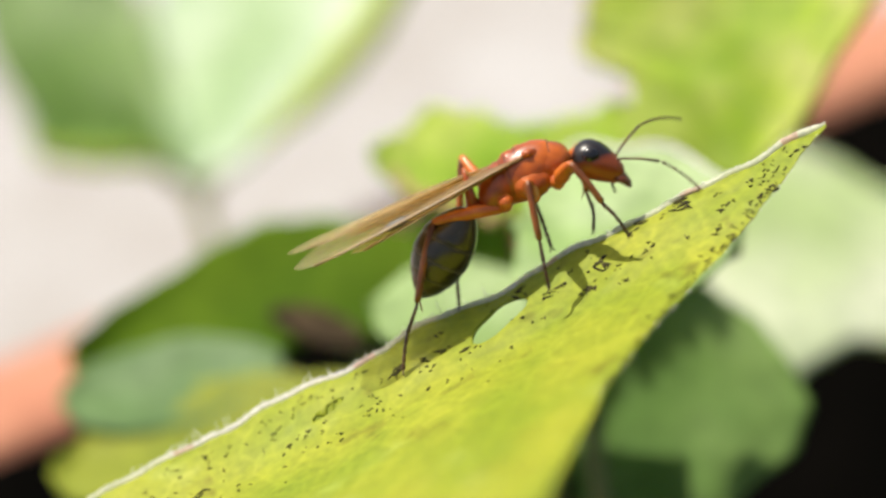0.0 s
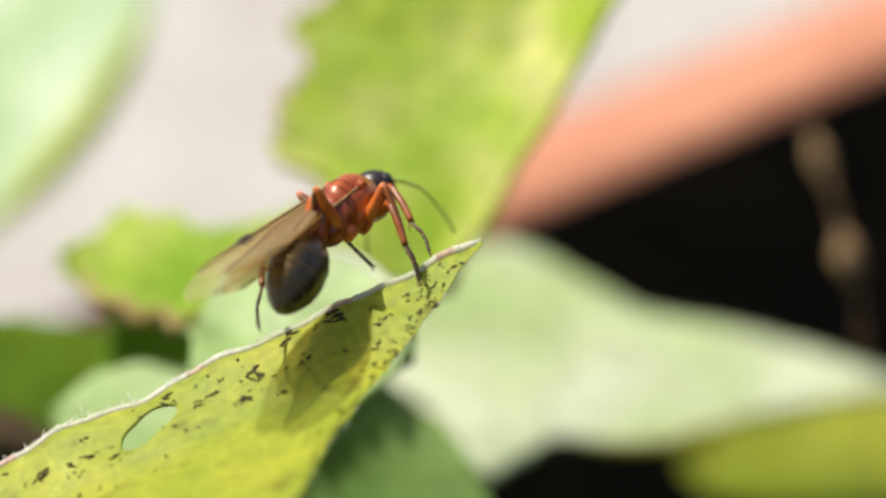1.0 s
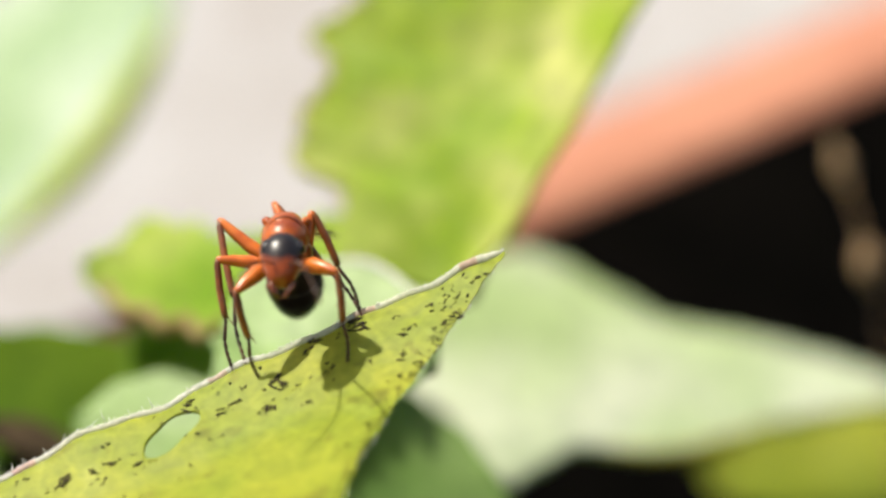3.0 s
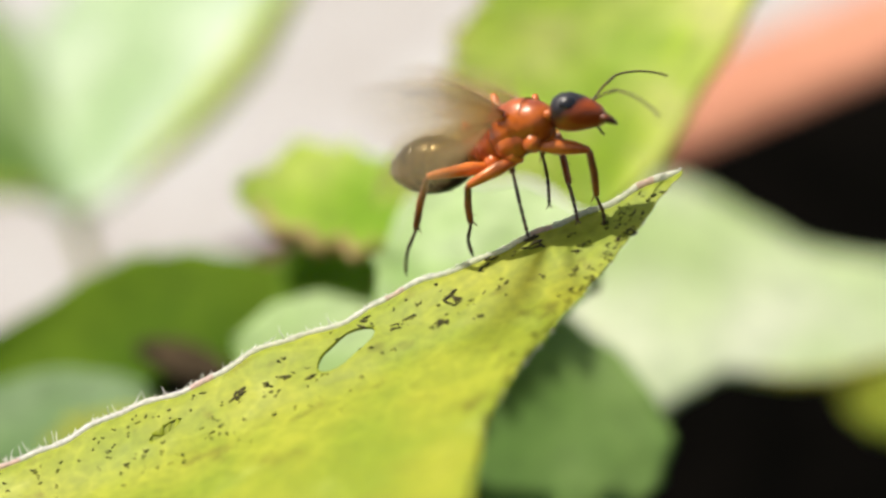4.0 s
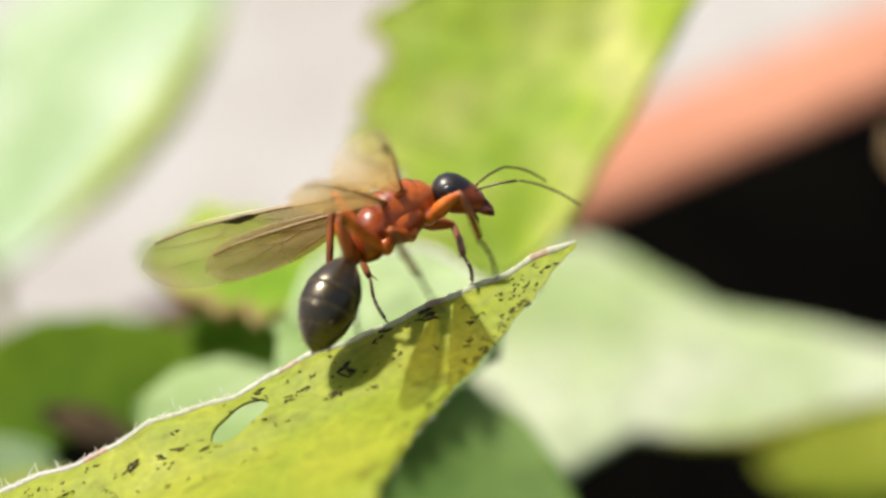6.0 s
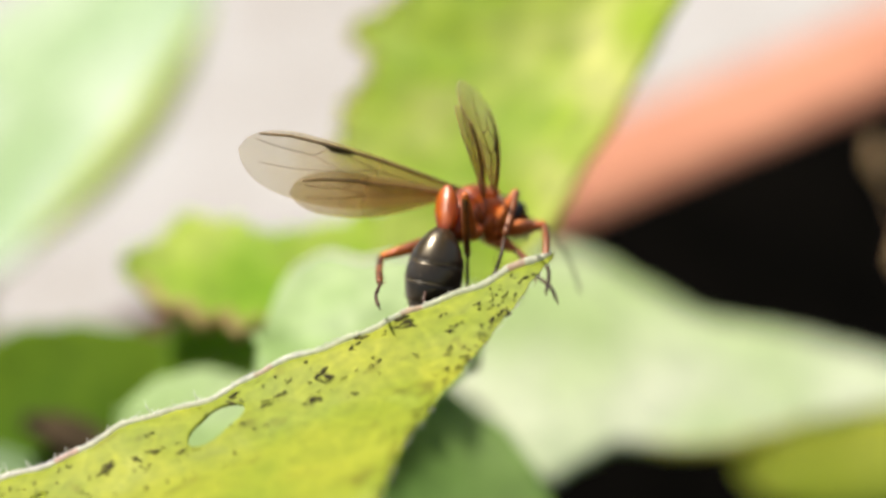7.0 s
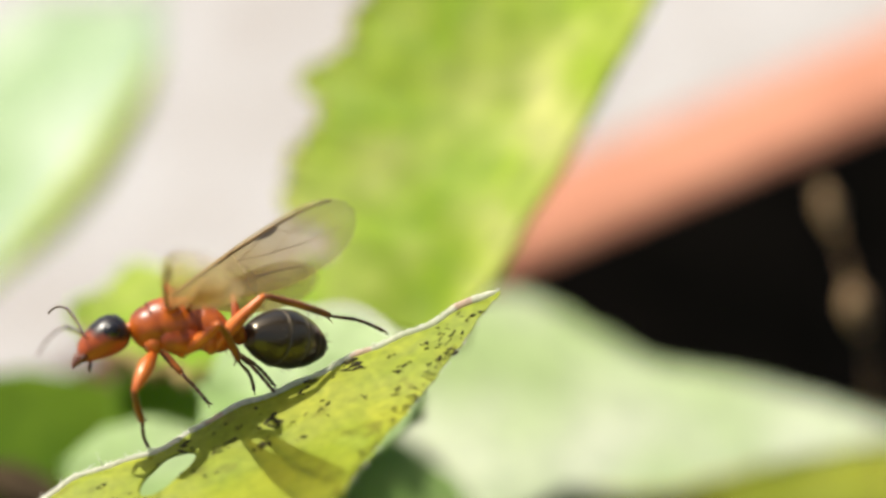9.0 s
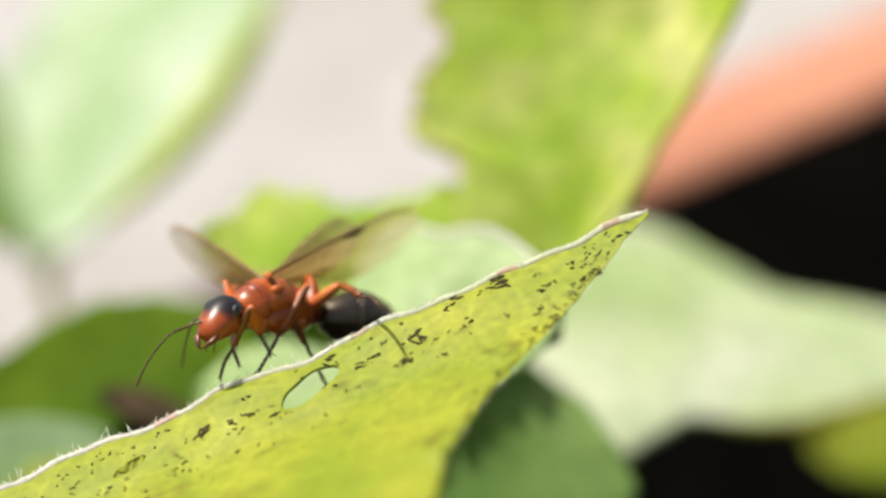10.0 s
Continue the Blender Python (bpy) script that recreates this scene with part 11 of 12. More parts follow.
    walk(ANT["forewing_l"], [
        (0, pose(0.00035, 0.00055, 0.00072, -13.0, -11.3, -4.0)), (0.5, pose(0.00035, 0.00055, 0.00072, -13.0, -11.3, -4.0)),
        (1, pose(0.00035, 0.00055, 0.00072, -0.9, -9.8, -4.5)), (1.5, pose(0.00035, 0.00055, 0.00072, -1.9, -10.0, 1.0)),
        (2, pose(0.00035, 0.00055, 0.00072, -2.1, -5.0, 4.7)), (2.25, pose(0.00035, 0.00055, 0.00072, -13.0, -11.3, -4.0)),
        (3.3, pose(0.00035, 0.00055, 0.00072, -13.0, -11.3, -4.0)), (3.5, pose(0.00035, 0.00055, 0.00072, -10.1, 18.2, -15.3)),
        (3.75, pose(0.00035, 0.00055, 0.00072, 27.4, 6.8, -22.4)), (3.9, pose(0.00035, 0.00055, 0.00072, 43.7, -22.4, -62.6)),
        (3.967, pose(0.00035, 0.00055, 0.00072, 80.4, 20.7, 4.4)), (4.033, pose(0.00035, 0.00055, 0.00072, 56.4, -14.7, -74.3)),
        (4.1, pose(0.00035, 0.00055, 0.00072, 82.3, 19.7, -1.8)), (4.167, pose(0.00035, 0.00055, 0.00072, 52.8, -16.9, -79.8)),
        (4.233, pose(0.00035, 0.00055, 0.00072, 79.6, 21.7, -8.9)), (4.3, pose(0.00035, 0.00055, 0.00072, 51.7, -18.1, -84.8)),
        (4.367, pose(0.00035, 0.00055, 0.00072, 78.7, 21.6, -14.2)), (4.4, pose(0.00035, 0.00055, 0.00072, 51.6, -18.7, -88.6)),
        (4.467, pose(0.00035, 0.00055, 0.00072, 78.1, 21.6, -18.2)), (4.533, pose(0.00035, 0.00055, 0.00072, 51.5, -19.5, -93.5)),
        (4.6, pose(0.00035, 0.00055, 0.00072, 77.2, 21.4, -23.5)), (4.667, pose(0.00035, 0.00055, 0.00072, 51.4, -20.3, -98.6)),
        (4.733, pose(0.00035, 0.00055, 0.00072, 76.4, 21.1, -28.9)), (4.8, pose(0.00035, 0.00055, 0.00072, 51.5, -21.1, -103.6)),
        (4.867, pose(0.00035, 0.00055, 0.00072, 75.6, 20.8, -34.2)), (4.9, pose(0.00035, 0.00055, 0.00072, 51.6, -21.7, -107.4)),
        (4.967, pose(0.00035, 0.00055, 0.00072, 75.0, 20.6, -38.1)), (5.033, pose(0.00035, 0.00055, 0.00072, 51.7, -22.5, -112.5)),
        (5.1, pose(0.00035, 0.00055, 0.00072, 74.3, 20.1, -43.4)), (5.167, pose(0.00035, 0.00055, 0.00072, 52.0, -23.2, -117.6)),
        (5.233, pose(0.00035, 0.00055, 0.00072, 73.6, 19.6, -48.6)), (5.3, pose(0.00035, 0.00055, 0.00072, 52.3, -24.0, -122.7)),
        (5.367, pose(0.00035, 0.00055, 0.00072, 73.0, 19.1, -53.9)), (5.4, pose(0.00035, 0.00055, 0.00072, 52.6, -24.5, -126.6)),
        (5.467, pose(0.00035, 0.00055, 0.00072, 72.6, 18.7, -57.8)), (5.533, pose(0.00035, 0.00055, 0.00072, 51.5, -24.3, -126.5)),
        (5.7, pose(0.00035, 0.00055, 0.00072, 53.2, 4.7, -73.4)), (6.8, pose(0.00035, 0.00055, 0.00072, 99.8, 4.5, -24.4)),
        (7, pose(0.00035, 0.00055, 0.00072, 101.9, 11.0, -31.9)), (7.5, pose(0.00035, 0.00055, 0.00072, 102.2, 22.2, -31.2)),
        (8, pose(0.00035, 0.00055, 0.00072, 106.4, 16.0, -26.0)), (8.1, pose(0.00035, 0.00055, 0.00072, 97.0, 24.6, -53.7)),
        (8.15, pose(0.00035, 0.00055, 0.00072, 84.7, 39.7, -34.2)), (8.2, pose(0.00035, 0.00055, 0.00072, 77.7, 57.5, -13.4)),
        (8.3, pose(0.00035, 0.00055, 0.00072, 57.7, 53.8, -39.9)), (8.4, pose(0.00035, 0.00055, 0.00072, 57.9, 31.4, -40.2)),
        (8.45, pose(0.00035, 0.00055, 0.00072, 37.7, 41.6, -91.6)), (8.5, pose(0.00035, 0.00055, 0.00072, 14.8, 34.8, -145.0)),
        (8.7, pose(0.00035, 0.00055, 0.00072, 1.8, 40.9, -138.7)), (9, pose(0.00035, 0.00055, 0.00072, 25.9, 18.4, -96.0)),
        (9.25, pose(0.00035, 0.00055, 0.00072, 31.4, 39.4, -117.2)), (9.375, pose(0.00035, 0.00055, 0.00072, 39.9, 20.5, -62.8)),
        (9.5, pose(0.00035, 0.00055, 0.00072, 29.7, 2.8, -14.8)), (9.533, pose(0.00035, 0.00055, 0.00072, 49.9, -4.2, -57.9)),
        (9.567, pose(0.00035, 0.00055, 0.00072, 69.4, 4.7, -100.8)), (9.6, pose(0.00035, 0.00055, 0.00072, 78.3, 24.2, -141.4)),
        (9.7, pose(0.00035, 0.00055, 0.00072, 72.1, 27.6, -147.5)), (9.8, pose(0.00035, 0.00055, 0.00072, 69.3, 29.6, -157.7)),
        (9.9, pose(0.00035, 0.00055, 0.00072, 80.1, 16.3, -162.6)), (9.923, pose(0.00035, 0.00055, 0.00072, 87.5, 3.6, 150.5)),
        (9.947, pose(0.00035, 0.00055, 0.00072, 101.7, 0.3, 102.9)), (9.97, pose(0.00035, 0.00055, 0.00072, 112.8, 8.2, 69.4)),
        (10, pose(0.00035, 0.00055, 0.00072, 112.8, 8.2, 69.4)),
    ])
    walk(ANT["forewing_r"], [
        (0, pose(0.00035, -0.00055, 0.00072, -167.0, -11.3, 3.0)), (0.5, pose(0.00035, -0.00055, 0.00072, -167.0, -11.3, 3.0)),
        (1, pose(0.00035, -0.00055, 0.00072, -176.2, -12.5, -9.7)), (1.5, pose(0.00035, -0.00055, 0.00072, -177.8, -11.9, -2.6)),
        (2, pose(0.00035, -0.00055, 0.00072, -178.9, -5.2, 6.9)), (2.25, pose(0.00035, -0.00055, 0.00072, -167.0, -11.3, 3.0)),
        (3.3, pose(0.00035, -0.00055, 0.00072, -167.0, -11.3, 3.0)), (3.367, pose(0.00035, -0.00055, 0.00072, 155.9, -31.7, 60.4)),
        (3.433, pose(0.00035, -0.00055, 0.00072, 122.8, -23.3, 120.3)), (3.5, pose(0.00035, -0.00055, 0.00072, 111.5, 5.0, 166.3)),
        (3.9, pose(0.00035, -0.00055, 0.00072, 127.3, -0.5, 158.2)), (3.967, pose(0.00035, -0.00055, 0.00072, 79.9, 25.0, 68.8)),
        (4.033, pose(0.00035, -0.00055, 0.00072, 115.2, 11.6, 142.6)), (4.1, pose(0.00035, -0.00055, 0.00072, 49.2, -10.0, 51.8)),
        (4.167, pose(0.00035, -0.00055, 0.00072, 52.8, 31.3, 105.3)), (4.233, pose(0.00035, -0.00055, 0.00072, 17.6, -46.4, 58.7)),
        (4.3, pose(0.00035, -0.00055, 0.00072, 35.7, 29.5, 92.2)), (4.367, pose(0.00035, -0.00055, 0.00072, 17.9, -46.1, 56.2)),
        (4.4, pose(0.00035, -0.00055, 0.00072, 36.1, 29.6, 90.6)), (4.467, pose(0.00035, -0.00055, 0.00072, 18.1, -45.9, 54.3)),
        (4.533, pose(0.00035, -0.00055, 0.00072, 36.5, 29.7, 88.5)), (4.6, pose(0.00035, -0.00055, 0.00072, 18.4, -45.5, 51.8)),
        (4.667, pose(0.00035, -0.00055, 0.00072, 36.9, 29.9, 86.5)), (4.733, pose(0.00035, -0.00055, 0.00072, 18.7, -45.2, 49.4)),
        (4.8, pose(0.00035, -0.00055, 0.00072, 37.3, 30.1, 84.4)), (4.867, pose(0.00035, -0.00055, 0.00072, 18.9, -44.8, 46.9)),
        (4.9, pose(0.00035, -0.00055, 0.00072, 37.6, 30.3, 82.8)), (4.967, pose(0.00035, -0.00055, 0.00072, 19.0, -44.5, 45.1)),
        (5.033, pose(0.00035, -0.00055, 0.00072, 37.9, 30.5, 80.7)), (5.1, pose(0.00035, -0.00055, 0.00072, 19.2, -44.1, 42.7)),
        (5.167, pose(0.00035, -0.00055, 0.00072, 38.3, 30.7, 78.7)), (5.233, pose(0.00035, -0.00055, 0.00072, 19.4, -43.8, 40.3)),
        (5.3, pose(0.00035, -0.00055, 0.00072, 38.7, 30.9, 76.6)), (5.367, pose(0.00035, -0.00055, 0.00072, 19.5, -43.4, 38.0)),
        (5.4, pose(0.00035, -0.00055, 0.00072, 39.0, 31.1, 75.0)), (5.467, pose(0.00035, -0.00055, 0.00072, 19.6, -43.1, 36.2)),
        (5.533, pose(0.00035, -0.00055, 0.00072, 57.2, 31.4, 78.9)), (5.6, pose(0.00035, -0.00055, 0.00072, 64.4, 14.3, 46.8)),
        (5.7, pose(0.00035, -0.00055, 0.00072, 110.1, 35.6, 54.9)), (6.25, pose(0.00035, -0.00055, 0.00072, 177.4, 19.1, 54.0)),
        (6.8, pose(0.00035, -0.00055, 0.00072, -119.4, 12.9, 38.2)), (7, pose(0.00035, -0.00055, 0.00072, -131.1, 14.5, 29.1)),
        (7.5, pose(0.00035, -0.00055, 0.00072, -139.5, 14.9, 24.9)), (8, pose(0.00035, -0.00055, 0.00072, -128.4, 14.5, 23.0)),
        (8.1, pose(0.00035, -0.00055, 0.00072, -98.3, 8.6, 15.4)), (8.133, pose(0.00035, -0.00055, 0.00072, -140.6, 5.5, 28.6)),
        (8.167, pose(0.00035, -0.00055, 0.00072, 177.4, 12.1, 40.6)), (8.2, pose(0.00035, -0.00055, 0.00072, 135.0, 24.9, 45.1)),
        (8.3, pose(0.00035, -0.00055, 0.00072, 122.6, 19.4, 35.4)), (8.4, pose(0.00035, -0.00055, 0.00072, 124.6, 28.4, 43.4)),
        (8.5, pose(0.00035, -0.00055, 0.00072, 143.1, 13.9, 21.2)), (8.7, pose(0.00035, -0.00055, 0.00072, 134.3, 18.6, 2.4)),
        (9, pose(0.00035, -0.00055, 0.00072, 111.5, 15.4, 28.1)), (9.25, pose(0.00035, -0.00055, 0.00072, 154.4, 19.4, 45.6)),
        (9.375, pose(0.00035, -0.00055, 0.00072, 128.4, 2.0, 81.3)), (9.5, pose(0.00035, -0.00055, 0.00072, 97.7, 4.0, 120.2)),
        (9.6, pose(0.00035, -0.00055, 0.00072, 48.3, 15.4, 159.1)), (9.7, pose(0.00035, -0.00055, 0.00072, 41.0, 17.1, 159.2)),
        (9.8, pose(0.00035, -0.00055, 0.00072, 33.2, 17.6, 144.4)), (9.9, pose(0.00035, -0.00055, 0.00072, 35.5, 13.0, 126.1)),
        (9.923, pose(0.00035, -0.00055, 0.00072, 44.4, 2.0, 79.5)), (9.947, pose(0.00035, -0.00055, 0.00072, 58.4, 1.0, 32.0)),
        (9.97, pose(0.00035, -0.00055, 0.00072, 68.7, 9.6, -0.9)), (10, pose(0.00035, -0.00055, 0.00072, 68.7, 9.6, -0.9)),
    ])
    walk(ANT["hindwing_l"], [
        (0, pose(-0.00030, 0.00050, 0.00055, -10.0, -13.5, -4.0)), (0.5, pose(-0.00030, 0.00050, 0.00055, -10.0, -13.5, -4.0)),
        (1, pose(-0.00030, 0.00050, 0.00055, 0.5, -15.7, -8.0)), (1.5, pose(-0.00030, 0.00050, 0.00055, -1.8, -13.3, 0.7)),
        (2, pose(-0.00030, 0.00050, 0.00055, -2.7, -7.3, 7.4)), (2.25, pose(-0.00030, 0.00050, 0.00055, -10.0, -13.5, -4.0)),
        (3.3, pose(-0.00030, 0.00050, 0.00055, -10.0, -13.5, -4.0)), (3.5, pose(-0.00030, 0.00050, 0.00055, -10.2, 20.8, -13.5)),
        (3.9, pose(-0.00030, 0.00050, 0.00055, 21.5, -28.8, -47.2)), (3.967, pose(-0.00030, 0.00050, 0.00055, 59.2, 36.5, 0.3)),
        (4.033, pose(-0.00030, 0.00050, 0.00055, 36.3, -25.2, -61.0)), (4.1, pose(-0.00030, 0.00050, 0.00055, 71.7, 27.9, -0.0)),
        (4.167, pose(-0.00030, 0.00050, 0.00055, 49.4, -18.8, -72.9)), (4.233, pose(-0.00030, 0.00050, 0.00055, 80.3, 21.5, -3.1)),
        (4.3, pose(-0.00030, 0.00050, 0.00055, 52.1, -17.6, -79.8)), (4.367, pose(-0.00030, 0.00050, 0.00055, 79.2, 21.4, -9.2)),
        (4.4, pose(-0.00030, 0.00050, 0.00055, 51.9, -18.4, -84.1)), (4.467, pose(-0.00030, 0.00050, 0.00055, 78.4, 21.3, -13.8)),
        (4.533, pose(-0.00030, 0.00050, 0.00055, 51.8, -19.4, -89.8)), (4.6, pose(-0.00030, 0.00050, 0.00055, 77.3, 21.0, -20.0)),
        (4.667, pose(-0.00030, 0.00050, 0.00055, 51.8, -20.5, -95.5)), (4.733, pose(-0.00030, 0.00050, 0.00055, 76.2, 20.7, -26.1)),
        (4.8, pose(-0.00030, 0.00050, 0.00055, 51.9, -21.5, -101.3)), (4.867, pose(-0.00030, 0.00050, 0.00055, 75.2, 20.2, -32.2)),
        (4.9, pose(-0.00030, 0.00050, 0.00055, 52.1, -22.3, -105.6)), (4.967, pose(-0.00030, 0.00050, 0.00055, 74.5, 19.8, -36.7)),
        (5.033, pose(-0.00030, 0.00050, 0.00055, 52.4, -23.3, -111.5)), (5.1, pose(-0.00030, 0.00050, 0.00055, 73.6, 19.2, -42.7)),
        (5.167, pose(-0.00030, 0.00050, 0.00055, 52.8, -24.3, -117.4)), (5.233, pose(-0.00030, 0.00050, 0.00055, 72.8, 18.4, -48.7)),
        (5.3, pose(-0.00030, 0.00050, 0.00055, 53.4, -25.2, -123.3)), (5.367, pose(-0.00030, 0.00050, 0.00055, 72.1, 17.6, -54.7)),
        (5.4, pose(-0.00030, 0.00050, 0.00055, 53.9, -25.8, -127.8)), (5.467, pose(-0.00030, 0.00050, 0.00055, 71.6, 17.0, -59.1)),
        (5.533, pose(-0.00030, 0.00050, 0.00055, 52.2, -25.3, -127.2)), (5.7, pose(-0.00030, 0.00050, 0.00055, 53.1, 7.3, -69.9)),
        (6.8, pose(-0.00030, 0.00050, 0.00055, 98.7, -6.8, -34.2)), (7, pose(-0.00030, 0.00050, 0.00055, 98.8, 2.4, -37.3)),
        (7.5, pose(-0.00030, 0.00050, 0.00055, 101.4, 12.7, -33.6)), (8, pose(-0.00030, 0.00050, 0.00055, 105.6, 7.1, -30.0)),
        (8.1, pose(-0.00030, 0.00050, 0.00055, 96.3, 15.0, -55.2)), (8.15, pose(-0.00030, 0.00050, 0.00055, 86.4, 26.1, -32.2)),
        (8.2, pose(-0.00030, 0.00050, 0.00055, 81.4, 39.9, -8.5)), (8.3, pose(-0.00030, 0.00050, 0.00055, 65.8, 40.1, -28.9)),
        (8.4, pose(-0.00030, 0.00050, 0.00055, 61.2, 20.4, -32.9)), (8.45, pose(-0.00030, 0.00050, 0.00055, 44.6, 39.8, -83.4)),
        (8.5, pose(-0.00030, 0.00050, 0.00055, 13.5, 38.4, -145.4)), (8.7, pose(-0.00030, 0.00050, 0.00055, 4.3, 54.1, -133.5)),
        (9, pose(-0.00030, 0.00050, 0.00055, 27.8, 15.2, -89.6)), (9.25, pose(-0.00030, 0.00050, 0.00055, 31.7, 8.2, -48.9)),
        (9.5, pose(-0.00030, 0.00050, 0.00055, 30.0, 0.3, -9.0)), (9.533, pose(-0.00030, 0.00050, 0.00055, 46.5, -10.4, -53.7)),
        (9.567, pose(-0.00030, 0.00050, 0.00055, 65.8, -6.2, -99.6)), (9.6, pose(-0.00030, 0.00050, 0.00055, 76.6, 10.2, -142.4)),
        (9.7, pose(-0.00030, 0.00050, 0.00055, 68.8, 16.9, -151.5)), (9.8, pose(-0.00030, 0.00050, 0.00055, 66.4, 19.9, -161.3)),
        (9.9, pose(-0.00030, 0.00050, 0.00055, 80.1, 4.5, -161.1)), (9.923, pose(-0.00030, 0.00050, 0.00055, 88.5, -9.5, 151.4)),
        (9.947, pose(-0.00030, 0.00050, 0.00055, 105.0, -12.4, 101.2)), (9.97, pose(-0.00030, 0.00050, 0.00055, 116.8, -2.3, 66.4)),
        (10, pose(-0.00030, 0.00050, 0.00055, 116.8, -2.3, 66.4)),
    ])
    walk(ANT["hindwing_r"], [
        (0, pose(-0.00030, -0.00050, 0.00055, -170.0, -13.5, 4.0)), (0.5, pose(-0.00030, -0.00050, 0.00055, -170.0, -13.5, 4.0)),
        (1, pose(-0.00030, -0.00050, 0.00055, -172.8, -18.6, -16.8)), (1.5, pose(-0.00030, -0.00050, 0.00055, -177.2, -15.2, -4.5)),
        (2, pose(-0.00030, -0.00050, 0.00055, -179.1, -7.4, 6.3)), (2.25, pose(-0.00030, -0.00050, 0.00055, -170.0, -13.5, 4.0)),
        (3.3, pose(-0.00030, -0.00050, 0.00055, -170.0, -13.5, 4.0)), (3.367, pose(-0.00030, -0.00050, 0.00055, 155.3, -31.7, 60.4)),
        (3.433, pose(-0.00030, -0.00050, 0.00055, 123.8, -24.4, 116.4)), (3.5, pose(-0.00030, -0.00050, 0.00055, 111.3, 1.5, 159.9)),
        (3.9, pose(-0.00030, -0.00050, 0.00055, 84.4, 24.1, 140.3)), (3.967, pose(-0.00030, -0.00050, 0.00055, 46.6, -20.5, 57.9)),
        (4.033, pose(-0.00030, -0.00050, 0.00055, 65.4, 25.0, 115.2)), (4.1, pose(-0.00030, -0.00050, 0.00055, 41.2, -37.1, 43.4)),
        (4.167, pose(-0.00030, -0.00050, 0.00055, 48.0, 18.7, 91.6)), (4.233, pose(-0.00030, -0.00050, 0.00055, 39.8, -50.0, 31.3)),
        (4.3, pose(-0.00030, -0.00050, 0.00055, 44.1, 17.2, 85.1)), (4.367, pose(-0.00030, -0.00050, 0.00055, 37.9, -49.5, 31.4)),
        (4.4, pose(-0.00030, -0.00050, 0.00055, 43.8, 18.2, 84.1)), (4.467, pose(-0.00030, -0.00050, 0.00055, 36.5, -49.1, 31.5)),
        (4.533, pose(-0.00030, -0.00050, 0.00055, 43.5, 19.5, 82.6)), (4.6, pose(-0.00030, -0.00050, 0.00055, 34.6, -48.5, 31.5)),
        (4.667, pose(-0.00030, -0.00050, 0.00055, 43.1, 20.8, 81.1)), (4.733, pose(-0.00030, -0.00050, 0.00055, 32.7, -48.0, 31.6)),
        (4.8, pose(-0.00030, -0.00050, 0.00055, 42.6, 22.0, 79.6)), (4.867, pose(-0.00030, -0.00050, 0.00055, 30.9, -47.5, 31.6)),
        (4.9, pose(-0.00030, -0.00050, 0.00055, 42.2, 23.0, 78.4)), (4.967, pose(-0.00030, -0.00050, 0.00055, 29.5, -47.1, 31.6)),
        (5.033, pose(-0.00030, -0.00050, 0.00055, 41.7, 24.3, 76.9)), (5.1, pose(-0.00030, -0.00050, 0.00055, 27.7, -46.6, 31.5)),
        (5.167, pose(-0.00030, -0.00050, 0.00055, 41.2, 25.5, 75.3)), (5.233, pose(-0.00030, -0.00050, 0.00055, 25.9, -46.0, 31.5)),
        (5.3, pose(-0.00030, -0.00050, 0.00055, 40.6, 26.7, 73.7)), (5.367, pose(-0.00030, -0.00050, 0.00055, 24.1, -45.5, 31.4)),
        (5.4, pose(-0.00030, -0.00050, 0.00055, 40.1, 27.7, 72.4)), (5.467, pose(-0.00030, -0.00050, 0.00055, 22.8, -45.1, 31.3)),
        (5.533, pose(-0.00030, -0.00050, 0.00055, 54.8, 26.6, 74.4)), (5.6, pose(-0.00030, -0.00050, 0.00055, 62.9, 4.4, 39.9)),
        (5.7, pose(-0.00030, -0.00050, 0.00055, 100.6, 23.1, 37.3)), (6.25, pose(-0.00030, -0.00050, 0.00055, 169.4, 20.8, 35.3)),
        (6.8, pose(-0.00030, -0.00050, 0.00055, -122.1, 21.7, 32.4)), (7, pose(-0.00030, -0.00050, 0.00055, -127.4, 20.3, 26.4)),
        (7.5, pose(-0.00030, -0.00050, 0.00055, -128.3, 25.1, 20.4)), (8, pose(-0.00030, -0.00050, 0.00055, -131.3, 18.4, 18.7)),
        (8.1, pose(-0.00030, -0.00050, 0.00055, -102.0, 10.4, 11.5)), (8.133, pose(-0.00030, -0.00050, 0.00055, -144.2, 5.4, 19.2)),
        (8.167, pose(-0.00030, -0.00050, 0.00055, 173.5, 6.8, 28.3)), (8.2, pose(-0.00030, -0.00050, 0.00055, 131.2, 13.9, 34.0)),
        (8.3, pose(-0.00030, -0.00050, 0.00055, 120.8, 9.2, 28.6)), (8.4, pose(-0.00030, -0.00050, 0.00055, 121.5, 17.9, 35.7)),
        (8.5, pose(-0.00030, -0.00050, 0.00055, 144.0, 11.8, 24.7)), (8.7, pose(-0.00030, -0.00050, 0.00055, 132.4, 3.9, -9.8)),
        (9, pose(-0.00030, -0.00050, 0.00055, 102.0, 3.2, 30.7)), (9.25, pose(-0.00030, -0.00050, 0.00055, 110.9, -3.8, 74.8)),
        (9.5, pose(-0.00030, -0.00050, 0.00055, 97.0, 0.0, 114.9)), (9.6, pose(-0.00030, -0.00050, 0.00055, 130.9, 22.3, 170.5)),
        (9.7, pose(-0.00030, -0.00050, 0.00055, 122.2, 23.8, 167.6)), (9.8, pose(-0.00030, -0.00050, 0.00055, 105.2, 26.1, 150.1)),
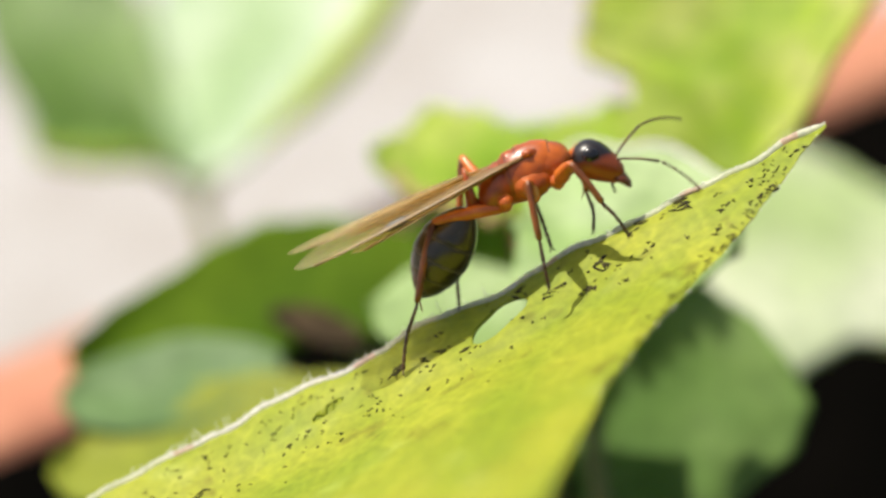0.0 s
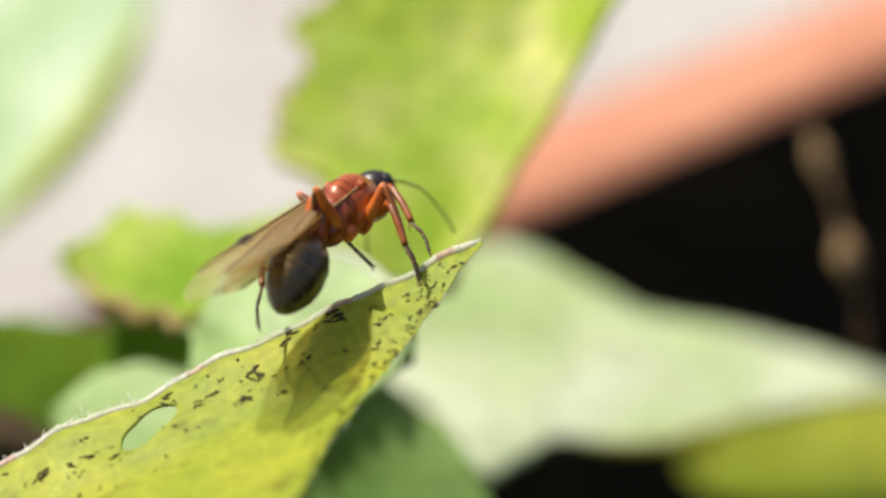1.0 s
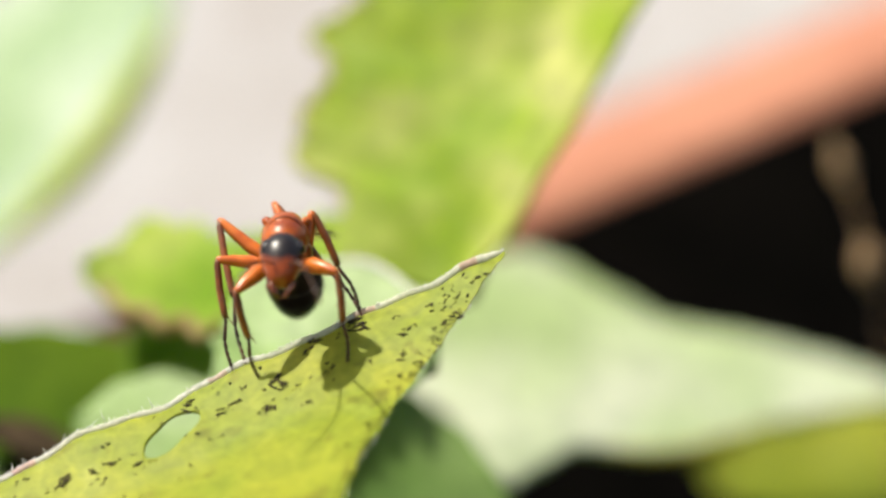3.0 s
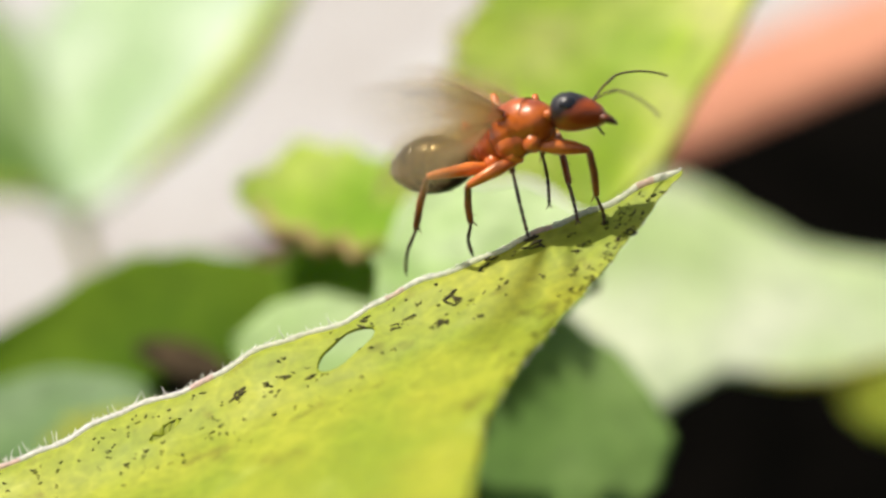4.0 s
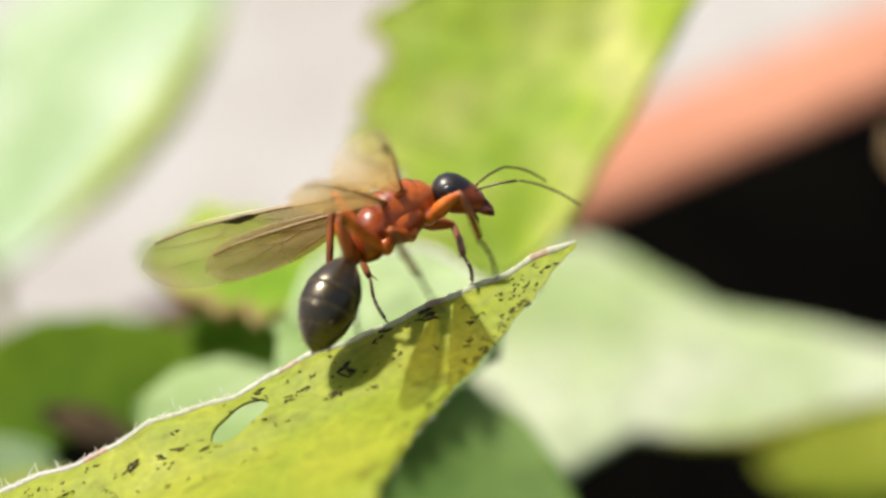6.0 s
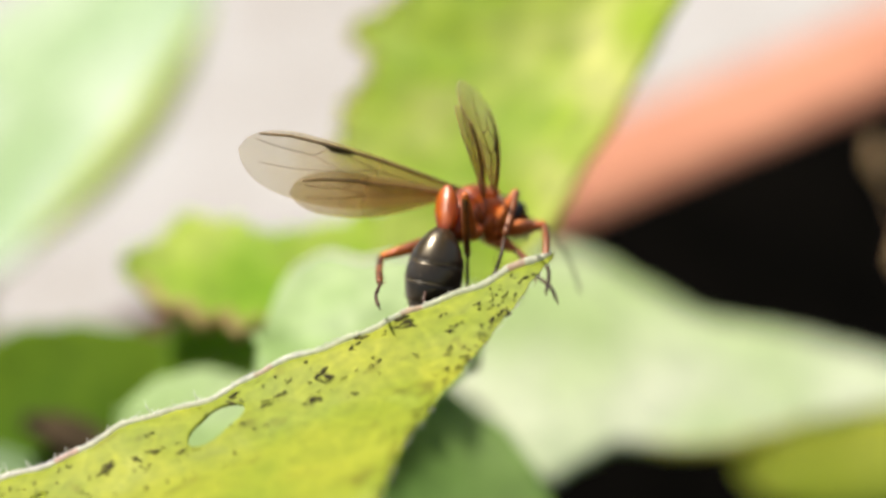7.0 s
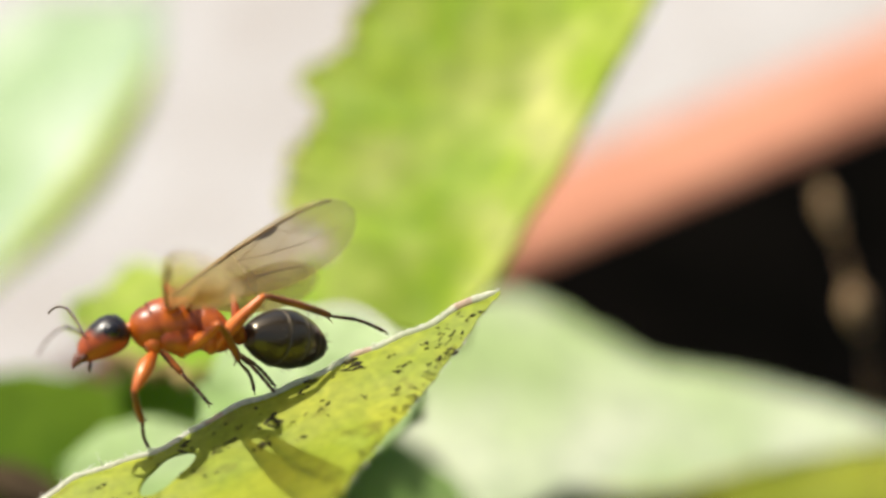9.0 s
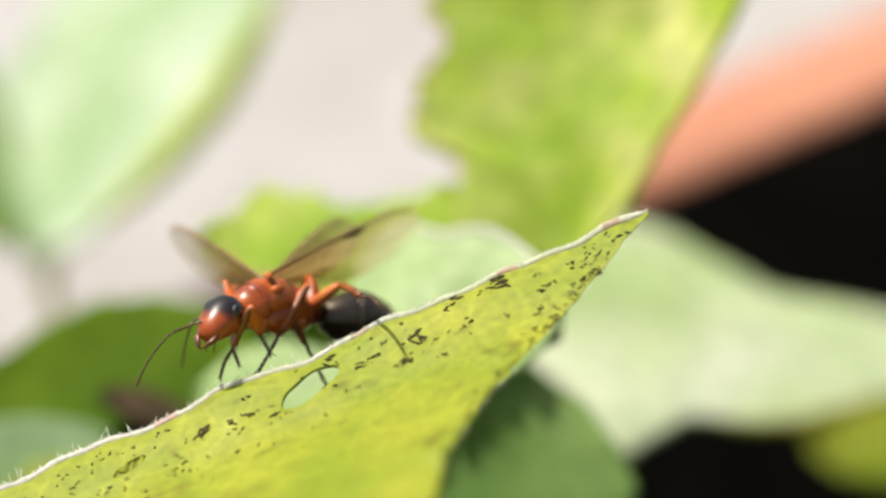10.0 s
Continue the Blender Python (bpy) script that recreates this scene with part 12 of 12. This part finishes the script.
        (9.9, pose(-0.00030, -0.00050, 0.00055, 111.0, 20.7, 139.2)), (9.923, pose(-0.00030, -0.00050, 0.00055, 113.7, 15.2, 92.4)),
        (9.947, pose(-0.00030, -0.00050, 0.00055, 119.7, 13.3, 46.2)), (9.97, pose(-0.00030, -0.00050, 0.00055, 125.0, 15.1, 13.8)),
        (10, pose(-0.00030, -0.00050, 0.00055, 125.0, 15.1, 13.8)),
    ])
    walk(ANT["antenna_l"], [
        (0, pose(0.00142, 0.00022, 0.00022, -11.8, -40.0, 60.1)), (0.5, pose(0.00142, 0.00022, 0.00022, -5.4, -38.5, 24.8)),
        (1, pose(0.00142, 0.00022, 0.00022, 0.0, 22.0, 30.0)), (1.5, pose(0.00142, 0.00022, 0.00022, 0.0, 22.0, 30.0)),
        (2, pose(0.00142, 0.00022, 0.00022, 0.0, 4.0, 76.0)), (2.2, pose(0.00142, 0.00022, 0.00022, -6.4, -34.5, 30.9)),
        (2.6, pose(0.00142, 0.00022, 0.00022, -5.4, -38.5, 24.8)), (2.95, pose(0.00142, 0.00022, 0.00022, -5.4, -38.5, 24.8)),
        (3.3, pose(0.00142, 0.00022, 0.00022, 1.6, -33.2, -7.7)), (3.5, pose(0.00142, 0.00022, 0.00022, -5.4, -38.5, 24.8)),
        (3.72, pose(0.00142, 0.00022, 0.00022, -5.4, -38.5, 24.8)), (4, pose(0.00142, 0.00022, 0.00022, -8.1, -30.9, 41.7)),
        (4.25, pose(0.00142, 0.00022, 0.00022, -17.2, -2.5, 69.0)), (4.5, pose(0.00142, 0.00022, 0.00022, -12.5, 26.8, 94.6)),
        (5, pose(0.00142, 0.00022, 0.00022, -11.4, 7.4, 89.1)), (5.5, pose(0.00142, 0.00022, 0.00022, -13.1, 30.0, 82.1)),
        (5.7, pose(0.00142, 0.00022, 0.00022, -13.5, 33.3, 86.5)), (5.975, pose(0.00142, 0.00022, 0.00022, -19.7, -3.6, 57.5)),
        (6.25, pose(0.00142, 0.00022, 0.00022, -5.4, -38.5, 24.8)), (6.8, pose(0.00142, 0.00022, 0.00022, 0.0, 22.0, 30.0)),
        (7, pose(0.00142, 0.00022, 0.00022, 0.0, 22.0, 30.0)), (7.5, pose(0.00142, 0.00022, 0.00022, 0.0, 22.0, 30.0)),
        (8, pose(0.00142, 0.00022, 0.00022, 0.0, 22.0, 30.0)), (8.1, pose(0.00142, 0.00022, 0.00022, 28.8, 0.9, -30.9)),
        (8.15, pose(0.00142, 0.00022, 0.00022, 11.7, 7.6, 0.4)), (8.2, pose(0.00142, 0.00022, 0.00022, 0.0, 22.0, 30.0)),
        (8.3, pose(0.00142, 0.00022, 0.00022, 0.0, 22.0, 30.0)), (8.4, pose(0.00142, 0.00022, 0.00022, 0.0, 22.0, 30.0)),
        (8.5, pose(0.00142, 0.00022, 0.00022, 0.0, 22.0, 30.0)), (8.7, pose(0.00142, 0.00022, 0.00022, -5.4, -38.5, 24.8)),
        (9, pose(0.00142, 0.00022, 0.00022, -10.1, -27.6, 56.7)), (9.25, pose(0.00142, 0.00022, 0.00022, -5.4, -38.5, 24.8)),
        (9.5, pose(0.00142, 0.00022, 0.00022, 0.0, 0.0, 30.0)), (9.6, pose(0.00142, 0.00022, 0.00022, 0.0, 22.0, 30.0)),
        (9.7, pose(0.00142, 0.00022, 0.00022, 0.0, 22.0, 30.0)), (9.9, pose(0.00142, 0.00022, 0.00022, 0.0, 22.0, 30.0)),
        (9.935, pose(0.00142, 0.00022, 0.00022, 14.7, -13.0, -22.8)), (9.97, pose(0.00142, 0.00022, 0.00022, 10.8, 18.0, -61.5)),
        (10, pose(0.00142, 0.00022, 0.00022, 10.8, 18.0, -61.5)),
    ])
    walk(ANT["antenna_r"], [
        (0, pose(0.00142, -0.00022, 0.00022, -0.3, -6.9, 1.5)), (0.5, pose(0.00142, -0.00022, 0.00022, 0.0, -8.0, -15.0)),
        (1, pose(0.00142, -0.00022, 0.00022, 0.0, 22.0, -30.0)), (1.5, pose(0.00142, -0.00022, 0.00022, 0.0, 22.0, -30.0)),
        (2, pose(0.00142, -0.00022, 0.00022, 0.0, 22.0, -30.0)), (2.2, pose(0.00142, -0.00022, 0.00022, 11.0, -9.6, -75.9)),
        (2.6, pose(0.00142, -0.00022, 0.00022, 5.4, -38.5, -24.8)), (2.95, pose(0.00142, -0.00022, 0.00022, 5.4, -38.5, -24.8)),
        (3.125, pose(0.00142, -0.00022, 0.00022, 14.6, -14.5, -53.7)), (3.3, pose(0.00142, -0.00022, 0.00022, 11.4, 10.6, -78.3)),
        (3.4, pose(0.00142, -0.00022, 0.00022, 14.6, -14.5, -53.7)), (3.5, pose(0.00142, -0.00022, 0.00022, 5.4, -38.5, -24.8)),
        (3.72, pose(0.00142, -0.00022, 0.00022, 5.4, -38.5, -24.8)), (4, pose(0.00142, -0.00022, 0.00022, 9.6, -2.4, -57.8)),
        (4.5, pose(0.00142, -0.00022, 0.00022, 1.6, -26.6, -7.7)), (5, pose(0.00142, -0.00022, 0.00022, -1.8, -14.5, 9.0)),
        (5.5, pose(0.00142, -0.00022, 0.00022, -0.7, -13.7, 3.7)), (5.7, pose(0.00142, -0.00022, 0.00022, -0.9, 4.4, 4.6)),
        (6.25, pose(0.00142, -0.00022, 0.00022, 5.4, -38.5, -24.8)), (6.8, pose(0.00142, -0.00022, 0.00022, 0.0, 22.0, -30.0)),
        (7, pose(0.00142, -0.00022, 0.00022, 0.0, 22.0, -30.0)), (7.5, pose(0.00142, -0.00022, 0.00022, 0.0, 22.0, -30.0)),
        (8, pose(0.00142, -0.00022, 0.00022, 0.0, 22.0, -30.0)), (8.1, pose(0.00142, -0.00022, 0.00022, 1.7, 12.3, -18.1)),
        (8.2, pose(0.00142, -0.00022, 0.00022, 0.0, 22.0, -30.0)), (8.3, pose(0.00142, -0.00022, 0.00022, 0.0, 22.0, -30.0)),
        (8.4, pose(0.00142, -0.00022, 0.00022, 0.0, 22.0, -30.0)), (8.5, pose(0.00142, -0.00022, 0.00022, 0.0, 22.0, -30.0)),
        (8.7, pose(0.00142, -0.00022, 0.00022, 5.4, -38.5, -24.8)), (9, pose(0.00142, -0.00022, 0.00022, 12.6, -27.0, -88.2)),
        (9.25, pose(0.00142, -0.00022, 0.00022, 5.4, -38.5, -24.8)), (9.5, pose(0.00142, -0.00022, 0.00022, 0.0, 0.0, -30.0)),
        (9.6, pose(0.00142, -0.00022, 0.00022, 0.0, 22.0, -30.0)), (9.7, pose(0.00142, -0.00022, 0.00022, 0.0, 22.0, -30.0)),
        (9.9, pose(0.00142, -0.00022, 0.00022, 0.0, 22.0, -30.0)), (9.935, pose(0.00142, -0.00022, 0.00022, 23.5, -6.2, -77.1)),
        (9.97, pose(0.00142, -0.00022, 0.00022, 9.9, 27.5, -124.7)), (10, pose(0.00142, -0.00022, 0.00022, 9.9, 27.5, -124.7)),
    ])


motions()
